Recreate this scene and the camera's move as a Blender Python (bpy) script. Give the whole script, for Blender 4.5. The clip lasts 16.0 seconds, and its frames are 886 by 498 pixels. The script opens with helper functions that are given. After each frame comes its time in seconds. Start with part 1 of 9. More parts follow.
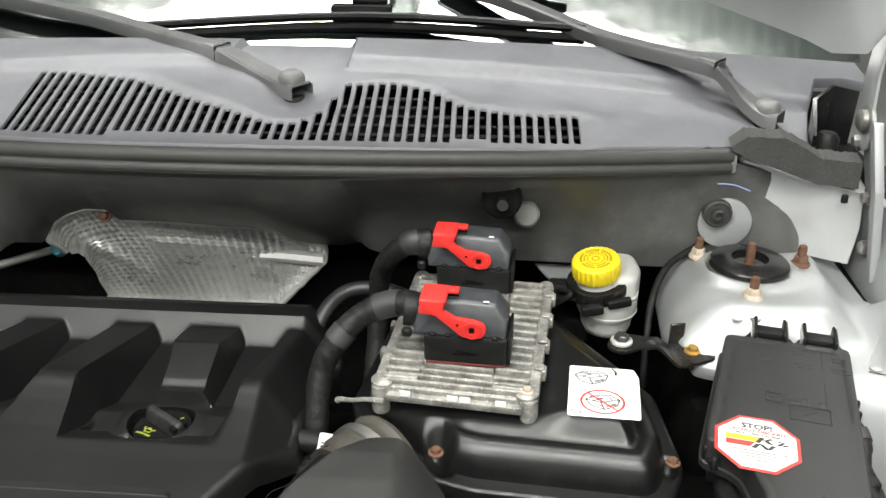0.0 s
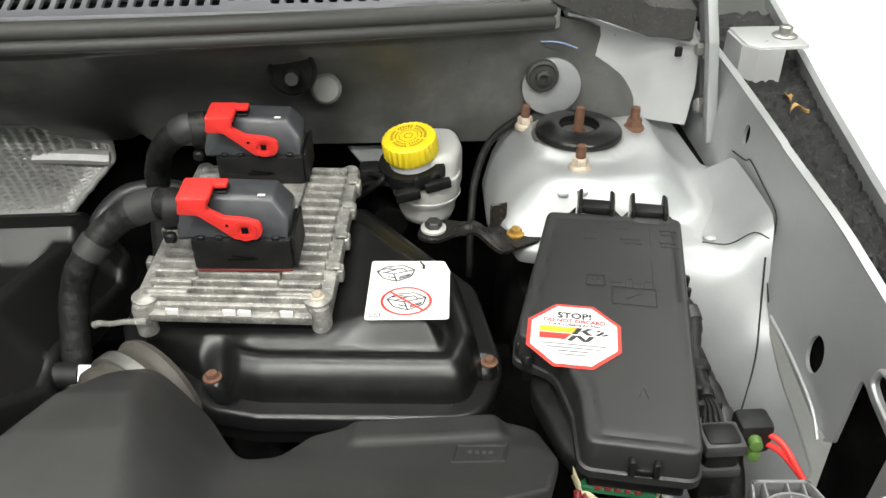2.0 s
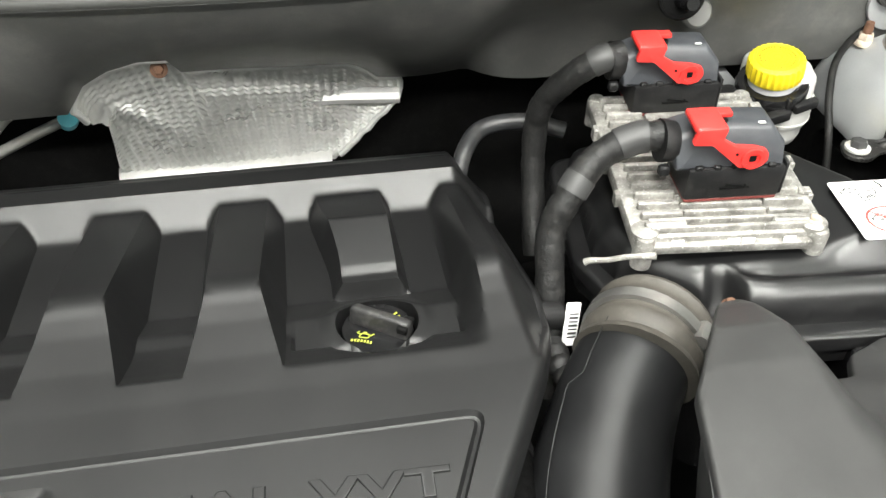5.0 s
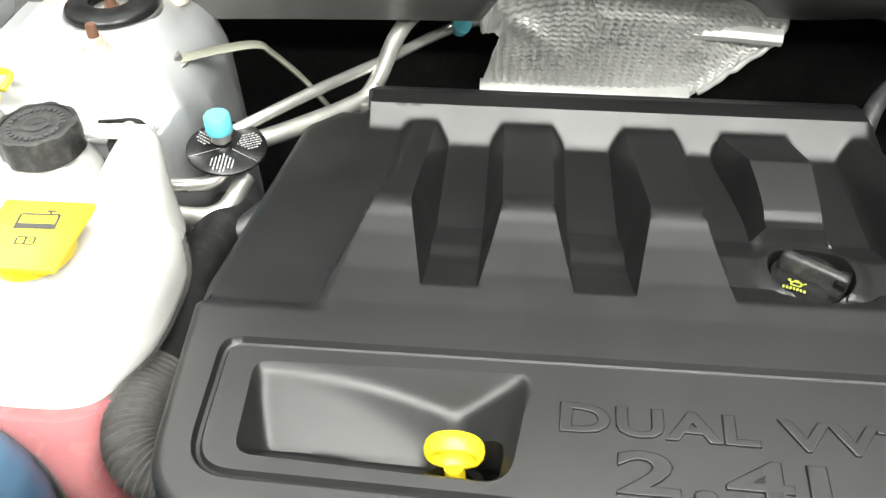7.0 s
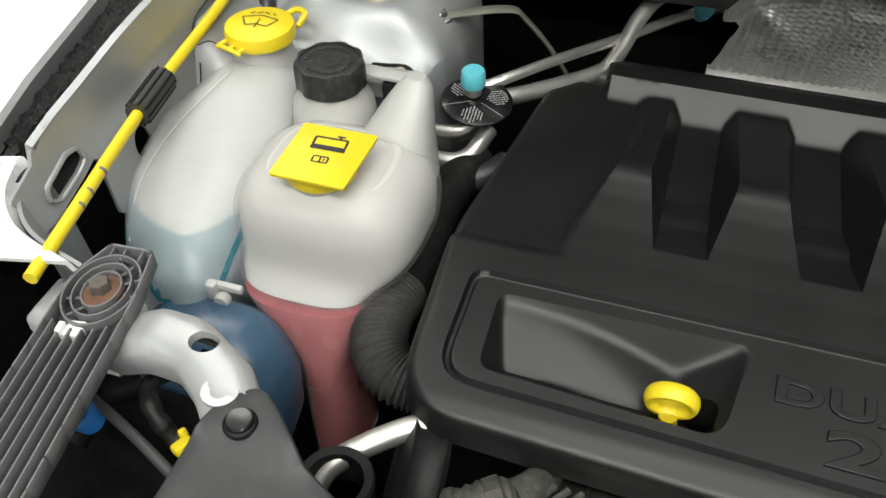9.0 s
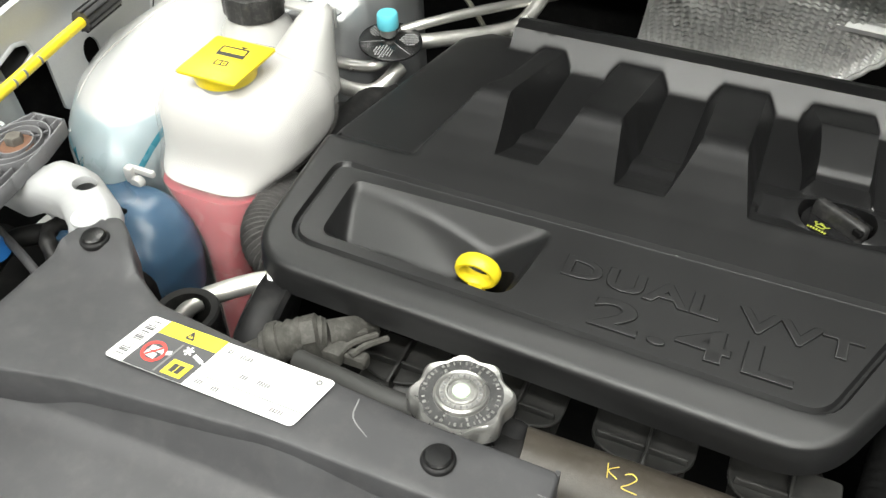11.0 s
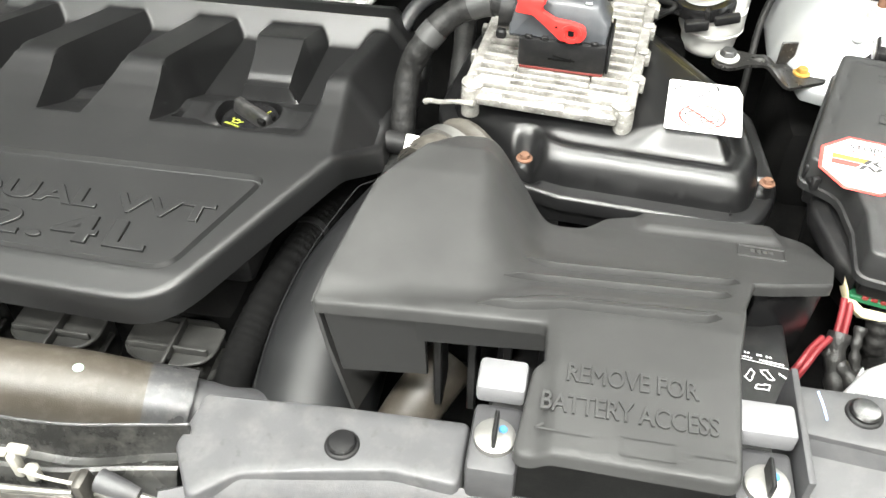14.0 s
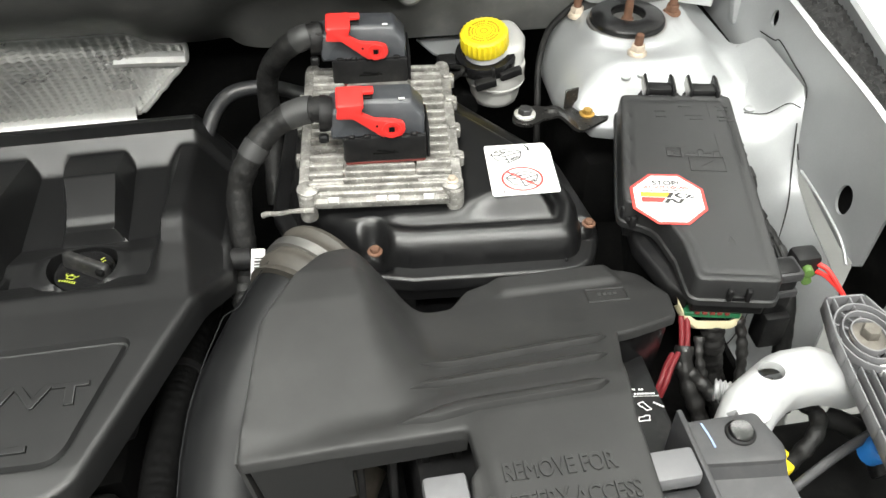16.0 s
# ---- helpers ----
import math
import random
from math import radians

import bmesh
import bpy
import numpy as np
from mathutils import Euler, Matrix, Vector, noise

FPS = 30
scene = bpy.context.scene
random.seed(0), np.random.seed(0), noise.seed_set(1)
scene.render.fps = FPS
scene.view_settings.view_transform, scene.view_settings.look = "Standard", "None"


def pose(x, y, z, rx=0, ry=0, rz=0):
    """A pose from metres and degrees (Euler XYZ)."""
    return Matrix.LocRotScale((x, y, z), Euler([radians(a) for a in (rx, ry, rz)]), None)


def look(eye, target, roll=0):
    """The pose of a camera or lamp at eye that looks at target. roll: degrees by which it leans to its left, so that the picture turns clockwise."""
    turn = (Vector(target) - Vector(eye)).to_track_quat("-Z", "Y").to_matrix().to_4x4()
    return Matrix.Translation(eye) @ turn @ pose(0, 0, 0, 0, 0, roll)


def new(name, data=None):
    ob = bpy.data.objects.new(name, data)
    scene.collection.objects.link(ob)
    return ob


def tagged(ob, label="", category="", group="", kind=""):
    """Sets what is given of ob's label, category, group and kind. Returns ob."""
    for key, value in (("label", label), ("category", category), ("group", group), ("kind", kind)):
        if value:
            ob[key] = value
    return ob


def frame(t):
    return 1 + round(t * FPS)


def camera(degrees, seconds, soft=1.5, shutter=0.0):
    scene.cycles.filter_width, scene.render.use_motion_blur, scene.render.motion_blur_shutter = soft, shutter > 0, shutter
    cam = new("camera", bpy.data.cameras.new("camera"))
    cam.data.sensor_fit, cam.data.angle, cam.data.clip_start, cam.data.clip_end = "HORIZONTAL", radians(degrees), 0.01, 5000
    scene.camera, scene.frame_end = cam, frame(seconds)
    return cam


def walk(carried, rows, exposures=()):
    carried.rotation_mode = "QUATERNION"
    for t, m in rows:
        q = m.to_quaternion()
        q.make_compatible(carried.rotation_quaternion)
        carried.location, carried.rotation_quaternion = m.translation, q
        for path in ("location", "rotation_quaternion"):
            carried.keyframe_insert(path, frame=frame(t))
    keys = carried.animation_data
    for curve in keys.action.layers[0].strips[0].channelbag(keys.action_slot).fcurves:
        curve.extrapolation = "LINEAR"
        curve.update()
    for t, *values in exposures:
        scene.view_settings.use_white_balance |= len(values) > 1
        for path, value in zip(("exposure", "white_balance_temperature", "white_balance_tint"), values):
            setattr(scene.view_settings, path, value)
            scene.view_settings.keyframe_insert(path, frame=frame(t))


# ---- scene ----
cam = camera(55.0, 16.0)
PATH = [
    (0, (0.321, 0.054, 1.442), (0.176, 1.846, 0.565), -0.1),
    (0.5, (0.322, 0.083, 1.393), (0.224, 1.88, 0.519), -0.3),
    (1, (0.343, 0.105, 1.376), (0.295, 1.876, 0.45), -0.1),
    (1.5, (0.369, 0.135, 1.374), (0.405, 1.839, 0.328), 0.5),
    (2, (0.404, 0.16, 1.382), (0.518, 1.824, 0.278), 0.1),
    (2.5, (0.437, 0.188, 1.384), (0.631, 1.82, 0.244), -0.2),
    (3, (0.446, 0.197, 1.38), (0.693, 1.799, 0.21), 0.2),
    (3.5, (0.341, 0.202, 1.397), (0.606, 1.776, 0.191), 0.3),
    (4, (0.175, 0.212, 1.395), (0.472, 1.764, 0.169), 0.8),
    (4.5, (0.037, 0.215, 1.392), (0.34, 1.756, 0.154), 0.7),
    (4.7, (0.009, 0.214, 1.389), (0.304, 1.756, 0.15), 0.5),
    (6.8, (-0.198, 0.205, 1.371), (-0.291, 1.686, 0.031), -0.4),
    (7, (-0.219, 0.211, 1.384), (-0.357, 1.672, 0.026), -0.6),
    (7.5, (-0.265, 0.221, 1.427), (-0.494, 1.643, 0.039), -0.5),
    (8, (-0.281, 0.208, 1.437), (-0.598, 1.602, 0.038), -0.6),
    (8.5, (-0.281, 0.179, 1.426), (-0.678, 1.543, 0.018), -1.1),
    (8.7, (-0.281, 0.165, 1.423), (-0.705, 1.516, 0.011), -1.2),
    (10.8, (-0.099, 0.066, 1.408), (-0.699, 1.407, 0.051), -0.6),
    (11, (-0.072, 0.064, 1.409), (-0.676, 1.398, 0.047), -0.7),
    (11.5, (0.0, 0.061, 1.392), (-0.622, 1.389, 0.032), -1.5),
    (12, (0.068, 0.059, 1.386), (-0.528, 1.394, 0.021), -1.0),
    (12.5, (0.123, 0.059, 1.387), (-0.441, 1.402, 0.016), -0.6),
    (13, (0.201, 0.053, 1.386), (-0.288, 1.413, 0.003), 0.6),
    (13.5, (0.256, 0.048, 1.388), (-0.114, 1.452, 0.013), 0.5),
    (14, (0.296, 0.051, 1.404), (0.054, 1.483, 0.029), 0.3),
    (14.5, (0.311, 0.061, 1.416), (0.224, 1.508, 0.039), 0.9),
    (15, (0.294, 0.073, 1.455), (0.335, 1.516, 0.07), 0.9),
    (15.5, (0.269, 0.081, 1.476), (0.442, 1.513, 0.091), 1.2),
    (16, (0.227, 0.08, 1.487), (0.489, 1.512, 0.116), 0.4),
]
EXPOSURES = [(0.0, -0.35), (1.0, -0.15), (2.0, -0.5), (3.0, -1.22), (3.5, -1.25), (4.0, -0.6), (4.5, 0.45), (7.0, 0.6), (7.5, -0.1), (8.0, -0.7), (8.5, -1.2), (11.0, -0.3), (11.5, 0.05), (12.0, 0.35), (13.0, 1.0), (14.0, 1.0), (14.5, 0.8), (15.0, 0.38), (16.0, -0.1)]
walk(cam, [(t, look(eye, target, roll)) for t, eye, target, roll in PATH], EXPOSURES)

# ---- world and lights: a workshop with long ceiling lamps ----
world = bpy.data.worlds.new("workshop_air")
scene.world = world
world.use_nodes = True
world.node_tree.nodes["Background"].inputs[0].default_value = (1.0, 0.98, 0.94, 1)
world.node_tree.nodes["Background"].inputs[1].default_value = 0.008


def area_lamp(x, y, z, sx, sy, watts, tint=(1.0, 0.99, 0.94)):
    data = bpy.data.lights.new("area_lamp_light", "AREA")
    data.shape, data.size, data.size_y, data.energy, data.color = "RECTANGLE", sx, sy, watts, tint
    ob = new("area_lamp_light", data)
    ob.location = (x, y, z)
    return ob


LAMPS = [(-1.6, -2.4), (1.6, -2.4), (0.0, -0.9), (0.0, 0.62), (-1.3, 2.2), (1.3, 2.2)]
for lx, ly in LAMPS:
    area_lamp(lx, ly, 3.55, 2.4, 0.3, {-2.4: 150, -0.9: 170, 0.62: 68, 2.2: 95}[ly])
    # unseen upward lamps added to brighten the ceiling mirrored in the windscreen
    area_lamp(lx, ly, 3.66, 2.4, 0.3, 30 if ly < 0 else 80).rotation_euler = (math.pi, 0, 0)
# unseen fill lamp behind the camera, added to lift the front faces
front_fill = area_lamp(-1.2, -5.85, 1.7, 4.0, 2.8, 28, (0.97, 1.0, 1.0))
front_fill.rotation_euler = (math.radians(90), 0, 0)

# ---- mesh helpers ----
from mathutils.geometry import delaunay_2d_cdt

ORIGIN = {}


def thing(name, at, label, category, group="", kind=""):
    ob = new(name)
    ob.empty_display_size = 0.02
    ob.location = at
    ORIGIN[ob.name] = Vector(at)
    return tagged(ob, label, category, group, kind)


def part(name, bm, material, parent=None, label="", smooth=40):
    """Links a bmesh in world coordinates as one mesh object under its thing or part."""
    off = ORIGIN[parent.name] if parent else Vector((0, 0, 0))
    bmesh.ops.translate(bm, verts=bm.verts, vec=-off)
    me = bpy.data.meshes.new(name)
    bm.to_mesh(me)
    bm.free()
    for m in material if isinstance(material, (list, tuple)) else [material]:
        me.materials.append(m)
    if smooth:
        me.polygons.foreach_set("use_smooth", [True] * len(me.polygons))
        me.set_sharp_from_angle(angle=radians(smooth))
    ob = new(name, me)
    ORIGIN[ob.name] = off
    if parent:
        ob.parent = parent
    if label:
        ob["label"] = label
    return ob


def solo(name, bm, material, label, category, group="", kind="", smooth=40):
    """A thing of one mesh, with its origin at the middle of its base."""
    lo = [min(v.co[i] for v in bm.verts) for i in range(3)]
    hi = [max(v.co[i] for v in bm.verts) for i in range(3)]
    at = Vector(((lo[0] + hi[0]) / 2, (lo[1] + hi[1]) / 2, lo[2]))
    bmesh.ops.translate(bm, verts=bm.verts, vec=-at)
    ob = part(name, bm, material, None, "", smooth)
    ob.location = at
    ORIGIN[ob.name] = at
    return tagged(ob, label, category, group, kind)


def join(*bms):
    out = bmesh.new()
    for b in bms:
        me = bpy.data.meshes.new("tmp")
        b.to_mesh(me)
        b.free()
        out.from_mesh(me)
        bpy.data.meshes.remove(me)
    return out


def moved(bm, m):
    bmesh.ops.transform(bm, matrix=m, verts=bm.verts)
    return bm


def mirrored(bm):
    """The same mesh on the other side of the car."""
    bmesh.ops.scale(bm, vec=(-1, 1, 1), verts=bm.verts)
    bmesh.ops.reverse_faces(bm, faces=bm.faces)
    return bm


def box(cx, cy, cz, sx, sy, sz, r=0.0, seg=2, m=None):
    bm = bmesh.new()
    bmesh.ops.create_cube(bm, size=1)
    bmesh.ops.scale(bm, vec=(sx, sy, sz), verts=bm.verts)
    if r:
        bmesh.ops.bevel(bm, geom=bm.edges[:], offset=min(r, 0.45 * min(sx, sy, sz)), segments=seg, profile=0.5, affect="EDGES")
    bmesh.ops.translate(bm, verts=bm.verts, vec=(cx, cy, cz))
    return moved(bm, m) if m else bm


def lathe(profile, at=(0, 0, 0), seg=32, m=None, wave=None):
    """profile: (radius, height) pairs from bottom to top; wave(angle) scales the radius."""
    bm = bmesh.new()
    rings = []
    for r, z in profile:
        ring = []
        for i in range(seg):
            a = 2 * math.pi * i / seg
            k = r * (wave(a, r, z) if wave else 1)
            ring.append(bm.verts.new((k * math.cos(a), k * math.sin(a), z)))
        rings.append(ring)
    for a, b in zip(rings, rings[1:]):
        for i in range(seg):
            j = (i + 1) % seg
            bm.faces.new((a[i], a[j], b[j], b[i]))
    bm.faces.new(rings[0][::-1])
    bm.faces.new(rings[-1])
    if m:
        moved(bm, m)
    bmesh.ops.translate(bm, verts=bm.verts, vec=at)
    return bm


def spline(pts, n=10):
    """A smooth line through the points."""
    p = [Vector(q) for q in pts]
    p = [p[0] * 2 - p[1]] + p + [p[-1] * 2 - p[-2]]
    out = []
    for i in range(1, len(p) - 2):
        a, b, c, d = p[i - 1:i + 3]
        for k in range(n):
            t = k / n
            out.append(0.5 * (2 * b + (c - a) * t + (2 * a - 5 * b + 4 * c - d) * t * t + (3 * b - a - 3 * c + d) * t ** 3))
    out.append(p[-2])
    return out


def tube(pts, r, seg=14, n=10, caps=True, flat=1.0, wave=None):
    """A tube along a smooth line. r: a radius, or one for each point. wave(length) adds to the radius."""
    line = spline(pts, n)
    rs = [r] * len(line) if not isinstance(r, (list, tuple)) else list(np.interp(np.linspace(0, len(r) - 1, len(line)), range(len(r)), r))
    bm = bmesh.new()
    rings, up, run = [], None, 0.0
    for i, p in enumerate(line):
        d = (line[min(i + 1, len(line) - 1)] - line[max(i - 1, 0)]).normalized()
        if i:
            run += (p - line[i - 1]).length
        if up is None:
            up = Vector((0, 0, 1)) if abs(d.z) < 0.9 else Vector((0, 1, 0))
        side = d.cross(up).normalized()
        up = side.cross(d).normalized()
        k = rs[i] + (wave(run) if wave else 0)
        rings.append([bm.verts.new(p + (side * math.cos(2 * math.pi * j / seg) + up * math.sin(2 * math.pi * j / seg) * flat) * k) for j in range(seg)])
    for a, b in zip(rings, rings[1:]):
        for i in range(seg):
            j = (i + 1) % seg
            bm.faces.new((a[i], b[i], b[j], a[j]))
    if caps:
        bm.faces.new(rings[0])
        bm.faces.new(rings[-1][::-1])
    bmesh.ops.recalc_face_normals(bm, faces=bm.faces)
    return bm


def rounded(corners, seg=6):
    """A closed outline from (x, y, radius) corners, counter-clockwise or not."""
    out, n = [], len(corners)
    for i, (x, y, r) in enumerate(corners):
        p = Vector((x, y))
        a = Vector(corners[i - 1][:2]) - p
        b = Vector(corners[(i + 1) % n][:2]) - p
        if r <= 0:
            out.append((x, y))
            continue
        ang = a.angle(b)
        cut = min(r / math.tan(ang / 2), 0.48 * a.length, 0.48 * b.length)
        p1, p2 = p + a.normalized() * cut, p + b.normalized() * cut
        for k in range(seg + 1):
            t = k / seg
            q = p1 * (1 - t) ** 2 + p * 2 * t * (1 - t) + p2 * t * t
            out.append((q.x, q.y))
    return out


def sampled(loop, step):
    out = []
    for i, a in enumerate(loop):
        b = loop[(i + 1) % len(loop)]
        n = max(1, int(math.dist(a, b) / step))
        out += [(a[0] + (b[0] - a[0]) * k / n, a[1] + (b[1] - a[1]) * k / n) for k in range(n)]
    return out


def inside(px, py, loop):
    res = np.zeros(len(px), bool)
    for i in range(len(loop)):
        (x1, y1), (x2, y2) = loop[i - 1], loop[i]
        if y1 != y2:
            res ^= ((y1 > py) != (y2 > py)) & (px < (x2 - x1) * (py - y1) / (y2 - y1) + x1)
    return res


def away(px, py, loop):
    """The distance to an outline, negative within it."""
    best = np.full(len(px), 1e9)
    for i in range(len(loop)):
        (x1, y1), (x2, y2) = loop[i - 1], loop[i]
        dx, dy = x2 - x1, y2 - y1
        t = np.clip(((px - x1) * dx + (py - y1) * dy) / max(dx * dx + dy * dy, 1e-12), 0, 1)
        best = np.minimum(best, np.hypot(px - x1 - t * dx, py - y1 - t * dy))
    return np.where(inside(px, py, loop), -best, best)


def away_line(px, py, c):
    """The distance to the nearest point of a densely sampled line."""
    best = np.full(len(px), 1e9)
    for i in range(len(c)):
        best = np.minimum(best, (px - c[i, 0]) ** 2 + (py - c[i, 1]) ** 2)
    return np.sqrt(best)


def inset(loop, d):
    """The outline moved inwards by d."""
    n = len(loop)
    area = sum(loop[i - 1][0] * loop[i][1] - loop[i][0] * loop[i - 1][1] for i in range(n))
    s = 1 if area > 0 else -1
    out = []
    for i in range(n):
        a, b, c = (Vector(loop[j % n]) for j in (i - 1, i, i + 1))
        u, v = (b - a), (c - b)
        nn = Vector((-u.y, u.x)).normalized() + Vector((-v.y, v.x)).normalized()
        nn = nn.normalized() if nn.length > 1e-6 else Vector((-v.y, v.x)).normalized()
        out.append(tuple(b + nn * (s * d)))
    return out


def sheet(loop, height, step, holes=(), skirt=(), hole_skirt=(), creases=()):
    """A surface over the outline, z = height(x, y) on arrays, with holes. skirt: (outwards, down) steps that the edge takes from the surface."""
    loop = sampled(loop, step)
    holes = [sampled(h, step) for h in holes]
    lines = []
    for c in creases:
        c = np.array(sampled(c, step * 0.8))
        ok_ = away(c[:, 0], c[:, 1], loop) < -0.4 * step
        for h in holes:
            ok_ &= away(c[:, 0], c[:, 1], h) > 0.4 * step
        lines.append((c, ok_))
    lx, ly = np.array(loop).T
    gx, gy = np.meshgrid(np.arange(lx.min(), lx.max(), step), np.arange(ly.min(), ly.max(), step))
    gx, gy = gx.ravel(), gy.ravel()
    keep = away(gx, gy, loop) < -0.55 * step
    for h in holes:
        keep &= away(gx, gy, h) > 0.55 * step
    pts = [Vector(p) for p in loop]
    edges = [(i, (i + 1) % len(loop)) for i in range(len(loop))]
    starts = []
    for h in holes:
        s = len(pts)
        starts.append((s, len(h)))
        pts += [Vector(p) for p in h]
        edges += [(s + i, s + (i + 1) % len(h)) for i in range(len(h))]
    for c, ok_ in lines:
        keep &= np.array([True] * len(gx)) if not len(c) else away_line(gx, gy, c) > 0.45 * step
        s = len(pts)
        ids = np.cumsum(ok_) - 1 + s
        pts += [Vector(p) for p, o in zip(c, ok_) if o]
        edges += [(int(ids[i]), int(ids[i + 1])) for i in range(len(c) - 1) if ok_[i] and ok_[i + 1]]
    pts += [Vector(p) for p in zip(gx[keep], gy[keep])]
    vs, _, fs, ov, _, _ = delaunay_2d_cdt(pts, edges, [], 0, 1e-6)
    arr = np.array([tuple(v) for v in vs])
    z = height(arr[:, 0], arr[:, 1])
    cen = np.array([arr[list(f)].mean(0) for f in fs])
    ok = inside(cen[:, 0], cen[:, 1], loop)
    for h in holes:
        ok &= ~inside(cen[:, 0], cen[:, 1], h)
    bm = bmesh.new()
    bv = [bm.verts.new((p[0], p[1], k)) for p, k in zip(arr, z)]
    for f, o in zip(fs, ok):
        if o:
            bm.faces.new([bv[i] for i in f])
    back = {}
    for i, olds in enumerate(ov):
        for o in olds:
            back[o] = i

    def fringe(ids, outline, steps, sign):
        ring = [bv[back[i]] for i in ids]
        for out, down in steps:
            moved_loop = inset(outline, -sign * out)
            nxt = [bm.verts.new((q[0], q[1], bv[back[i]].co.z - down)) for i, q in zip(ids, moved_loop)]
            for i in range(len(ring)):
                j = (i + 1) % len(ring)
                bm.faces.new((ring[i], nxt[i], nxt[j], ring[j]))
            ring = nxt

    if skirt:
        fringe(range(len(loop)), loop, skirt, 1)
    for (s, n), h in zip(starts, holes):
        if hole_skirt:
            fringe(range(s, s + n), h, hole_skirt, -1)
    loose = [v for v in bm.verts if not v.link_faces]
    bmesh.ops.delete(bm, geom=loose, context="VERTS")
    bmesh.ops.recalc_face_normals(bm, faces=bm.faces)
    if sum(f.normal.z * f.calc_area() for f in bm.faces) < 0:
        bmesh.ops.reverse_faces(bm, faces=bm.faces)
    return bm


def slab(loop, z0, z1, r=0.002, seg=3, m=None):
    """A plate with rounded upper and lower edges."""
    bm = bmesh.new()
    ring_set = []
    for k in range(seg + 1):
        a = math.pi / 2 * k / seg
        ring_set.append((r * (1 - math.sin(a)), z0 + r * (1 - math.cos(a))))
    for k in range(seg + 1):
        a = math.pi / 2 * k / seg
        ring_set.append((r * (1 - math.cos(a)), z1 - r * (1 - math.sin(a))))
    rings = []
    for d, z in ring_set:
        rings.append([bm.verts.new((x, y, z)) for x, y in (inset(loop, d) if d > 1e-7 else loop)])
    n = len(loop)
    for a, b in zip(rings, rings[1:]):
        for i in range(n):
            j = (i + 1) % n
            bm.faces.new((a[i], a[j], b[j], b[i]))
    bm.faces.new(rings[0][::-1])
    bm.faces.new(rings[-1])
    bmesh.ops.recalc_face_normals(bm, faces=bm.faces)
    return moved(bm, m) if m else bm


def strip(rows):
    """A surface through rows of points of equal number."""
    bm = bmesh.new()
    vs = [[bm.verts.new(p) for p in row] for row in rows]
    for a, b in zip(vs, vs[1:]):
        for i in range(len(a) - 1):
            bm.faces.new((a[i], a[i + 1], b[i + 1], b[i]))
    return bm


def thick(bm, t):
    """Gives a surface thickness, away from its normals."""
    bmesh.ops.recalc_face_normals(bm, faces=bm.faces)
    bmesh.ops.solidify(bm, geom=bm.faces[:], thickness=t)
    return bm


def letters(text, size, m, depth=0.0006, align="LEFT", squash=1.0, bevel=0.0, bold=0.0, gap=1.0):
    cu = bpy.data.curves.new("letters", "FONT")
    cu.body, cu.size, cu.extrude, cu.align_x, cu.bevel_depth = text, size, depth, align, bevel
    cu.resolution_u = 3
    cu.offset, cu.space_character = bold, gap
    ob = bpy.data.objects.new("letters", cu)
    me = bpy.data.meshes.new_from_object(ob)
    bm = bmesh.new()
    bm.from_mesh(me)
    bpy.data.objects.remove(ob)
    bpy.data.curves.remove(cu)
    bpy.data.meshes.remove(me)
    bmesh.ops.scale(bm, vec=(squash, 1, 1), verts=bm.verts)
    return moved(bm, m)


def circle(cx, cy, r, n=24, sy=1.0):
    return [(cx + r * math.cos(2 * math.pi * i / n), cy + r * sy * math.sin(2 * math.pi * i / n)) for i in range(n)]


def ease(a, b, v):
    t = np.clip((v - a) / (b - a), 0, 1)
    return t * t * (3 - 2 * t)


def ring_flat(r0, r1, m, n=40, sy=1.0):
    bm = bmesh.new()
    a = [bm.verts.new((r0 * math.cos(t), r0 * sy * math.sin(t), 0)) for t in np.linspace(0, 2 * math.pi, n, endpoint=False)]
    b = [bm.verts.new((r1 * math.cos(t), r1 * sy * math.sin(t), 0)) for t in np.linspace(0, 2 * math.pi, n, endpoint=False)]
    for i in range(n):
        bm.faces.new((a[i], b[i], b[(i + 1) % n], a[(i + 1) % n]))
    return moved(bm, m)


def line_flat(p, q, w, m):
    p, q = Vector((*p, 0)), Vector((*q, 0))
    s = (q - p).normalized().cross(Vector((0, 0, 1))) * w / 2
    bm = bmesh.new()
    bm.faces.new([bm.verts.new(v) for v in (p - s, q - s, q + s, p + s)])
    bmesh.ops.recalc_face_normals(bm, faces=bm.faces)
    return moved(bm, m)


def ring_solid(r0, r1, t, m, n=28):
    return lathe([(r0, 0), (r1, 0), (r1, t), (r0, t), (r0, 0.0002)], (0, 0, 0), n, m)


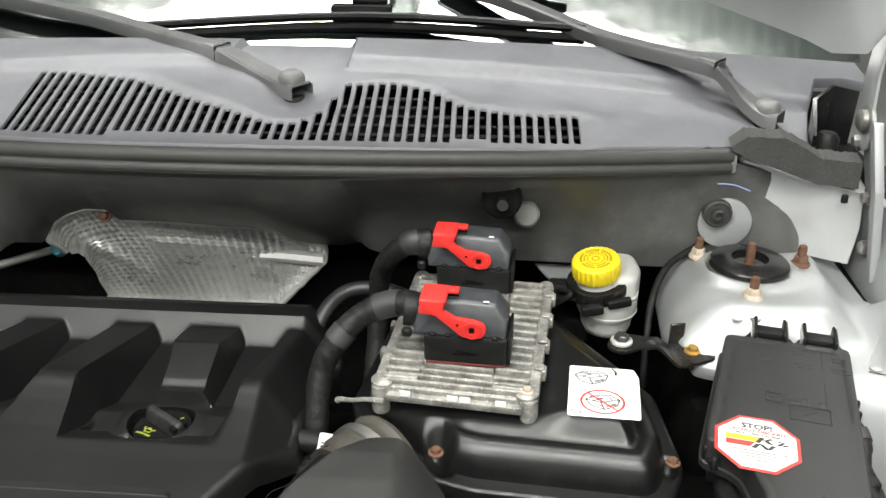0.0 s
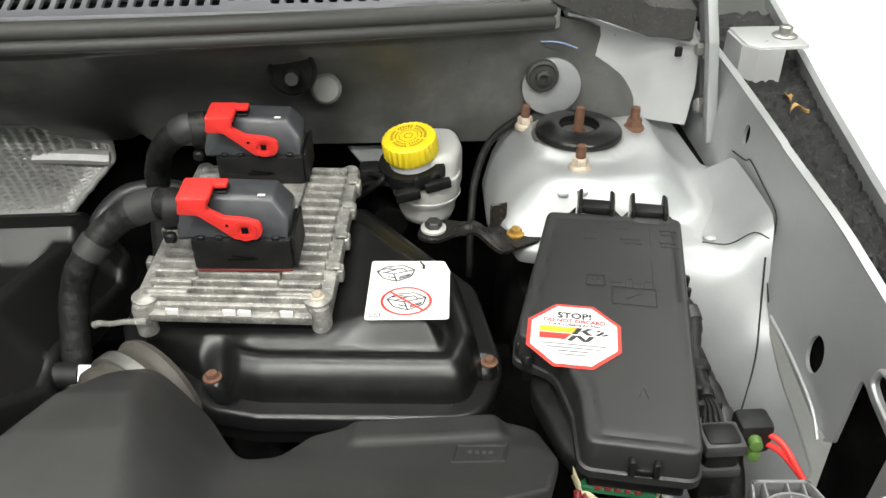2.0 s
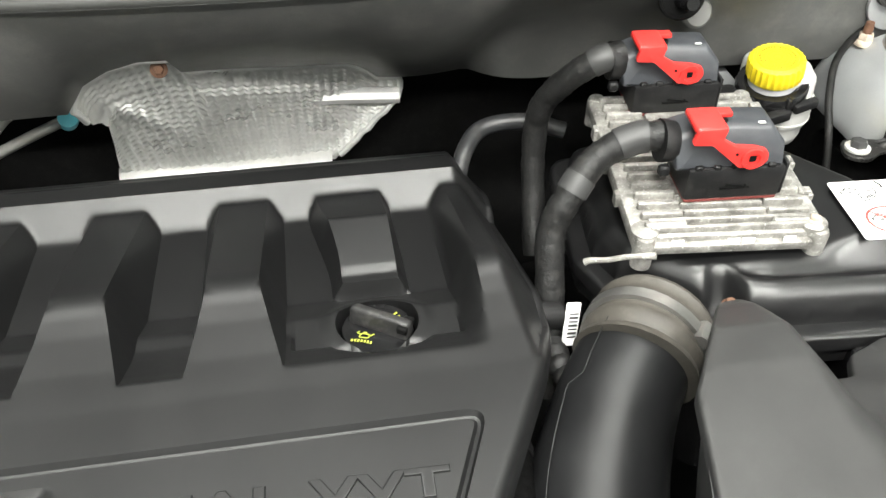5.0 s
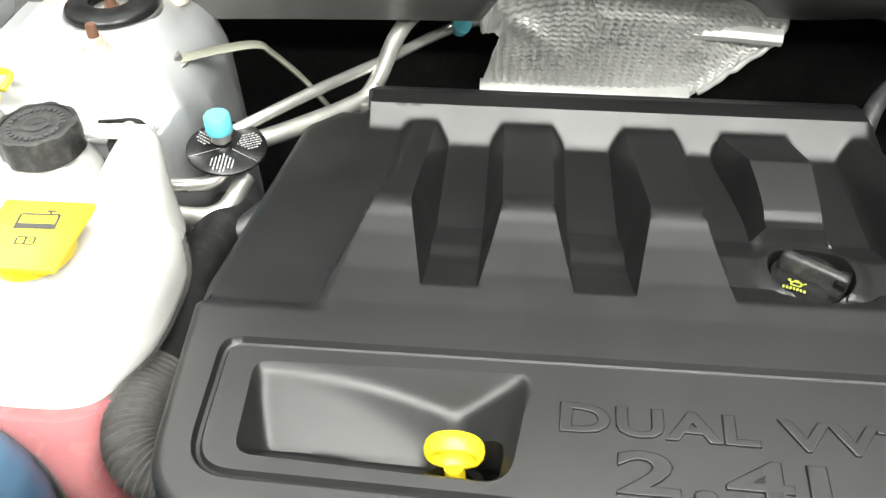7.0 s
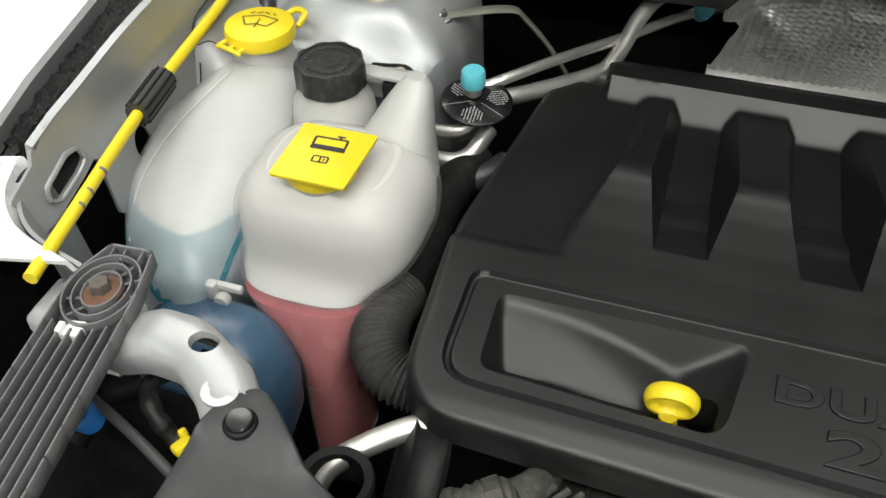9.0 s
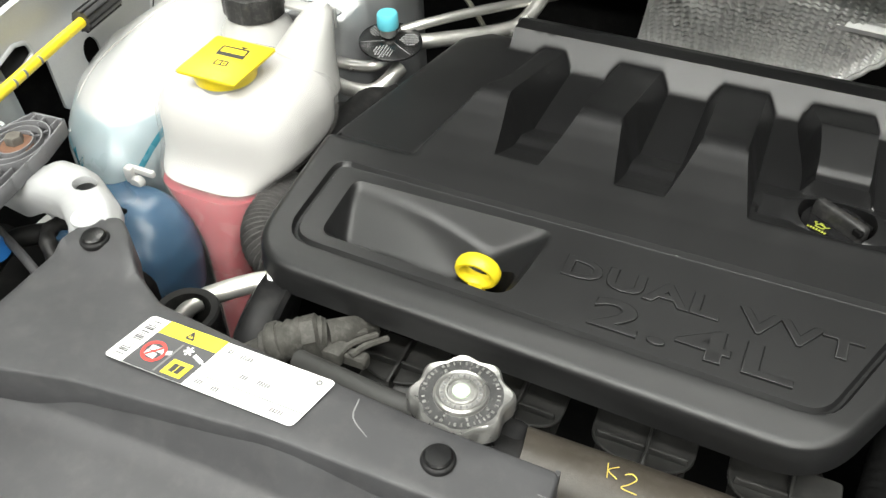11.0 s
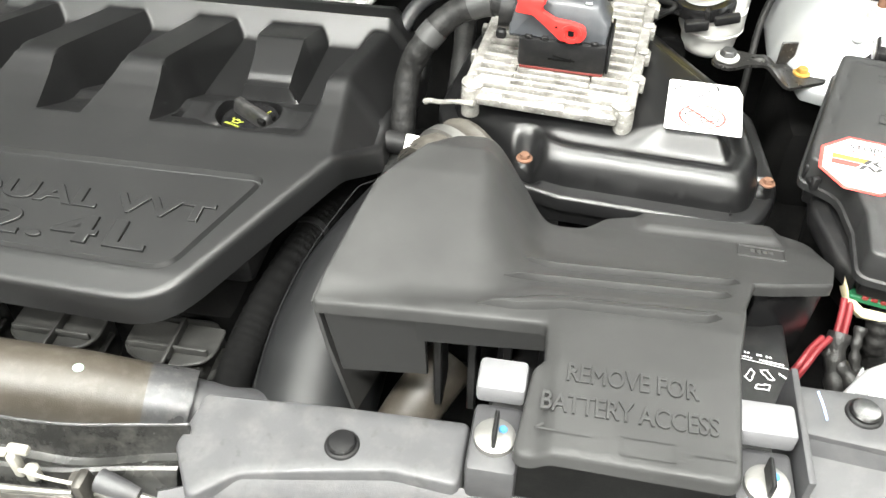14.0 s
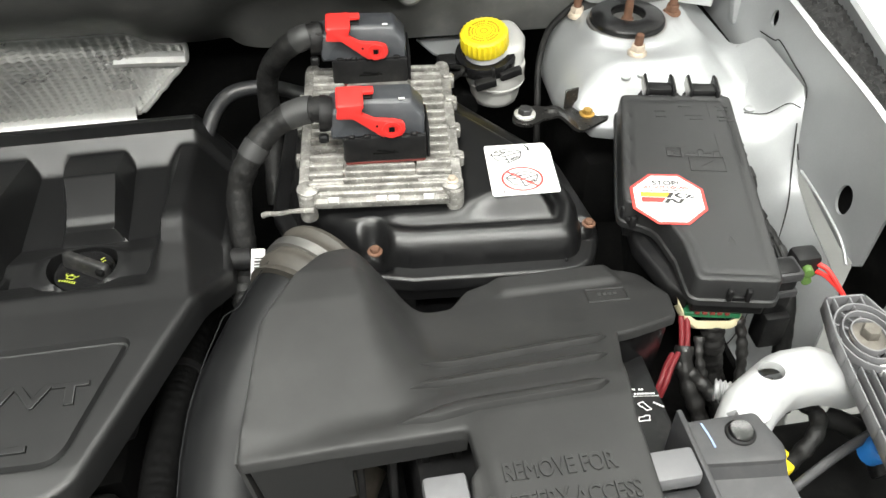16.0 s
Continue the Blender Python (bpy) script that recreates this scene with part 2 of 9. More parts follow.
# ---- materials ----
def mat(name, col, rough=0.5, metal=0.0, var=0.12, scale=25, bump=0.15, fine=900, spread=0.1, dust=0.0, dust_col=(0.35, 0.33, 0.3), spec=0.5, coat=0.0, spots=0.0, spot_col=(0.2, 0.1, 0.05)):
    m = bpy.data.materials.new(name)
    m.use_nodes = True
    nt = m.node_tree
    b = nt.nodes["Principled BSDF"]
    tc = nt.nodes.new("ShaderNodeTexCoord")

    def noise_tex(sc, det=4, rgh=0.6):
        n = nt.nodes.new("ShaderNodeTexNoise")
        n.inputs["Scale"].default_value, n.inputs["Detail"].default_value, n.inputs["Roughness"].default_value = sc, det, rgh
        nt.links.new(tc.outputs["Object"], n.inputs["Vector"])
        return n

    def ramp(src, lo, hi, a, c):
        r = nt.nodes.new("ShaderNodeMapRange")
        r.inputs[1].default_value, r.inputs[2].default_value, r.inputs[3].default_value, r.inputs[4].default_value = lo, hi, a, c
        nt.links.new(src, r.inputs[0])
        return r.outputs[0]

    def mix(fac, a, c):
        x = nt.nodes.new("ShaderNodeMix")
        x.data_type = "RGBA"
        nt.links.new(fac, x.inputs[0])
        for k, v in ((6, a), (7, c)):
            if isinstance(v, tuple):
                x.inputs[k].default_value = (*v, 1)
            else:
                nt.links.new(v, x.inputs[k])
        return x.outputs[2]

    big, small = noise_tex(scale), noise_tex(fine)
    tone = mix(ramp(big.outputs[0], 0.3, 0.7, 0, 1), tuple(c * (1 - var) for c in col), tuple(min(1, c * (1 + var)) for c in col))
    grain = mix(ramp(small.outputs[0], 0.25, 0.75, 0, 0.35 * min(1, var * 4)), tone, tuple(c * 0.6 for c in col))
    out = grain
    if dust:
        dn = noise_tex(scale * 2.7, 6, 0.7)
        out = mix(ramp(dn.outputs[0], 0.48, 0.8, 0, dust), out, dust_col)
    if spots:
        sn = noise_tex(scale * 5, 3, 0.5)
        out = mix(ramp(sn.outputs[0], 0.62, 0.7, 0, spots), out, spot_col)
    nt.links.new(out, b.inputs["Base Color"])
    nt.links.new(ramp(big.outputs[0], 0.25, 0.75, max(0.02, rough - spread), min(1, rough + spread)), b.inputs["Roughness"])
    b.inputs["Metallic"].default_value = metal
    b.inputs["Specular IOR Level"].default_value = spec
    b.inputs["Coat Weight"].default_value = coat
    b.inputs["Coat Roughness"].default_value = 0.08
    if bump:
        bp = nt.nodes.new("ShaderNodeBump")
        bp.inputs["Strength"].default_value, bp.inputs["Distance"].default_value = bump, 0.0008
        nt.links.new(small.outputs[0], bp.inputs["Height"])
        nt.links.new(bp.outputs[0], b.inputs["Normal"])
    return m


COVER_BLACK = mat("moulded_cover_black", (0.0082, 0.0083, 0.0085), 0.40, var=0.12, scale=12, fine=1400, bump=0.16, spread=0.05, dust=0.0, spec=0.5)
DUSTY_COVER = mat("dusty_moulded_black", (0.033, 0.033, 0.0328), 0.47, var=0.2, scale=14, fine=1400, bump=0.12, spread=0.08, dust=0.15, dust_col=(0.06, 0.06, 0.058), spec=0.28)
FUSE_LID = mat("grained_grey_black", (0.021, 0.0212, 0.0215), 0.42, var=0.12, scale=12, fine=1700, bump=0.3, spread=0.05, dust=0.08, dust_col=(0.06, 0.06, 0.06))
LID_BLACK = mat("satin_black_lid", (0.0075, 0.0075, 0.0078), 0.30, var=0.1, fine=1200, bump=0.12, spread=0.03)
GLOSS_BLACK = mat("shiny_black_plastic", (0.007, 0.007, 0.0075), 0.24, var=0.2, fine=500, bump=0.03, spread=0.05, dust=0.03)
MATT_BLACK = mat("matt_black_plastic", (0.009, 0.009, 0.0095), 0.5, var=0.25, bump=0.3, dust=0.04, spec=0.25)
GREY_PLASTIC = mat("grey_grained_plastic", (0.042, 0.042, 0.0445), 0.48, var=0.12, fine=1600, bump=0.3, dust=0.06)
COWL_GREY = mat("cowl_grey_plastic", (0.105, 0.105, 0.119), 0.45, var=0.1, fine=1200, bump=0.25, dust=0.1)
PAD_BLACK = mat("bulkhead_pad", (0.076, 0.076, 0.073), 0.46, var=0.25, scale=12, fine=600, bump=0.3, dust=0.12)
RUBBER = mat("black_rubber", (0.008, 0.008, 0.008), 0.55, var=0.3, bump=0.3, dust=0.05, spec=0.2)
SEAL_GREY = mat("dusty_rubber_seal", (0.040, 0.040, 0.038), 0.6, var=0.15, bump=0.2, dust=0.12, dust_col=(0.12, 0.12, 0.115))
# near-black for deep parts and gaps, their shade put into the colour
DEEP_BLACK = mat("deep_shade_black", (0.005, 0.005, 0.005), 0.8, var=0.4, bump=0.3, dust=0.02, spec=0.08)
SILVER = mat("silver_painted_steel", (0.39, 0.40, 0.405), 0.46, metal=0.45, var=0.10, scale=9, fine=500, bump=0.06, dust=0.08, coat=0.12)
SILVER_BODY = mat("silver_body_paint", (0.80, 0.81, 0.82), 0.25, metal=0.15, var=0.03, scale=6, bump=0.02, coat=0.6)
WHITE_PAINT = mat("pale_painted_steel", (0.50, 0.505, 0.51), 0.36, metal=0.35, var=0.05, bump=0.05, dust=0.08)
STEEL = mat("zinc_steel", (0.36, 0.355, 0.34), 0.38, metal=0.85, var=0.3, bump=0.15, dust=0.1)
RUST = mat("rusty_bolt", (0.15, 0.075, 0.045), 0.75, metal=0.2, var=0.35, scale=120, fine=900, bump=0.6)
GOLD_ZINC = mat("yellow_zinc", (0.55, 0.33, 0.08), 0.4, metal=0.7, var=0.25, scale=150, bump=0.2)
ALU_CAST = mat("cast_aluminium", (0.34, 0.33, 0.31), 0.45, metal=0.5, var=0.55, scale=80, fine=380, bump=1.0, dust=0.75, dust_col=(0.22, 0.21, 0.185), spots=0.6, spot_col=(0.75, 0.74, 0.71))
RED = mat("red_lever_plastic", (0.72, 0.035, 0.03), 0.38, var=0.08, bump=0.1)
YELLOW = mat("yellow_plastic", (0.80, 0.62, 0.02), 0.4, var=0.06, bump=0.1)
LIME = mat("lime_print", (0.30, 0.33, 0.04), 0.5, var=0.05, bump=0.0)
CYAN = mat("cyan_cap_plastic", (0.12, 0.52, 0.62), 0.42, var=0.06, bump=0.05)
LABEL_WHITE = mat("white_label", (0.82, 0.82, 0.81), 0.4, var=0.02, bump=0.02)
PRINT_BLACK = mat("black_print", (0.03, 0.03, 0.03), 0.5, var=0.05, bump=0.0)
PRINT_RED = mat("red_print", (0.70, 0.05, 0.04), 0.45, var=0.05, bump=0.0)
PRINT_ORANGE = mat("orange_print", (0.85, 0.42, 0.03), 0.45, var=0.05, bump=0.0)
PRINT_GREY = mat("grey_print", (0.16, 0.16, 0.16), 0.5, var=0.05, bump=0.0)
PRINT_YELLOW = mat("yellow_print", (0.85, 0.68, 0.03), 0.45, var=0.05, bump=0.0)
HOSE_BROWN = mat("brown_hose_sleeve", (0.048, 0.041, 0.032), 0.42, var=0.15, scale=40, fine=900, bump=0.3, dust=0.1)
HOSE_BLACK = mat("black_rubber_hose", (0.024, 0.0245, 0.026), 0.4, var=0.2, bump=0.2, dust=0.12)
CLOTH_TAPE = mat("harness_tape", (0.010, 0.010, 0.010), 0.5, var=0.3, scale=60, fine=260, bump=1.0, dust=0.06, spec=0.3)
TAPE_GREY = mat("grey_tape", (0.032, 0.032, 0.032), 0.5, var=0.2, bump=0.2)
TANK_WHITE = mat("milky_tank", (0.46, 0.457, 0.44), 0.35, var=0.04, scale=10, bump=0.04)
ALU_PIPE = mat("aluminium_pipe", (0.62, 0.61, 0.58), 0.35, metal=0.85, var=0.1, scale=40, bump=0.15, dust=0.1)
FOAM = mat("coarse_black_foam", (0.009, 0.009, 0.009), 0.9, var=0.6, scale=70, fine=350, bump=1.0, spots=0.35, spot_col=(0.12, 0.115, 0.11))
LEAF = mat("dry_leaf", (0.45, 0.27, 0.09), 0.7, var=0.3, scale=90, bump=0.4)
CONCRETE = mat("workshop_floor", (0.22, 0.22, 0.215), 0.5, var=0.12, scale=2, fine=60, bump=0.2, dust=0.2)
WALL_WHITE = mat("white_sheet_wall", (0.50, 0.52, 0.50), 0.5, var=0.05, scale=1.5, fine=30, bump=0.05)

# ---- workshop ----
def plane_box(name, lo, hi, material, label, category):
    c = [(a + b) / 2 for a, b in zip(lo, hi)]
    s = [b - a for a, b in zip(lo, hi)]
    ob = solo(name, box(*c, *s), material, label, category, kind="structure", smooth=0)
    return ob


plane_box("floor", (-6, -6, -0.1), (6, 7, 0), CONCRETE, "pale sealed concrete workshop floor under the car", "floor")


def corrugated(a0, a1, pitch, depth):
    xs, zs, x = [], [], a0
    while x < a1:
        for dx, d in ((0, 0), (0.35, 0), (0.5, 1), (0.85, 1), (1, 0)):
            xs.append(x + dx * pitch)
            zs.append(d * depth)
        x += pitch
    return xs, zs


CEIL_WHITE = mat("pale_green_white_ceiling", (0.62, 0.68, 0.64), 0.5, var=0.06, scale=2, fine=30, bump=0.05)
cx_, cz_ = corrugated(-6, 6, 0.13, 0.02)
ceil_bm = strip([[(x, -6, 4.0 + z) for x, z in zip(cx_, cz_)], [(x, 7, 4.0 + z) for x, z in zip(cx_, cz_)]])
solo("ceiling", thick(ceil_bm, 0.01), CEIL_WHITE, "pale corrugated metal workshop ceiling", "ceiling", kind="structure", smooth=0)
for nm, ya in (("wall_south", -6.0), ("wall_north", 7.0)):
    s_ = 1 if ya < 0 else -1
    solo(nm, thick(strip([[(x, ya + s_ * z, 0) for x, z in zip(cx_, cz_)], [(x, ya + s_ * z, 4.05) for x, z in zip(cx_, cz_)]]), 0.05), WALL_WHITE, "white corrugated sheet-metal workshop wall", "wall", kind="structure", smooth=0)
plane_box("wall_east", (6, -6, 0), (6.2, 7, 4.05), WALL_WHITE, "white painted workshop wall", "wall")
plane_box("wall_west", (-6.2, -6, 0), (-6, 7, 4.05), WALL_WHITE, "white painted workshop wall", "wall")
for lx, ly in LAMPS:
    th = thing("ceiling_light", (lx, ly, 3.56), "white metal fluorescent batten hanging under the ceiling", "ceiling light", "workshop ceiling lights")
    part("housing", box(lx, ly, 3.6, 2.5, 0.42, 0.07, 0.01), WALL_WHITE, th)
    for dx in (-0.9, 0.9):
        part("hanger", tube([(lx + dx, ly, 3.63), (lx + dx, ly, 4.02)], 0.006, 6, 1), STEEL, th)


# ---- body shell round the engine bay ----
def ys(x):
    return 0.87 + 0.30 * x * x


def zcowl(x, y):
    return 1.155 + 0.17 * (y - ys(x)) - 0.08 * x * x


bay = [(-0.72, 0.2), (0.72, 0.2), (0.72, 1.2), (-0.72, 1.2)]
solo("bay_floor", sheet(bay, lambda x, y: 0.60 + 0.02 * np.sin(x * 21) * np.sin(y * 17), 0.05, skirt=[(0, 0.02)]), DEEP_BLACK, "undertray below the engine, coloured near-black for its shade", "undertray", kind="structure")

xs_pad = np.linspace(-0.72, 0.655, 140)
# crest of the heat shield below the pad
edge_x = [-0.250, -0.245, -0.235, -0.208, -0.175, -0.144, -0.138, -0.10, -0.041, 0.017, 0.036, 0.052, 0.077]
edge_y = [0.982, 0.980, 0.978, 0.970, 0.955, 0.955, 0.964, 1.0, 1.035, 1.065, 1.078, 1.088, 1.090]
edge_z = [0.982, 0.996, 1.010, 1.027, 1.041, 1.040, 1.024, 1.006, 0.986, 0.970, 0.957, 0.940, 0.937]
pad_rows = []
for k, (z, y0, wy_) in enumerate([(1.142, 0.003, 0), (1.12, 0.002, 0.0), (1.09, 0.014, 0.25), (1.06, 0.02, 0.75), (1.03, 0.02, 0.95), (1.012, 0.022, 1.0), (1.0, 0.028, 1.0), (0.994, 0.05, 1.0)]):
    row = []
    for x in xs_pad:
        wy = wy_ - (0, 0, 0.10, 0.28, 0.25, 0.12, 0, 0)[k] * float(ease(0.15, 0.05, x) * ease(-0.33, -0.22, x))
        yy = (1 - wy) * (ys(x) + y0) + wy * (0.945 + y0 + 0.004 * math.sin(x * 9) + 0.03 * (x < 0.12) * min(1, (0.12 - x) / 0.1))
        zz = z - 0.03 * x * x * (k == 0) - (0.012 * ease(0.1, 0.2, x) if k > 5 else 0)
        left_ = float(ease(0.17, 0.09, x))
        sy_, sz_ = float(np.interp(x, edge_x, edge_y)), float(np.interp(x, edge_x, edge_z))
        down = (0, 0.15, 0.38, 0.62, 0.83, 1, 1, 1)[k]
        fy = ys(x) + 0.002 + (sy_ - 0.014 - ys(x) - 0.002) * down ** 1.8 + (0, 0, 0, 0, 0, 0, 0.04, 0.06)[k]
        fz = 1.142 - 0.03 * x * x + (sz_ + 0.012 - 1.142) * down + (0, 0, 0, 0, 0, 0, 0.002, 0.012)[k]
        yy, zz = yy + (fy - yy) * left_, zz + (fz - zz) * left_
        if x > 0.53:
            top_ = float(np.interp(x, [0.53, 0.555, 0.60, 0.63, 0.643, 0.650, 0.655], [1.142, 1.120, 1.106, 1.094, 1.082, 1.068, 1.05]))
            zz = 0.985 + (zz - 0.985) * (top_ - 0.985) / (1.134 - 0.985)
        row.append((x, yy, zz))
    pad_rows.append(row)
pad_ob = solo("wall_bulkhead_pad", thick(strip(pad_rows), 0.006), PAD_BLACK, "dark grey moulded sound-deadening pad on the bulkhead", "bulkhead pad", kind="structure")
part("crease", tube([(0.430, 0.944, 1.118), (0.427, 0.951, 1.075), (0.423, 0.956, 1.034)], 0.0007, 5, 4), PRINT_GREY, pad_ob, "pale crease line")
part("chalk_stroke", tube([(0.555, 0.960, 1.091), (0.573, 0.960, 1.090), (0.592, 0.961, 1.083)], 0.0009, 5, 4), mat("blue_chalk", (0.25, 0.33, 0.55), 0.8, var=0.2), pad_ob, "blue chalk stroke")
random.seed(12)
for k in range(14):
    sx_, sz_ = random.uniform(-0.25, 0.5), random.uniform(1.035, 1.11)
    sy_ = float(np.interp(sz_, [1.03, 1.06, 1.09, 1.12], [0.962, 0.945 + 0.02 * 0.75, 0.93, 0.895])) - 0.004
    part("scuff", tube([(sx_, sy_, sz_), (sx_ + random.uniform(-0.006, 0.006), sy_ + 0.0005, sz_ - random.uniform(0.001, 0.005))], 0.0006, 4, 2), SEAL_GREY, pad_ob)
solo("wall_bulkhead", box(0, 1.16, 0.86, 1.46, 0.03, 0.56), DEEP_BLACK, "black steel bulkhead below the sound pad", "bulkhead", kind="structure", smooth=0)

# rubber seal along the front of the cowl
seal_line = [(x, ys(x) - 0.004, 1.143 - 0.06 * x * x) for x in np.linspace(-0.72, 0.565, 24)]
seal = thing("hood_seal", (0, 0.87, 1.12), "dusty grey rubber hood seal along the cowl edge", "rubber seal")
part("lip", tube(seal_line, 0.0085, 10, 3), SEAL_GREY, seal)
part("bead", tube([(x, y - 0.003, z - 0.0125) for x, y, z in seal_line], 0.0062, 10, 3), SEAL_GREY, seal)
part("base_strip", thick(strip([[(x, y + 0.002, z + 0.004) for x, y, z in seal_line], [(x, y - 0.002, z - 0.018) for x, y, z in seal_line]]), 0.006), SEAL_GREY, seal)
end_x, end_y, end_z = seal_line[-1]
part("end_clip", box(end_x + 0.003, end_y, end_z - 0.008, 0.007, 0.014, 0.022, 0.003), STEEL, seal, "worn metal end clip")


# cowl panel with its louvre slots
def slot_top(x):
    pts = [(-0.26, 1.066), (-0.2, 1.062), (-0.11, 1.04), (-0.03, 0.985), (0.062, 0.938), (0.098, 0.938), (0.118, 0.975), (0.136, 1.036), (0.2, 1.046), (0.235, 1.035), (0.274, 0.998), (0.33, 0.992), (0.40, 1.004)]
    return float(np.interp(x, *zip(*pts)))


holes = []
sx = -0.2295
while sx < 0.405:
    y0, y1 = ys(sx) + 0.018, slot_top(sx) - 0.006
    if 0.265 < sx < 0.30:
        y0 += 0.008
    if -0.11 < sx < 0.055:
        y0 += 0.011
    lean = -0.16 * (0.4 - sx) / 0.6
    if y1 - y0 > 0.01:
        w = 0.0043
        holes.append(rounded([(sx - w, y0, 0.003), (sx + w, y0, 0.003), (sx + w + lean * (y1 - y0), y1, 0.003), (sx - w + lean * (y1 - y0), y1, 0.003)], 2))
    sx += 0.01275
cowl_loop = [(x, ys(x) + 0.006) for x in np.linspace(-0.72, 0.655, 40)] + [(0.668, 1.03), (0.688, 1.11), (0.716, 1.187), (0.76, 1.21), (0.80, 1.215)] + [(x, 1.128 + 0.24 * x * x) for x in np.linspace(0.80, -0.72, 34)]


def cowl_z(x, y):
    z = zcowl(x, y)
    top = np.array([slot_top(v) for v in x])
    z = z - 0.0035 * ease(0.0, 0.012, top - y) * ease(-0.30, -0.10, x) * ease(0.43, 0.40, x)
    well = np.exp(-(((x - 0.075) / 0.045) ** 2 + ((y - 1.0) / 0.05) ** 2))
    z = z - 0.016 * well
    z = z + 0.012 * ease(1.06, 1.075, y - 0.1 * x * x) * (x > 0.12) + 0.008 * ease(1.06, 1.08, y) * (x < -0.02)
    well2 = np.exp(-(((x - 0.63) / 0.05) ** 2 + ((y - 1.07) / 0.05) ** 2))
    return z - 0.012 * well2


rim_lines = []
for d_ in (0.0, 0.012):
    ln = [(float(x), slot_top(float(x)) - d_) for x in np.linspace(-0.265, 0.415, 170)]
    rim_lines.append(ln + ln[-2:0:-1])
cowl = thing("cowl_panel", (0, 1.0, 1.15), "grey plastic cowl panel with rows of air slots", "cowl panel")
part("panel", sheet(cowl_loop, cowl_z, 0.007, holes, skirt=[(0.002, 0.003), (0.002, 0.012)], hole_skirt=[(0.0006, 0.0008), (0.0008, 0.0032)], creases=rim_lines), COWL_GREY, cowl)
# near-black sheet backs the slots so that they read dark
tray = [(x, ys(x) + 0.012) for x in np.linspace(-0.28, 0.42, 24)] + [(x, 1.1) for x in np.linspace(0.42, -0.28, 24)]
part("slot_dark_sheet", sheet(tray, lambda x, y: zcowl(x, y) - 0.05, 0.03), DEEP_BLACK, cowl, "near-black sheet backing the slots so they read dark")
for k in range(7):
    row = [(x, ys(x) + 0.03 + 0.022 * k, zcowl(x, ys(x) + 0.03 + 0.022 * k) - 0.014) for x in np.linspace(-0.27, 0.41, 30) if ys(x) + 0.03 + 0.022 * k < slot_top(x)]
    runs, cur = [], [row[0]]
    for a, b in zip(row, row[1:]):
        if b[0] - a[0] > 0.03:
            runs.append(cur)
            cur = []
        cur.append(b)
    runs.append(cur)
    for run in runs:
        if len(run) > 2:
            part("cross_bar", tube(run, 0.0024, 6, 2), RUBBER, cowl)

# windscreen and what lies behind it
GLASS = mat("windscreen_glass", (0.02, 0.03, 0.03), 0.02, var=0.0, bump=0.0, spec=1.0)
GLASS.node_tree.nodes["Principled BSDF"].inputs["Transmission Weight"].default_value = 0.7
GLASS.node_tree.nodes["Principled BSDF"].inputs["IOR"].default_value = 2.4
ws_rows = []
for k in range(9):
    v = k / 8
    ws_rows.append([(x, 1.15 + 0.24 * x * x + 0.75 * v, 1.170 - 0.03 * x * x + 0.40 * v) for x in np.linspace(-0.82, 0.82, 25)])
solo("windscreen", thick(strip(ws_rows), 0.005), GLASS, "tinted glass windscreen reflecting the workshop ceiling", "windscreen", kind="structure")
solo("dashboard", box(0, 1.75, 1.12, 1.4, 1.0, 0.06, 0.02), MATT_BLACK, "dark grey dashboard top behind the windscreen", "dashboard")
# black board stands in for the unlit cabin behind the glass
solo("cabin_backdrop", box(0, 2.3, 1.3, 1.5, 0.04, 1.2), MATT_BLACK, "black board standing for the shade inside the cabin", "backdrop", kind="structure", smooth=0)


ARM_GREY = mat("wiper_arm_paint", (0.11, 0.11, 0.112), 0.36, var=0.1, bump=0.1, dust=0.1, dust_col=(0.08, 0.08, 0.08))
PIVOT_GREY = mat("worn_pivot_cap", (0.13, 0.13, 0.128), 0.5, var=0.2, scale=60, bump=0.2, dust=0.15)


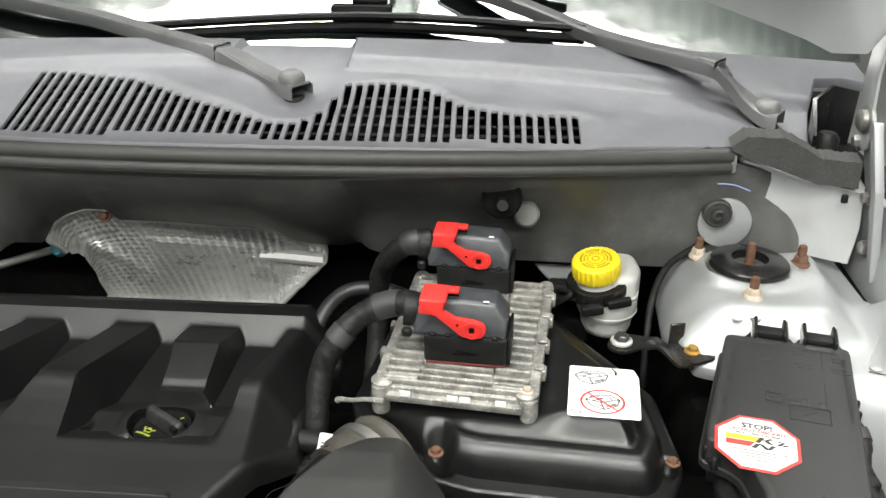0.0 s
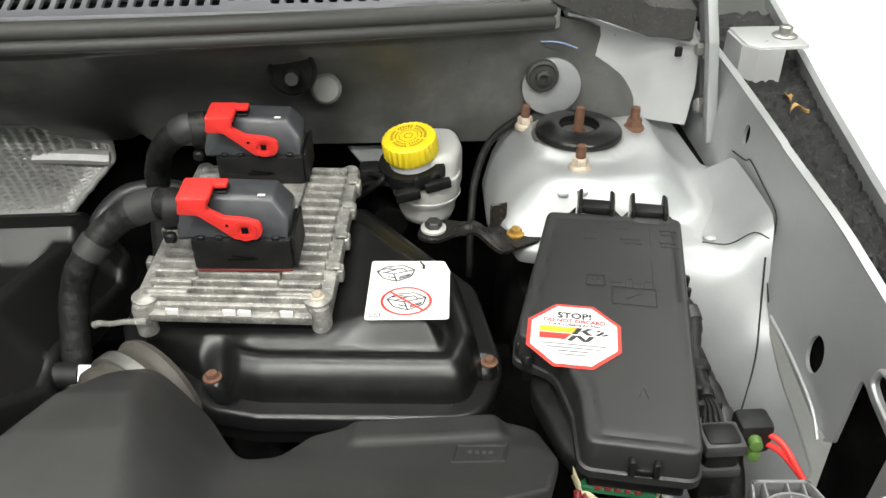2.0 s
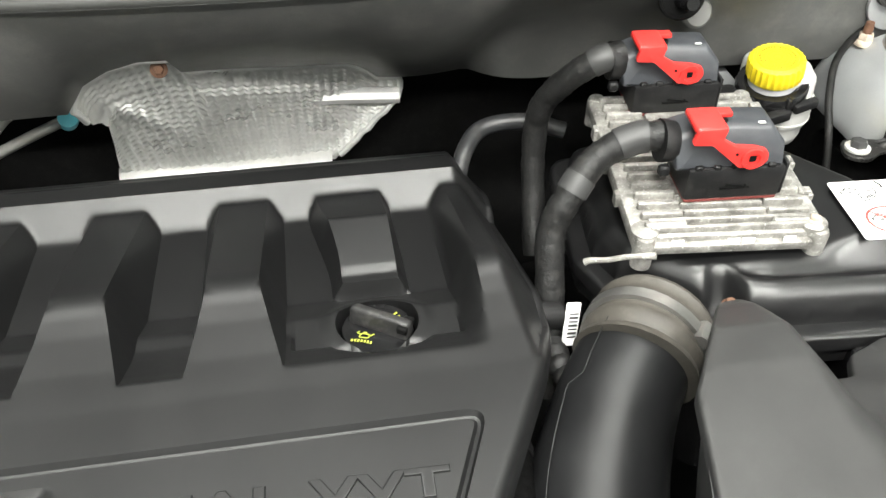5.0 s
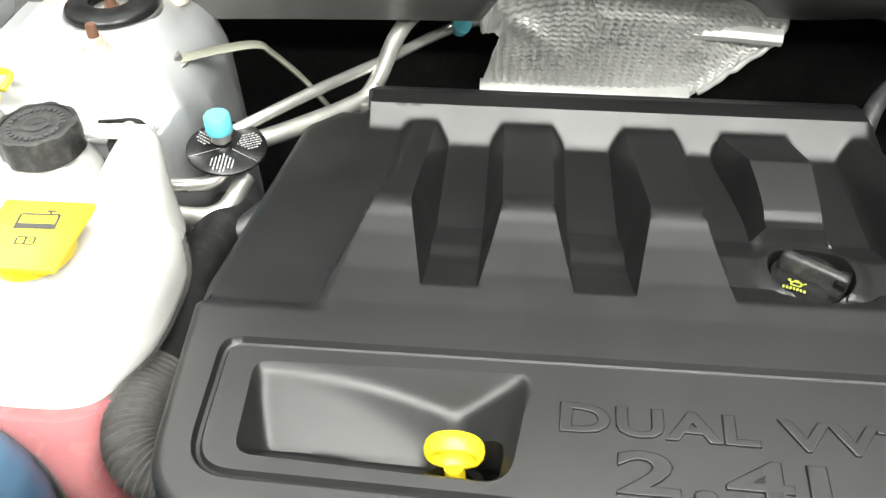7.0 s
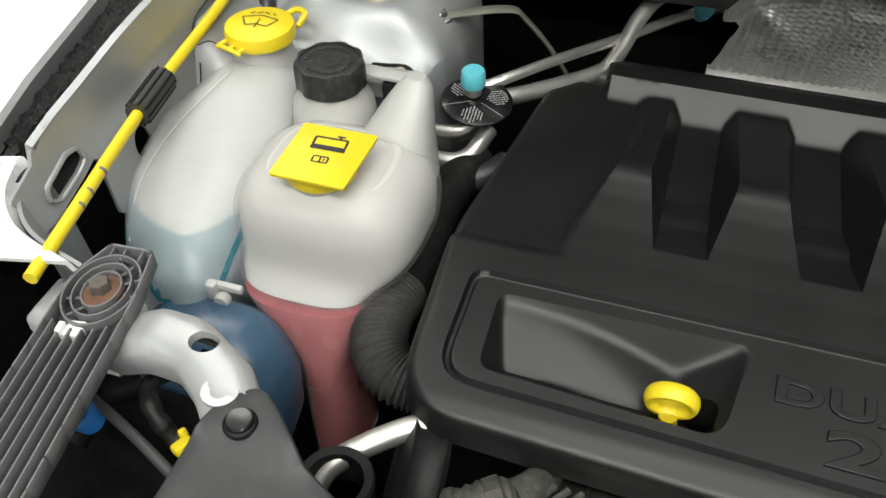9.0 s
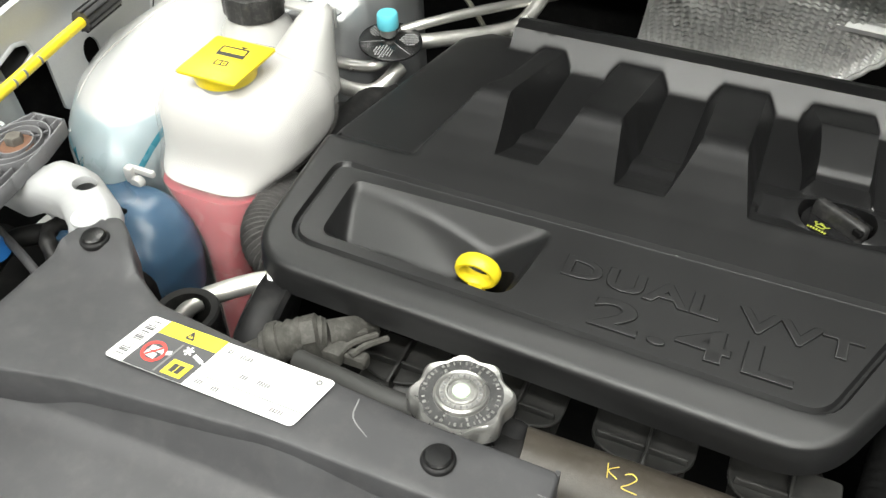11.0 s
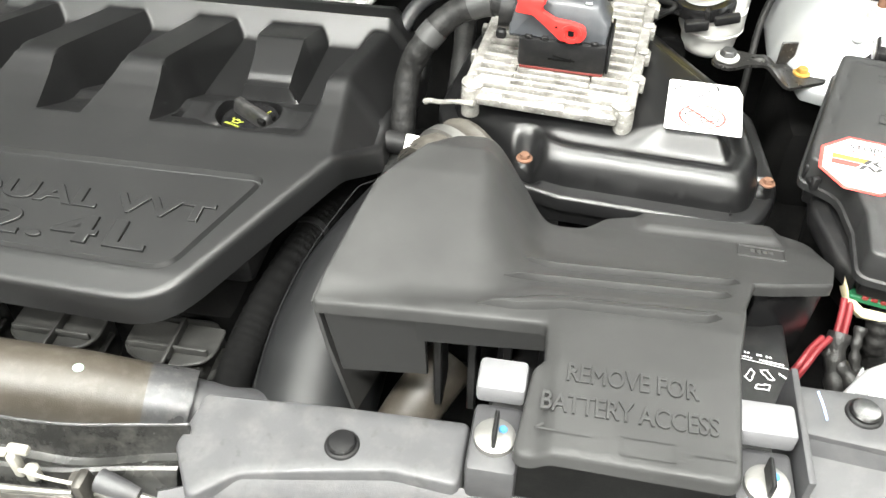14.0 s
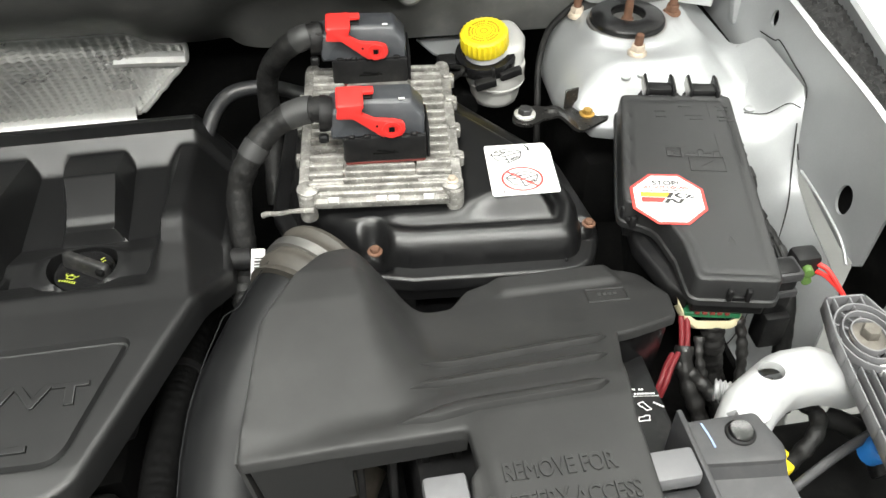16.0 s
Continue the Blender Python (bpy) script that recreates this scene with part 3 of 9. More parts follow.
def wiper(pivot, line, blade):
    th = thing("windscreen_wiper", pivot, "black painted windscreen wiper arm with a dull pivot cap", "wiper", "windscreen wipers")
    p = Vector(pivot)
    n = 16
    back = (Vector(line[0]) - Vector(line[1]))
    back.z = 0
    pts = spline([tuple(Vector(line[0]) + back.normalized() * 0.017)] + list(line), 4)
    rows_ = []
    for i, q in enumerate(pts):
        d = (pts[min(i + 1, len(pts) - 1)] - pts[max(i - 1, 0)]).normalized()
        s = d.cross(Vector((0, 0, 1))).normalized()
        w = 0.0170 - 0.003 * min(1, i / (0.45 * len(pts)))
        up = Vector((0, 0, 1))
        rows_.append([q - s * w - up * 0.011, q - s * w + up * 0.003, q - s * (w - 0.0025) + up * 0.006, q + s * (w - 0.0025) + up * 0.006, q + s * w + up * 0.003, q + s * w - up * 0.011])
    bm = strip(rows_)
    part("arm", thick(bm, 0.002), ARM_GREY, th)
    joint = Vector(line[3])
    along = (Vector(line[4]) - Vector(line[2])).normalized()
    part("arm_joint", box(0, 0, 0, 0.030, 0.0245, 0.019, 0.003, 2, Matrix.Translation(joint - Vector((0, 0, 0.002))) @ along.to_track_quat("X", "Z").to_matrix().to_4x4()), ARM_GREY, th, "folded spring joint")
    part("joint_pin", box(0, 0, 0, 0.003, 0.0275, 0.020, 0.001, 1, Matrix.Translation(joint - along * 0.012 - Vector((0, 0, 0.001))) @ along.to_track_quat("X", "Z").to_matrix().to_4x4()), GLOSS_BLACK, th)
    part("pivot_boss", lathe([(0.019, -0.03), (0.019, -0.012), (0.017, -0.006), (0.014, -0.002)], p, 24), MATT_BLACK, th)
    part("pivot_cap", lathe([(0.0155, 0.0), (0.0155, 0.006), (0.013, 0.011), (0.008, 0.0135), (0.002, 0.014)], p + Vector((0, 0, 0.0135)), 28), PIVOT_GREY, th, "worn grey plastic pivot cap")
    if blade:
        part("blade", tube(blade, 0.007, 8, 4), MATT_BLACK, th, "black rubber wiper blade")
        mid = Vector(blade[1]) + Vector((0, 0.02, 0.016))
        part("blade_joint", join(box(mid.x, mid.y, mid.z, 0.085, 0.020, 0.020, 0.004, 2), box(mid.x + 0.01, mid.y + 0.012, mid.z + 0.014, 0.05, 0.016, 0.014, 0.004, 2)), GLOSS_BLACK, th, "black blade joint")
        part("blade_frame", tube([(x, y, z + 0.014) for x, y, z in blade], 0.006, 8, 4), GLOSS_BLACK, th)


wiper((0.066, 1.018, 1.168), [(0.066, 1.018, 1.176), (0.03, 1.045, 1.182), (-0.015, 1.072, 1.196), (-0.045, 1.085, 1.203), (-0.13, 1.135, 1.208), (-0.247, 1.205, 1.216), (-0.38, 1.25, 1.230), (-0.5, 1.30, 1.243)], [(-0.22, 1.19, 1.192), (0.115, 1.213, 1.207), (0.417, 1.2, 1.197)])
wiper((0.627, 1.066, 1.131), [(0.627, 1.066, 1.140), (0.6, 1.083, 1.158), (0.575, 1.09, 1.182), (0.56, 1.098, 1.192), (0.49, 1.15, 1.198), (0.428, 1.197, 1.206), (0.338, 1.238, 1.233), (0.22, 1.30, 1.262)], [(-0.26, 1.3, 1.245), (0.1, 1.31, 1.262), (0.4, 1.3, 1.240)])


# ---- the two sides: strut tower, inner fender, rail, fender ----
TOWER_LOOP = rounded([(0.513, 0.985, 0.03), (0.499, 0.93, 0.03), (0.496, 0.86, 0.03), (0.502, 0.815, 0.02), (0.515, 0.786, 0.012), (0.565, 0.768, 0.02), (0.640, 0.757, 0.015), (0.664, 0.754, 0.004), (0.690, 0.80, 0.03), (0.700, 0.86, 0.02), (0.717, 0.868, 0.004), (0.717, 0.872, 0.004), (0.708, 0.888, 0.004), (0.706, 1.0, 0.004)], 6)


def tower_z(x, y):
    d = np.clip(-away(x, y, TOWER_LOOP), 0, 0.03) / 0.03
    z = 0.988 - 0.030 * (1 - np.sqrt(np.clip(1 - (1 - d) ** 2, 0, 1))) * ease(0.69, 0.64, x) * (0.15 + 0.85 * ease(0.80, 0.85, y))
    # the edge sweeps up to the rail, a tongue falls towards the strap
    z = z + 0.036 * ease(0.672, 0.719, x) ** 1.4 * ease(0.885, 0.83, y) + 0.0012
    z = z - 0.017 * ease(0.825, 0.79, y) * ease(0.60, 0.55, x)
    z = z + 0.027 * ease(0.0, 0.055, -away(x, y, TOWER_LOOP)) * ease(0.70, 0.66, x) * ease(0.775, 0.82, y)
    r = np.hypot(x - 0.587, y - 0.905)
    z = z + 0.0030 * np.exp(-((r - 0.047) / 0.005) ** 2) - 0.0025 * np.exp(-((r - 0.061) / 0.008) ** 2)
    return z - 0.0025 * ease(0.0, 0.006, 0.80 - y + 0.1 * (x - 0.6)) * ease(0.668, 0.662, x)


def stud(x, y, z, washer=RUST, shaft=RUST, h=0.012):
    th = thing("strut_stud", (x, y, z), "rusty threaded stud with a flanged nut on the strut tower", "bolt", "strut tower studs")
    part("flange", lathe([(0.0105, 0), (0.0105, 0.003), (0.0085, 0.0055)], (x, y, z), 20), washer, th)
    part("nut", lathe([(0.0078, 0.003), (0.0078, 0.011), (0.0065, 0.0125)], (x, y, z), 6), washer, th)
    part("shaft", lathe([(0.0047, 0.01), (0.0047, 0.012 + h * 0.7), (0.004, 0.012 + h)], (x, y, z), 14, wave=lambda a, r, zz: 1 + 0.03 * math.sin(zz * 4000)), shaft, th)
    return th


PALE_NUT = mat("stained_pale_nut", (0.55, 0.47, 0.38), 0.6, metal=0.4, var=0.2, scale=150, bump=0.3, spots=0.5, spot_col=(0.3, 0.16, 0.08))
SEAM_DARK = mat("dark_panel_seam", (0.03, 0.03, 0.028), 0.7, var=0.3, scale=90, bump=0.2, spec=0.2)


def rail_x(y, z=1.06):
    return 0.715 + 0.03 * (y - 0.7) + 0.09 * (z - 1.0)


def rail_top(y):
    return float(np.interp(y, [0.505, 0.529, 0.577, 0.65, 0.76, 0.84, 0.92, 1.0], [1.044, 1.05, 1.055, 1.064, 1.069, 1.074, 1.078, 1.08]))


def wall_in_plane(loop_yz, holes_yz, thick_x, xf, step=0.25):
    """A plate over (y, z) whose x follows xf(y, z)."""
    bm = sheet(loop_yz, lambda a, b: 0 * a, step, holes_yz)
    for v in bm.verts:
        y, z = v.co.x, v.co.y
        v.co = Vector((xf(y, z), y, z))
    return thick(bm, thick_x)


def apron_z(x, y):
    edge = np.interp(y, [0.36, 0.545, 0.60, 0.65, 0.69, 0.712, 0.722, 0.735, 0.78], [0.86, 0.895, 0.912, 0.922, 0.935, 0.965, 0.980, 0.987, 0.987])
    inner = np.interp(y, [0.36, 0.50, 0.60, 0.66, 0.69, 0.712, 0.722, 0.735, 0.78], [0.71, 0.740, 0.765, 0.785, 0.83, 0.930, 0.962, 0.985, 0.987])
    z = inner + (edge - inner) * ease(0.64, 0.712, x) + 0.036 * ease(0.672, 0.719, x) ** 1.4 * ease(0.715, 0.735, y) * ease(0.89, 0.83, y)
    return z - 0.014 * np.exp(-(((x - 0.66) / 0.035) ** 2 + ((y - 0.655) / 0.05) ** 2))


def seam_line(pts, r=0.0011):
    return tube(pts, r * 0.6, 6, 6)


for side in (1, -1):
    flip = (lambda bm: bm) if side == 1 else mirrored
    below = [(0.001, 0.003), (0.002, 0.009), (0.001, 0.014), (-0.020, 0.016)] if side == 1 else [(0.001, 0.003), (0.003, 0.02), (0.005, 0.09), (0.008, 0.20)]
    tw = solo("strut_tower", flip(sheet(TOWER_LOOP, tower_z, 0.007, skirt=below)), SILVER, "silver painted steel strut tower with a domed top", "strut tower", kind="structure", smooth=60)
    on_tower = lambda q: [(x, y, float(tower_z(np.array([x]), np.array([y]))[0]) + 0.0004) for x, y in q]
    for sx_, sy_ in ((0.556, 0.812), (0.573, 0.810)) if side == 1 else ():
        part("stamped_ring", flip(ring_solid(0.0035, 0.0052, 0.0012, pose(sx_, sy_, on_tower([(sx_, sy_)])[0][2] - 0.0006))), SILVER, tw)
    # near-black strip laid in as the shade between tower and rail
    part("tower_gap_shade", flip(thick(strip([[(0.7085, 0.886, 0.979), (0.7085, 1.0, 0.979)], [(0.722, 0.886, 0.980), (0.726, 1.0, 0.980)]]), 0.003)), DEEP_BLACK, tw, "near-black strip standing for the shaded gap by the rail")
    if side == 1:
        # added near-black box stands in for the shade under the tower top
        part("tower_shade_box", box(0.612, 0.875, 0.79, 0.19, 0.17, 0.24, 0.02, 2), DEEP_BLACK, tw, "near-black box standing for the shade below the tower")
    mt = thing("strut_mount", (side * 0.587, 0.905, 1.0), "black rubber strut mount in the tower opening", "strut mount", "strut mounts")
    part("outer_ring", flip(lathe([(0.0405, 1.0070), (0.0425, 1.0180), (0.0420, 1.0225), (0.0405, 1.0245), (0.038, 1.0250), (0.023, 1.0285), (0.0195, 1.0280), (0.0185, 1.0240), (0.018, 1.0150)], (0.587, 0.905, 0), 56)), GLOSS_BLACK, mt)
    part("rubber_core", flip(lathe([(0.021, 1.0080), (0.0195, 1.0140), (0.012, 1.0160), (0.008, 1.0140)], (0.587, 0.905, 0), 32)), RUBBER, mt)
    part("bright_rim", flip(lathe([(0.0445, 1.0120), (0.0455, 1.0165), (0.0445, 1.0185), (0.0425, 1.0185)], (0.587, 0.905, 0), 56)), STEEL, mt, "bright steel rim")
    stud(side * 0.587, 0.905, 1.009, RUST, RUST, 0.024)
    for q_, washer_ in (((0.575, 0.837), PALE_NUT), ((0.646, 0.919), RUST if side == 1 else PALE_NUT), ((0.541, 0.945), PALE_NUT)):
        stud(side * q_[0], q_[1], on_tower([q_])[0][2] - 0.001, washer_)
    # inner fender falling away in front of the tower
    ap_loop = [(0.612, 0.36), (0.63, 0.36), (0.66, 0.52), (0.704, 0.575), (0.709, 0.66), (0.714, 0.72), (0.717, 0.80), (0.717, 0.875), (0.690, 0.875), (0.655, 0.80), (0.64, 0.775), (0.612, 0.775)]
    inf = solo("inner_fender", flip(thick(sheet(ap_loop, apron_z, 0.010), 0.003)), SILVER, "silver painted inner fender panel beside the strut tower", "inner fender", kind="structure", smooth=60)
    on_apron = lambda q: [(x, y, float(apron_z(np.array([x]), np.array([y]))[0]) + 0.0012) for x, y in q]
    part("panel_seam", flip(seam_line(on_apron([(0.709, 0.722), (0.705, 0.70), (0.697, 0.675), (0.682, 0.652), (0.66, 0.632), (0.63, 0.615)]), 0.0013)), SEAM_DARK, inf, "dark curved panel seam")
    part("panel_seam", flip(seam_line(on_apron([(0.666, 0.752), (0.685, 0.742), (0.700, 0.734), (0.711, 0.727)]), 0.0009)), SEAM_DARK, inf, "thin dark panel seam")
    part("spot_weld", flip(lathe([(0.0058, -0.001), (0.0055, 0.001), (0.003, 0.002)], on_apron([(0.674, 0.757)])[0], 14)), SILVER, inf)
    # rail wall with its punched holes and the slotted ear at its front
    rl = thing("fender_rail", (side * 0.715, 0.75, 0.93), "silver steel fender rail with punched holes", "fender rail", "fender rails")
    wall_loop = rounded([(0.576, 0.928, 0.004), (0.563, 0.940, 0.004), (0.565, 1.000, 0.010), (0.548, 0.994, 0.01), (0.508, 0.985, 0.02), (0.478, 0.984, 0.004), (0.470, 1.024, 0.01), (0.505, 1.034, 0.006), (0.512, 1.047, 0.006)], 4) + [(y, rail_top(y)) for y in np.linspace(0.53, 1.0, 14)] + [(1.0, 0.965), (0.74, 0.965), (0.70, 0.952), (0.642, 0.942), (0.597, 0.934)]
    oval = lambda cy, cz, ry, rz, n: [(cy + ry * math.cos(a), cz + rz * math.sin(a)) for a in np.linspace(0, 2 * math.pi, n, endpoint=False)]
    slot = rounded([(0.553, 1.006, 0.006), (0.549, 1.019, 0.007), (0.535, 1.022, 0.006), (0.506, 1.013, 0.006), (0.503, 1.002, 0.006), (0.513, 0.996, 0.006), (0.540, 1.001, 0.008)], 5)
    hl = [oval(0.620, 0.972, 0.0115, 0.0155, 24), oval(0.834, 1.046, 0.0065, 0.0095, 18), slot]
    part("rail_wall", flip(wall_in_plane(wall_loop, hl, 0.003, rail_x)), SILVER, rl)
    # black plates behind the holes and slot stand for the shade inside
    part("hole_backing", flip(box(0.7215, 0.62, 0.974, 0.003, 0.08, 0.07)), DEEP_BLACK, rl, "near-black plate standing for the shade behind the punched hole")
    part("hole_backing", flip(box(0.7320, 0.834, 1.044, 0.003, 0.06, 0.045)), DEEP_BLACK, rl, "near-black plate standing for the shade behind the punched hole")
    part("slot_rim", flip(tube([(rail_x(y, z) - 0.0015, y, z) for y, z in slot + slot[:1]], 0.0022, 8, 1)), SILVER, rl, "rolled rim of the slot")
    part("slot_backing", flip(box(0.724, 0.52, 1.005, 0.003, 0.10, 0.04)), MATT_BLACK, rl, "black plate standing for the shade behind the slot")
    flange_y = list(np.linspace(0.512, 0.762, 9)) + list(np.linspace(0.768, 1.0, 9))
    lean_ = lambda y: 0.001 if y > 0.765 else 0.0
    part("top_flange", flip(thick(strip([[(rail_x(y, rail_top(y)) - 0.001, y, rail_top(y) + lean_(y)) for y in flange_y], [(rail_x(y, rail_top(y)) + 0.0045, y, rail_top(y) + 0.002 + lean_(y)) for y in flange_y], [(rail_x(y, rail_top(y)) + 0.010 + 0.008 * math.exp(-((y - 0.72) / 0.06) ** 2), y, rail_top(y) - 0.018) for y in flange_y]]), 0.0025)), SILVER, rl, "folded upper flange")
    part("wall_seam", flip(seam_line([(rail_x(y, z) - 0.0008, y, z) for y, z in ((0.85, 1.022), (0.82, 1.028), (0.809, 1.033), (0.775, 1.028), (0.736, 1.020), (0.728, 0.992), (0.721, 0.976), (0.702, 0.958))], 0.0011)), SEAM_DARK, rl, "dark lap seam")
    part("rust_spot", flip(seam_line([(rail_x(y, z) - 0.001, y, z) for y, z in ((0.7285, 0.990), (0.726, 0.985), (0.723, 0.979))], 0.0018)), RUST, rl, "rust along the seam")
    part("lap_edge", flip(tube([(rail_x(y, z) - 0.002, y, z) for y, z in ((0.690, 0.953), (0.642, 0.950), (0.597, 0.942), (0.576, 0.930))], 0.0016, 8, 4)), SILVER, rl, "rolled lower lap edge")
    # near-black panel put in for the shade at the rail's open front
    part("opening_shade", flip(box(0.735, 0.50, 0.93, 0.004, 0.20, 0.20)), DEEP_BLACK, rl, "near-black panel standing for the shaded opening at the rail's front")
    # foam filled gap and fender
    fe = [(0.47, 0.722, 1.05), (0.505, 0.737, 1.056), (0.565, 0.748, 1.062), (0.705, 0.768, 1.07), (0.84, 0.788, 1.08), (0.98, 0.812, 1.09), (1.08, 0.826, 1.10)]
    random.seed(21)
    foam_rows = []
    for y in np.linspace(0.515, 1.06, 150):
        x1, z1 = float(np.interp(y, [f[0] for f in fe], [f[1] for f in fe])), float(np.interp(y, [f[0] for f in fe], [f[2] for f in fe]))
        x0 = rail_x(float(y)) + 0.016
        low_ = lambda x: (x, float(y), z1 - 0.032)
        foam_rows.append([low_(x0), *[(x0 + (x1 + 0.012 - x0) * u + random.uniform(-0.001, 0.001), float(y) + random.uniform(-0.0015, 0.0015), z1 - 0.017 + random.uniform(-0.0035, 0.0035)) for u in np.linspace(0, 1, 17)], low_(x1 + 0.012)])
    solo("gap_foam", flip(strip(foam_rows)), FOAM, "coarse black foam filler strip in the fender gap", "foam strip", "fender gap foam")
    rows_f = []
    for y, x, z in fe:
        rows_f.append([(x + 0.003, y, z - 0.02), (x, y, z - 0.002), (x + 0.004, y, z + 0.0015), (x + 0.010, y, z + 0.002), (x + 0.075, y, z + 0.006), (x + 0.14, y, z - 0.002), (x + 0.175, y, z - 0.02), (x + 0.195, y, z - 0.06), (x + 0.20, y, z - 0.4)])
    fen = thing("fender", (side * 0.85, 0.7, 0.65), "glossy silver fender beside the open engine bay", "fender", "front fenders")
    part("outer_panel", flip(thick(strip([r_[2:] for r_ in rows_f]), 0.003)), SILVER_BODY, fen)
    # inner edge and nose wall use SILVER, darker than the outer panel
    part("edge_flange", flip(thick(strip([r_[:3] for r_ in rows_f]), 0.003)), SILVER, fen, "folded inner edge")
    # the nose of the fender turns inwards in front of the rail
    lip = spline([(0.726, 0.513, 1.034), (0.727, 0.503, 1.032), (0.7185, 0.481, 1.030), (0.700, 0.461, 1.028), (0.677, 0.449, 1.026), (0.640, 0.440, 1.022)], 6)
    part("nose_top", flip(thick(strip([[(p.x - 0.003, p.y + 0.003, p.z - 0.012) for p in lip], [tuple(p) for p in lip], [(p.x + 0.004, p.y - 0.004, p.z + 0.002) for p in lip], [(p.x * 0.5 + 0.46, p.y - 0.035, p.z + 0.003) for p in lip], [(p.x * 0.3 + 0.63, p.y - 0.08, p.z - 0.01) for p in lip]]), 0.003)), SILVER_BODY, fen, "turned nose of the fender")
    part("nose_wall", flip(thick(strip([[(p.x - 0.003, p.y + 0.004, p.z - 0.009) for p in lip], [(p.x - 0.006, p.y + 0.010, p.z - 0.05) for p in lip], [(p.x - 0.008, p.y + 0.014, p.z - 0.12) for p in lip]]), 0.003)), SILVER, fen, "inner wall of the nose in a darker silver")

# bracket between cowl and rail on the driver side, hinge and hood corner
wb = thing("cowl_side_bracket", (0.69, 0.95, 1.0), "pale painted steel cowl side bracket", "bracket")
part("plate", thick(strip([[(0.575, 0.985, 1.125), (0.64, 0.985, 1.108), (0.715, 0.962, 1.090)], [(0.60, 0.985, 1.06), (0.66, 0.982, 1.05), (0.714, 0.950, 1.045)], [(0.62, 0.985, 1.0), (0.66, 0.982, 1.0), (0.708, 0.945, 1.005)]]), 0.003), WHITE_PAINT, wb)
part("top_flange", thick(strip([[(0.580, 0.961, 1.119), (0.60, 0.964, 1.113), (0.64, 0.967, 1.099), (0.71, 0.950, 1.089)], [(0.580, 0.987, 1.129), (0.60, 0.990, 1.124), (0.64, 0.990, 1.110), (0.71, 0.968, 1.096)]]), 0.003), WHITE_PAINT, wb, "folded upper flange")
part("dark_chip", box(0.690, 0.948, 1.082, 0.007, 0.004, 0.010, 0.001, 1), RUBBER, wb, "black chip on the flange")
CORNER_FOAM = mat("torn_corner_foam", (0.040, 0.039, 0.038), 0.75, var=0.3, scale=90, fine=350, bump=1.0, spots=0.4, spot_col=(0.13, 0.125, 0.12))
random.seed(9)
cp_top, cp_mid, cp_low = [], [], []
for x in np.linspace(0.563, 0.702, 60):
    x = float(x)
    zt = float(np.interp(x, [0.563, 0.578, 0.62, 0.636, 0.66, 0.70], [1.140, 1.152, 1.150, 1.143, 1.129, 1.127])) + random.uniform(-0.0007, 0.0007)
    zl = float(np.interp(x, [0.563, 0.585, 0.62, 0.66, 0.702], [1.133, 1.122, 1.110, 1.096, 1.094]))
    yf = float(np.interp(x, [0.563, 0.62, 0.67, 0.70], [0.954, 0.957, 0.954, 0.950]))
    cp_top.append((x, yf + 0.022, zt + random.uniform(-0.001, 0.001)))
    cp_mid.append((x, yf + random.uniform(-0.0006, 0.0006), zt - 0.004))
    cp_low.append((x, yf - 0.002, zl))
part("corner_pad", thick(strip([cp_top, cp_mid, cp_low]), 0.010), CORNER_FOAM, wb, "torn black foam corner pad")
rc = thing("cowl_end_recess", (0.69, 1.02, 1.12), "dark hinge recess at the end of the cowl", "recess")
part("recess_wall", thick(strip([[(0.664, 1.005, 1.135), (0.672, 1.05, 1.165), (0.70, 1.075, 1.175), (0.73, 1.07, 1.17)], [(0.668, 1.01, 1.09), (0.676, 1.055, 1.10), (0.70, 1.08, 1.10), (0.73, 1.075, 1.10)]]), 0.004), GLOSS_BLACK, rc)
part("recess_floor", box(0.70, 1.035, 1.10, 0.075, 0.09, 0.006, 0.002, 1), DEEP_BLACK, rc)
part("recess_plug", lathe([(0.014, 0), (0.014, 0.02), (0.009, 0.026)], (0.689, 1.03, 1.105), 18), MATT_BLACK, rc)
hg = thing("hood_hinge", (0.71, 0.94, 1.04), "silver steel hood hinge with bolts", "hinge", "hood hinges")


def plate_yz(loop, x, t, lean=0.0):
    """A flat plate standing over (y, z) at x, leaning in x with height."""
    bm = slab(loop, 0, t, 0.0008, 2)
    for v in bm.verts:
        y, z, d = v.co.x, v.co.y, v.co.z
        v.co = Vector((x + d + lean * (z - 1.1), y, z))
    bmesh.ops.recalc_face_normals(bm, faces=bm.faces)
    return bm


part("hinge_leaf", plate_yz(rounded([(0.915, 1.005, 0.01), (0.955, 1.005, 0.01), (0.965, 1.08, 0.02), (1.00, 1.165, 0.016), (0.975, 1.182, 0.016), (0.935, 1.10, 0.02), (0.918, 1.06, 0.01)], 5), 0.716, 0.0035, -0.09), SILVER, hg)
part("hinge_link", plate_yz(rounded([(0.962, 1.13, 0.012), (0.988, 1.13, 0.012), (1.01, 1.20, 0.01), (1.00, 1.30, 0.01), (0.972, 1.30, 0.01), (0.975, 1.21, 0.01)], 5), 0.706, 0.0035, 0.02), SILVER, hg)
part("hinge_flange", plate_yz(rounded([(0.905, 1.0, 0.004), (0.917, 1.0, 0.004), (0.935, 1.10, 0.01), (0.96, 1.165, 0.006), (0.948, 1.17, 0.006), (0.922, 1.10, 0.01)], 4), 0.709, 0.010, -0.09), SILVER, hg)
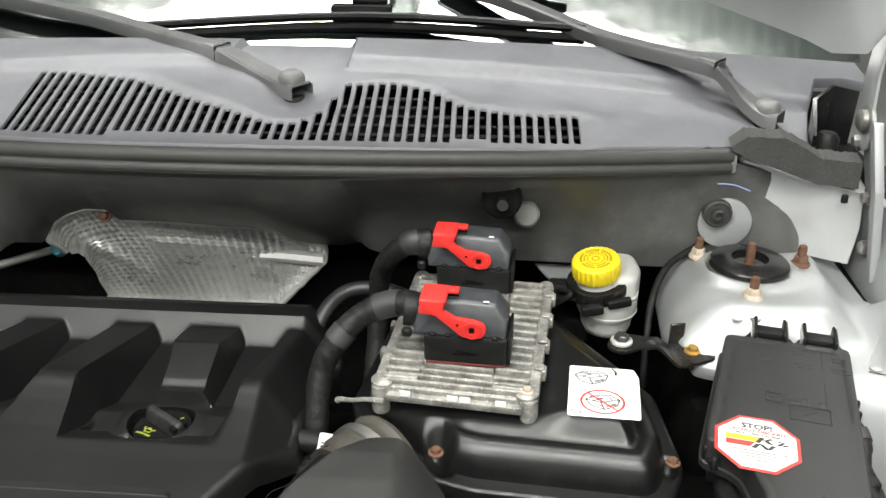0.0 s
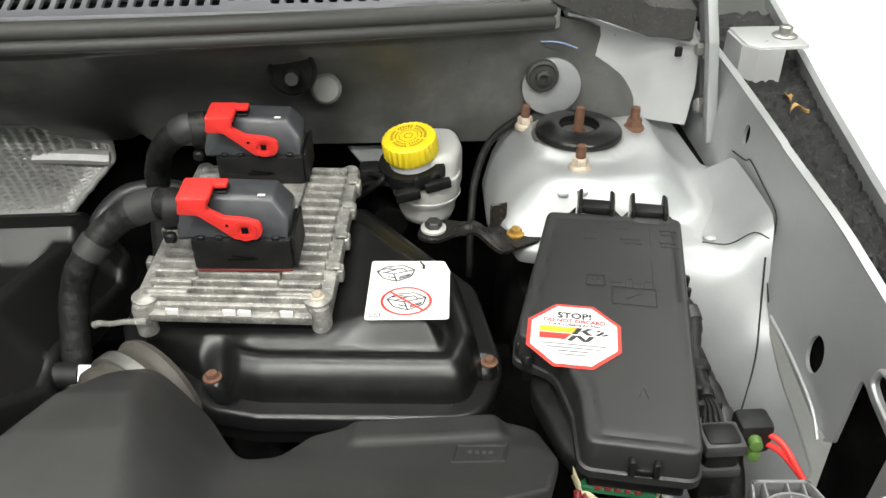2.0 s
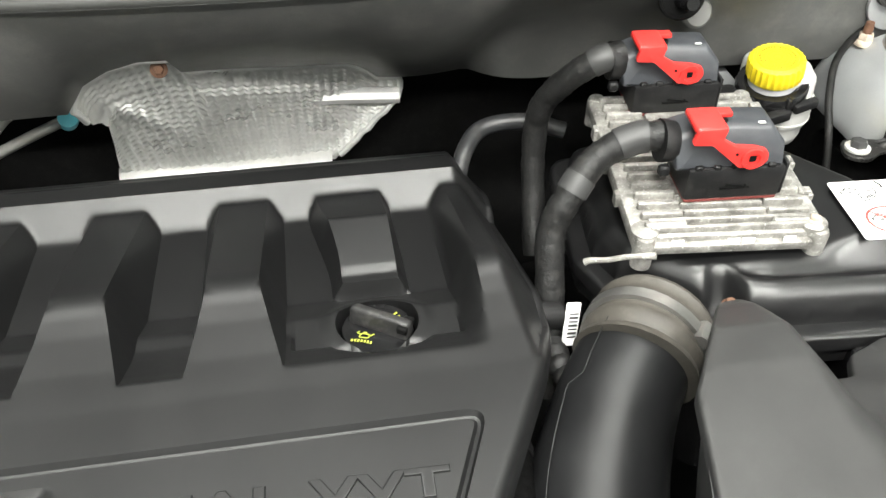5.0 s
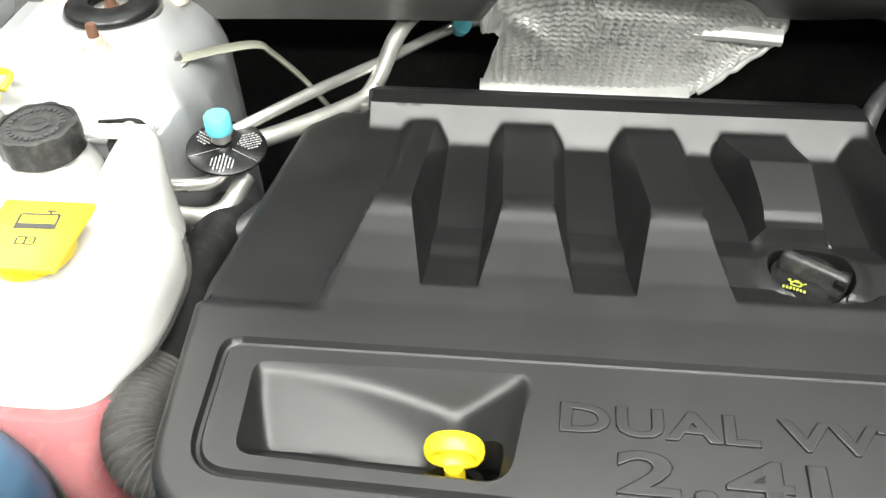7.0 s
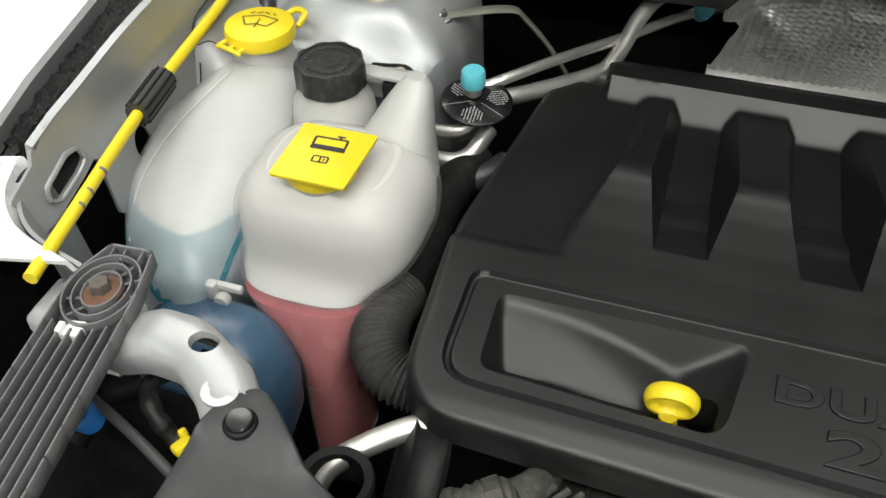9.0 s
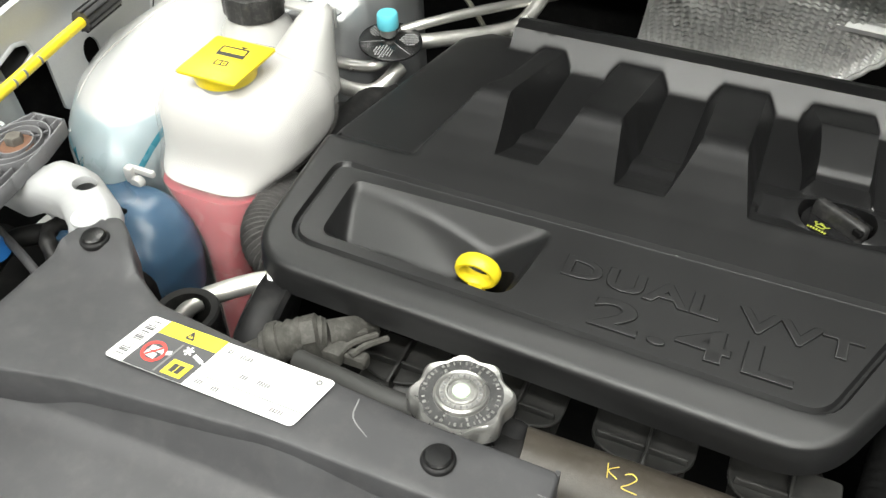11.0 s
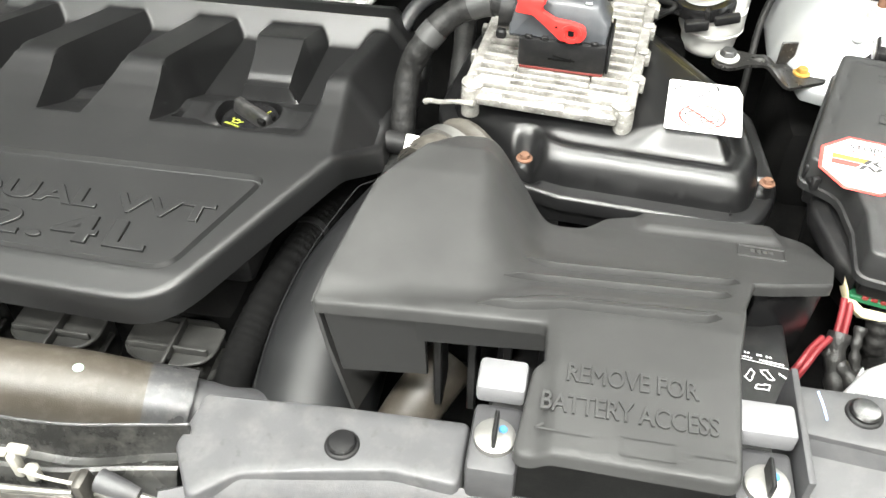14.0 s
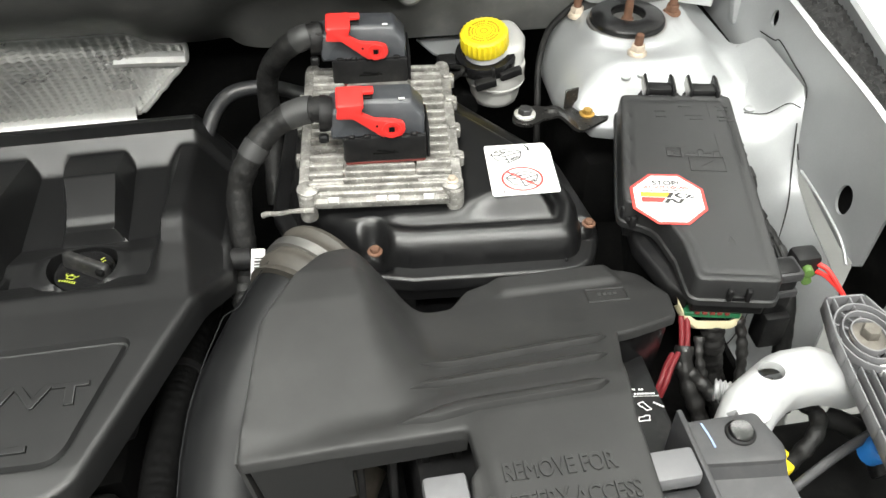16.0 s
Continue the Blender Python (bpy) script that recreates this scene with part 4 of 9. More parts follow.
for y, z, r, n_ in ((0.935, 1.03, 0.0085, 6), (0.980, 1.162, 0.0115, 22), (0.945, 1.085, 0.0065, 6), (0.988, 1.135, 0.0075, 6)):
    part("hinge_bolt", lathe([(r * 1.5, 0), (r * 1.5, 0.002), (r, 0.003), (r, 0.008), (r * 0.75, 0.010)], (0.7145 - 0.09 * (z - 1.1), y, z), n_, m=pose(0, 0, 0, 0, -90, 0)), STEEL, hg)

# the open hood leans up behind the bay
hd = thing("hood", (0, 1.05, 1.22), "silver painted open hood seen from below", "hood")
hood_rows = []
for k in range(11):
    v = k / 10
    w = 0.72 - 0.06 * v
    hood_rows.append([(u * w, 1.0 - 0.22 * v - 0.05 * math.sin(v * 3.1), 1.35 + 0.86 * v + (float(np.interp(abs(u * w), [0, 0.5, 0.554, 0.63, 0.68, 0.70, 0.72], [1.36, 1.30, 1.282, 1.255, 1.231, 1.25, 1.29])) - 1.35) * (1 - v)) for u in np.linspace(-1, 1, 49)])
part("inner_panel", thick(strip(hood_rows), 0.02), SILVER, hd)
pad_h = [[(p[0] * 0.9, p[1] - 0.028, p[2] - 0.008) for p in row] for row in hood_rows[1:11]]
part("insulation_pad", thick(strip(pad_h), 0.012), PAD_BLACK, hd, "black felt insulation pad")
for lx, ly, turn in ((0.772, 0.862, 60), (0.768, 0.835, 10)):
    lf = [[(0.026 * (u - 0.5), 0.004 * math.sin(math.pi * u) * s + 0.006 * math.sin(3 * u), 0.004 * math.sin(u * 5) + 0.003 * abs(s)) for s in (-1, 0, 1)] for u in np.linspace(0, 1, 9)]
    solo("dry_leaf", moved(thick(strip(lf), 0.0006), pose(lx, ly, 1.068, 0, 0, turn) @ Matrix.Scale(0.75, 4)), LEAF, "curled dry brown leaf lying on the foam strip", "leaf", "dry leaves")
fx_ = thing("fender_bracket", (0.765, 0.93, 1.05), "white painted folded fender bracket with a bolt", "bracket")
part("box_wall", thick(strip([[(0.742, 0.955, 1.100), (0.742, 0.915, 1.100), (0.752, 0.905, 1.100), (0.775, 0.905, 1.100)], [(0.742, 0.955, 1.05), (0.742, 0.915, 1.05), (0.752, 0.905, 1.05), (0.775, 0.905, 1.05)]]), 0.004), WHITE_PAINT, fx_)
part("box_top", slab(rounded([(0.741, 0.96, 0.004), (0.741, 0.912, 0.008), (0.752, 0.902, 0.008), (0.80, 0.905, 0.004), (0.80, 0.96, 0.004)], 4), 1.098, 1.102, 0.001, 2), WHITE_PAINT, fx_)
part("bolt", lathe([(0.012, 0), (0.012, 0.002), (0.010, 0.003), (0.0065, 0.004), (0.0065, 0.010), (0.005, 0.011)], (0.785, 0.930, 1.1015), 12), STEEL, fx_, "steel flange bolt")

# ---- engine cover ----
cover_loop = rounded([(-0.411, 0.450, 0.045), (0.020, 0.436, 0.05), (0.108, 0.603, 0.03), (0.129, 0.66, 0.02), (0.131, 0.902, 0.012), (-0.345, 0.902, 0.012), (-0.352, 0.878, 0.01), (-0.398, 0.878, 0.04), (-0.419, 0.62, 0.06)], 8)
groove_loop = rounded([(-0.397, 0.468, 0.03), (0.020, 0.456, 0.030), (0.067, 0.566, 0.012), (-0.397, 0.566, 0.014)], 6)
pocket_loop = rounded([(-0.370, 0.484, 0.012), (-0.208, 0.476, 0.02), (-0.196, 0.551, 0.010), (-0.372, 0.549, 0.010)], 6)
RIBS = [-0.306, -0.2015, -0.0945]
RIB_FOOT = 0.0335


def rib_half(y):
    return np.interp(y, [0.618, 0.690, 0.70, 0.855], [0.0325, 0.0185, 0.0190, 0.0215])


def cover_z(x, y):
    top = np.interp(y, [0.43, 0.455, 0.56, 0.60, 0.63, 0.66, 0.676, 0.684, 0.689, 0.694, 0.699, 0.706, 0.716, 0.86, 0.93], [0.951, 0.957, 0.967, 0.9702, 0.9738, 0.9792, 0.9834, 0.9862, 0.9872, 0.9873, 0.9866, 0.9850, 0.9822, 0.941, 0.925])
    low = np.interp(y, [0.618, 0.63, 0.660, 0.672, 0.679, 0.685, 0.690, 0.697, 0.725, 0.93], [0.9724, 0.9660, 0.9520, 0.9485, 0.9486, 0.9484, 0.9470, 0.9435, 0.930, 0.924])
    # ribs stand between the sunk valleys
    rib = np.zeros(len(x))
    for c in RIBS:
        rib = np.maximum(rib, np.clip((RIB_FOOT - np.abs(x - c)) / np.maximum(RIB_FOOT - rib_half(y), 0.0015), 0, 1))
    rib = np.maximum(rib, np.clip((x - 0.066 - 0.004 * ease(0.64, 0.72, y)) / 0.014, 0, 1))
    rib = np.maximum(rib, np.clip((-0.33 - x) / 0.01, 0, 1))
    z = np.where(y > 0.618, low + (top - low) * rib, top)
    # oil filler bay
    bay_ = ((x > -0.055) & (x < 0.068))
    rim_d = np.minimum(np.hypot(x - 0.006, y - 0.676) - 0.043, 0.650 - y)
    z = np.where(bay_ & (rim_d < 0.010), np.minimum(z, 0.947 + (top - 0.947) * ease(0.0, 0.010, rim_d)), z)
    # short rib behind the filler
    back_ = ease(0.74, 0.85, y)
    short = np.clip((0.031 + 0.006 * back_ - np.abs(x - 0.006 + 0.008 * back_)) / 0.009, 0, 1)
    ztop = np.interp(y, [0.725, 0.734, 0.740, 0.79, 0.86], [0.947, 0.947, 0.951, 0.964, 0.940])
    z = np.where((y > 0.725) & bay_, np.maximum(z, z + (ztop - z) * short), z)
    # low shoulder on the passenger side
    sh = ease(0.0, 0.016, y - 0.59) * ease(0.0, 0.014, (-0.334 - 0.03 * ease(0.75, 0.6, y)) - x + 0.03)
    zsh = np.interp(y, [0.58, 0.62, 0.88], [0.962, 0.959, 0.932])
    z = np.where(x < -0.30, z + (np.minimum(zsh, z) - z) * sh, z)
    # sloping back band and the flat rim behind it
    band = np.where(y < 0.868, 0.953 - (0.868 - y) * 1.05, 0.953 - 0.005 * ease(0.888, 0.902, y))
    soft = np.maximum(z, band) + np.log1p(np.exp(-np.abs(z - band) * 600)) / 600
    z = np.where((x > -0.347) & (y > 0.80), soft, z)
    # oil filler ring
    d = np.hypot(x - 0.006, y - 0.676)
    z = np.where((d < 0.045) & (y > 0.65), z + 0.003 * ease(0.045, 0.033, d), z)
    # the driver-side flank falls away past its crest
    over = np.clip(x - np.interp(y, [0.50, 0.56, 0.60, 0.62, 0.675, 0.88], [0.2, 0.113, 0.105, 0.1035, 0.099, 0.096]), 0, 1)
    z = z - 1.55 * np.where(over < 0.006, over * over / 0.012, over - 0.003)
    # groove and letter panel
    g = away(x, y, groove_loop)
    z = z - 0.0036 * np.clip(np.minimum(-g, g + 0.0066) / 0.0022, 0, 1) - 0.0012 * np.clip(-g / 0.006, 0, 1)
    # dipstick pocket: a hollow under a swooping edge, a sloping face above it
    p = away(x, y, pocket_loop)
    face = 0.0008 + 0.37 * (0.549 - y)
    u = np.clip(x + 0.372, 0, 1)
    hollow = 0.0045 + 1.12 * u * u
    right = 0.0008 + 0.55 * (-0.198 - x)
    def blend_min(a, b, k):
        return -np.log(np.exp(-a * k) + np.exp(-b * k)) / k
    deep = -blend_min(-np.minimum(face, 0.05), -np.minimum(hollow, 0.05), 450)
    depth = np.clip(blend_min(blend_min(deep, np.maximum(right, 0.0), 450), 0.034 + 0 * deep, 600), 0.0, 0.034)
    wall = np.clip(-p, 0, 0.05) * 1.3
    return z - np.where(p < 0, np.clip(blend_min(wall, depth, 700), 0, 0.034), 0)


rib_lines = []
for c in RIBS:
    for s_ in (-1, 1):
        for foot in (True, False):
            ln = [(c + s_ * (RIB_FOOT if foot else float(rib_half(y))), float(y)) for y in np.linspace(0.6185, 0.855, 23)]
            rib_lines.append(ln + ln[-2:0:-1])
for xa, xb in ((-0.2715, -0.2365), (-0.1675, -0.1285)):
    for yy_ in (0.618, 0.6725, 0.6855, 0.697):
        rib_lines.append([(xa, yy_), (xb, yy_), ((xa + xb) / 2, yy_)])
def there_and_back(pts):
    return pts + pts[-2:0:-1]


bay_line = there_and_back([(-0.055, 0.82), (-0.055, 0.648)])
bay_edge = there_and_back([(0.068, 0.82), (0.068, 0.648)])
rim_arcs = [there_and_back([(0.006 + r * math.cos(a), 0.676 + r * math.sin(a)) for a in np.linspace(math.pi + s, 2 * math.pi - s, 22)]) for r, s in ((0.043, 0.5), (0.053, 0.6))]
short_a = there_and_back([(-0.024, 0.736), (0.037, 0.736)])
short_b = []
for s_, w_ in ((-1, 0.0), (-1, -0.009), (1, -0.009), (1, 0.0)):
    ln = [(0.006 - 0.008 * float(ease(0.74, 0.85, y)) + s_ * (0.031 + 0.006 * float(ease(0.74, 0.85, y)) + w_), float(y)) for y in np.linspace(0.727, 0.85, 15)]
    short_b.append(there_and_back(ln))
shoulder_lines = []
for d_ in (0.0, 0.014):
    shoulder_lines.append(there_and_back([(-0.304 - d_ - 0.03 * float(ease(0.75, 0.6, y)), float(y)) for y in np.linspace(0.592, 0.872, 40)]))
cover_creases = [*shoulder_lines, bay_line, bay_edge, *rim_arcs, short_a, *short_b, groove_loop, inset(groove_loop, 0.0022), inset(groove_loop, 0.0044), inset(groove_loop, 0.0066), pocket_loop] + rib_lines
dip_hole = rounded([(-0.262, 0.482, 0.008), (-0.214, 0.480, 0.008), (-0.210, 0.510, 0.012), (-0.240, 0.515, 0.014)], 5)
oil_hole = circle(0.006, 0.676, 0.031, 40)
ec = thing("engine_cover", (-0.15, 0.67, 0.91), "black moulded plastic engine cover with four ribs and raised lettering", "engine cover")
body = part("body", sheet(cover_loop, cover_z, 0.0028, [dip_hole, oil_hole], skirt=[(0.002, 0.0004), (0.004, 0.0014), (0.0058, 0.003), (0.007, 0.006), (0.008, 0.016), (0.0090, 0.027), (0.0075, 0.0275)], hole_skirt=[(0.0005, 0.03)], creases=cover_creases), COVER_BLACK, ec, smooth=40)


def on_cover(x, y):
    return float(cover_z(np.array([x]), np.array([y]))[0])


slope = math.degrees(math.atan2(on_cover(-0.1, 0.54) - on_cover(-0.1, 0.475), 0.065))
part("lettering", letters("DUAL VVT", 0.0265, pose(-0.181, 0.5135, on_cover(-0.08, 0.515) - 0.0006, slope, 0, -1.2), 0.0016, squash=1.63, bevel=0.0006, bold=0.0004, gap=1.07), COVER_BLACK, body, "raised black model lettering")
part("lettering", letters("2.4L", 0.037, pose(-0.148, 0.4765, on_cover(-0.08, 0.48) - 0.0004, slope, 0, -1.2), 0.0016, squash=1.98, bevel=0.0006, bold=0.0005, gap=1.14), COVER_BLACK, body, "raised black model lettering")

CAP_MATT = mat("worn_matt_black", (0.018, 0.018, 0.018), 0.45, var=0.3, scale=60, bump=0.2, dust=0.15)
oc = thing("oil_filler_cap", (0.012, 0.668, 0.925), "black plastic oil filler cap with yellow-green print", "oil cap")
part("base", lathe([(0.0275, 0.90), (0.028, 0.938), (0.0265, 0.942), (0.005, 0.9425)], (0.006, 0.676, 0), 36), GLOSS_BLACK, oc)
grip_bm = box(0, 0, 0, 0.050, 0.014, 0.016, 0.004, 3)
for v in grip_bm.verts:
    v.co.y *= 1 - 0.35 * (v.co.z > 0)
part("grip", moved(grip_bm, pose(0.009, 0.678, 0.947, 0, 0, -34)), CAP_MATT, oc)
part("grip_slot", box(0, 0, 0, 0.008, 0.0165, 0.006, 0.001, 1, pose(0.026, 0.667, 0.950, 0, 0, -34)), DEEP_BLACK, oc)
OC = pose(-0.005, 0.666, 0.9434, 0, 0, -20)
part("print", join(*[line_flat(p, q, 0.0012, OC) for p, q in (((-0.004, 0.0), (0.003, 0.0)), ((0.003, 0.0), (0.003, 0.004)), ((0.003, 0.004), (-0.003, 0.004)), ((-0.003, 0.004), (-0.004, 0.0)), ((0.003, 0.002), (0.0065, 0.005)), ((-0.002, 0.0055), (0.001, 0.0055)), ((-0.004, 0.003), (-0.0065, 0.0045)), ((-0.0065, 0.0045), (-0.0045, 0.006)))]), LIME, oc, "lime printed oil can mark")
part("print", join(*[line_flat((-0.009 + 0.0024 * k, -0.0035 - 0.0006 * (k - 3) ** 2 * 0.1), (-0.0075 + 0.0024 * k, -0.0035 - 0.0006 * (k - 3) ** 2 * 0.1), 0.0028, OC) for k in range(7)]), LIME, oc)
part("print", join(*[line_flat((0.0, 0.0038 * k), (0.0038, 0.0038 * k + 0.001), 0.0018, pose(0.0225, 0.680, 0.9434, 0, 0, 25)) for k in range(3)]), LIME, oc)

dp = thing("dipstick", (-0.240, 0.503, 0.90), "yellow plastic dipstick ring handle in the cover pocket", "dipstick")
ringm = pose(-0.241, 0.502, 0.950, 101, 0, 0)
ring_bm = bmesh.new()
N1, N2 = 36, 10
rv = [[ring_bm.verts.new(((0.0150 + 0.0036 * math.cos(b)) * math.cos(a), (0.0135 + 0.0036 * math.cos(b)) * math.sin(a), 0.0065 * math.sin(b))) for b in np.linspace(0, 2 * math.pi, N2, endpoint=False)] for a in np.linspace(0, 2 * math.pi, N1, endpoint=False)]
for i in range(N1):
    for j in range(N2):
        ring_bm.faces.new((rv[i][j], rv[(i + 1) % N1][j], rv[(i + 1) % N1][(j + 1) % N2], rv[i][(j + 1) % N2]))
bmesh.ops.recalc_face_normals(ring_bm, faces=ring_bm.faces)
part("ring", moved(ring_bm, ringm), YELLOW, dp)
part("stem", tube([(-0.241, 0.499, 0.938), (-0.240, 0.499, 0.925), (-0.238, 0.498, 0.90)], 0.0065, 12, 2), YELLOW, dp)
part("tube", lathe([(0.018, 0.88), (0.018, 0.915), (0.012, 0.916), (0.012, 0.89)], (-0.238, 0.497, 0), 24), DEEP_BLACK, dp, "dark dipstick tube")

RUNNER = mat("dusty_black_plastic", (0.022, 0.022, 0.021), 0.48, var=0.3, scale=60, bump=0.2, dust=0.25, dust_col=(0.07, 0.066, 0.058), spec=0.35)
# engine block under the cover, intake runners with cross ribs
eb = thing("engine_block", (-0.15, 0.67, 0.62), "engine block under the cover, coloured near-black for its shade", "engine")
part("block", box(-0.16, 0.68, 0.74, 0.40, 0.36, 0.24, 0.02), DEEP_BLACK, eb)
part("head", box(-0.16, 0.70, 0.885, 0.42, 0.34, 0.03, 0.01), MATT_BLACK, eb)
for k in range(4):
    rx = -0.285 + 0.0985 * k
    rn = part("intake_runner", box(rx, 0.452, 0.848, 0.058, 0.07, 0.060, 0.012, 3), RUNNER, eb, "black plastic intake runner")
    fl_ = slab(rounded([(rx - 0.038, 0.470, 0.004), (rx - 0.038, 0.436, 0.02), (rx, 0.422, 0.04), (rx + 0.038, 0.436, 0.02), (rx + 0.038, 0.470, 0.004)], 5), 0.880, 0.8835, 0.001, 1)
    part("flange", fl_, RUNNER, rn)
    part("flange", slab(rounded([(rx - 0.034, 0.470, 0.004), (rx - 0.034, 0.430, 0.02), (rx, 0.418, 0.04), (rx + 0.034, 0.430, 0.02), (rx + 0.034, 0.470, 0.004)], 5), 0.856, 0.859, 0.001, 1), RUNNER, rn)
    part("web", box(rx + 0.004, 0.445, 0.887, 0.003, 0.05, 0.010, 0.001), RUNNER, rn)
    part("front_web", box(rx + 0.004, 0.424, 0.866, 0.003, 0.012, 0.05, 0.001), RUNNER, rn)
    part("cross_web", box(rx, 0.441, 0.886, 0.066, 0.003, 0.008, 0.001), RUNNER, rn)

# ---- driver side: air box, control unit, fuse box, brake reservoir ----
lid_loop = rounded([(0.180, 0.735, 0.02), (0.192, 0.698, 0.02), (0.268, 0.630, 0.02), (0.30, 0.621, 0.02), (0.462, 0.608, 0.035), (0.482, 0.66, 0.03), (0.470, 0.765, 0.03), (0.42, 0.838, 0.02), (0.39, 0.885, 0.01), (0.20, 0.885, 0.02)], 6)


def lid_z(x, y):
    d = -away(x, y, lid_loop)
    t = np.clip((d - 0.011) / 0.023, 0, 1)
    roll = 0.938 + 0.031 * np.sqrt(1 - (1 - t) ** 2)
    plateau = 0.973 + 0.0145 * ease(0.335, 0.392, x - 0.1 * (0.7 - y))
    z = roll + (plateau - roll) * ease(0.038, 0.060, d)
    z = z - 0.0035 * np.exp(-((d - 0.037) / 0.005) ** 2) * ease(0.27, 0.30, x) * ease(0.76, 0.72, y)
    z = z - 0.024 * np.exp(-(((x - 0.268) / 0.012) ** 2 + ((y - 0.648) / 0.022) ** 2) ** 2) * ease(0.0, 0.02, d)
    return z - 0.012 * np.exp(-(((x - 0.471) / 0.010) ** 2 + ((y - 0.66) / 0.012) ** 2) ** 2)


ab = thing("air_filter_box", (0.33, 0.74, 0.80), "shiny black plastic air filter box with a clamped lid", "air filter box")
lid = part("lid", sheet(lid_loop, lid_z, 0.003, skirt=[(0.003, 0.0005), (0.0045, 0.003), (0.0045, 0.014), (0.001, 0.015), (0.0, 0.03)], creases=[inset(lid_loop, 0.011)]), LID_BLACK, ab, "shiny black moulded lid", smooth=60)
part("lower_box", slab(inset(lid_loop, 0.012), 0.76, 0.922, 0.006), GLOSS_BLACK, ab)
part("inlet_neck", box(0.416, 0.600, 0.896, 0.112, 0.060, 0.060, 0.006, 3), GLOSS_BLACK, ab)
part("inlet_lip", box(0.416, 0.606, 0.925, 0.118, 0.006, 0.005, 0.002), GLOSS_BLACK, ab)
def hexbolt(at, r, material, label, m=None, name="bolt", washer=None):
    th = thing(name, at, label, "bolt")
    m = m or Matrix()
    part("washer", lathe([(r * 1.45, 0), (r * 1.45, r * 0.28), (r * 1.2, r * 0.4)], at, 22, m), washer or material, th)
    part("head", lathe([(r, r * 0.3), (r, r * 0.95), (r * 0.82, r * 1.15)], at, 6, m), material, th)
    return th


hexbolt((0.267, 0.640, 0.957), 0.0048, RUST, "rusty hex bolt in the air box lid")
hexbolt((0.474, 0.656, 0.946), 0.0045, RUST, "rusty hex bolt at the lid corner")

# warning label on the lid
lab = thing("warning_label", (0.415, 0.695, 0.989), "white warning label with two line drawings on the lid", "label")
a_, b_, c_ = Vector((0.3775, 0.734, 0.9915)), Vector((0.4405, 0.7285, 0.9925)), Vector((0.3795, 0.661, 0.9885))
ux, uy = (b_ - a_), (a_ - c_)
un = ux.cross(uy).normalized()


def lab_m(u, v, lift=0.0, turn=0.0):
    p = c_ + ux * u + uy * v + un * lift
    m3 = Matrix((ux.normalized(), un.cross(ux.normalized()), un)).transposed().to_4x4()
    return Matrix.Translation(p) @ m3 @ pose(0, 0, 0, 0, 0, turn)


W_, H_ = ux.length, uy.length
part("paper", slab(rounded([(0, 0, 0.003), (W_ * 1.0, 0.001, 0.003), (W_, H_ * 0.82, 0.004), (W_ * 0.93, H_, 0.004), (0, H_, 0.003)], 3), 0, 0.0006, 0.0002, 1, lab_m(0, 0)), LABEL_WHITE, lab)


part("prohibition_ring", join(ring_flat(0.0176, 0.0198, lab_m(0.52, 0.30, 0.0009), sy=0.86), line_flat((-0.013, 0.011), (0.013, -0.011), 0.002, lab_m(0.52, 0.30, 0.0009))), PRINT_RED, lab, "red prohibition ring")
random.seed(5)


def sketch(cu, cv, w, h):
    """A small line drawing of a box part."""
    segs = []
    hexa = [(-0.5, 0.1), (-0.25, 0.38), (0.2, 0.45), (0.5, 0.2), (0.42, -0.2), (0.05, -0.48), (-0.32, -0.3)]
    for p, q in zip(hexa, hexa[1:] + hexa[:1]):
        segs.append((p, q))
    segs += [((-0.5, 0.1), (-0.05, -0.05)), ((-0.05, -0.05), (0.5, 0.2)), ((-0.05, -0.05), (0.05, -0.48)), ((-0.2, 0.2), (0.2, 0.28)), ((0.2, 0.28), (0.3, 0.1)), ((-0.3, 0.02), (0.0, 0.2)), ((-0.2, -0.2), (-0.02, -0.28)), ((0.1, -0.25), (0.4, -0.05)), ((0.1, -0.33), (0.4, -0.13)), ((-0.38, 0.2), (-0.1, 0.33))]
    return join(*[line_flat((p[0] * w, p[1] * h), (q[0] * w, q[1] * h), 0.0012, lab_m(cu, cv, 0.0008)) for p, q in segs])


part("drawing", sketch(0.42, 0.78, 0.030, 0.022), PRINT_BLACK, lab, "grey line drawing of the box")
part("drawing", sketch(0.52, 0.30, 0.030, 0.022), PRINT_BLACK, lab, "grey line drawing of the box")
part("arrow", join(line_flat((0, 0), (0.004, 0.005), 0.0022, lab_m(0.78, 0.85, 0.0008, 40)), line_flat((0.003, 0.004), (0.004, 0.010), 0.0018, lab_m(0.78, 0.85, 0.0008, 40))), PRINT_BLACK, lab)
part("code_box", join(*[line_flat(p, q, 0.0008, lab_m(0.06, 0.05, 0.0008)) for p, q in (((0, 0), (0.008, 0)), ((0.008, 0), (0.008, 0.004)), ((0.008, 0.004), (0, 0.004)), ((0, 0.004), (0, 0)), ((0.001, 0.002), (0.007, 0.002)))]), PRINT_BLACK, lab)

# engine control unit
EM = pose(0.289, 0.774, 1.002, 5, 0, -6) @ Matrix.Diagonal((0.96, 0.93, 1, 1))
ecu = thing("engine_control_unit", (0.291, 0.768, 0.98), "ribbed cast aluminium engine control unit with corroded skin", "control unit")
part("case", box(0, 0, -0.008, 0.158, 0.205, 0.014, 0.003, 2, EM), ALU_CAST, ecu)
for side in (-1, 1):
    for k in range(15):
        part("fin", box(side * 0.052, -0.092 + 0.0131 * k, 0.0015, 0.034, 0.0062, 0.008, 0.0022, 2, EM), ALU_CAST, ecu)
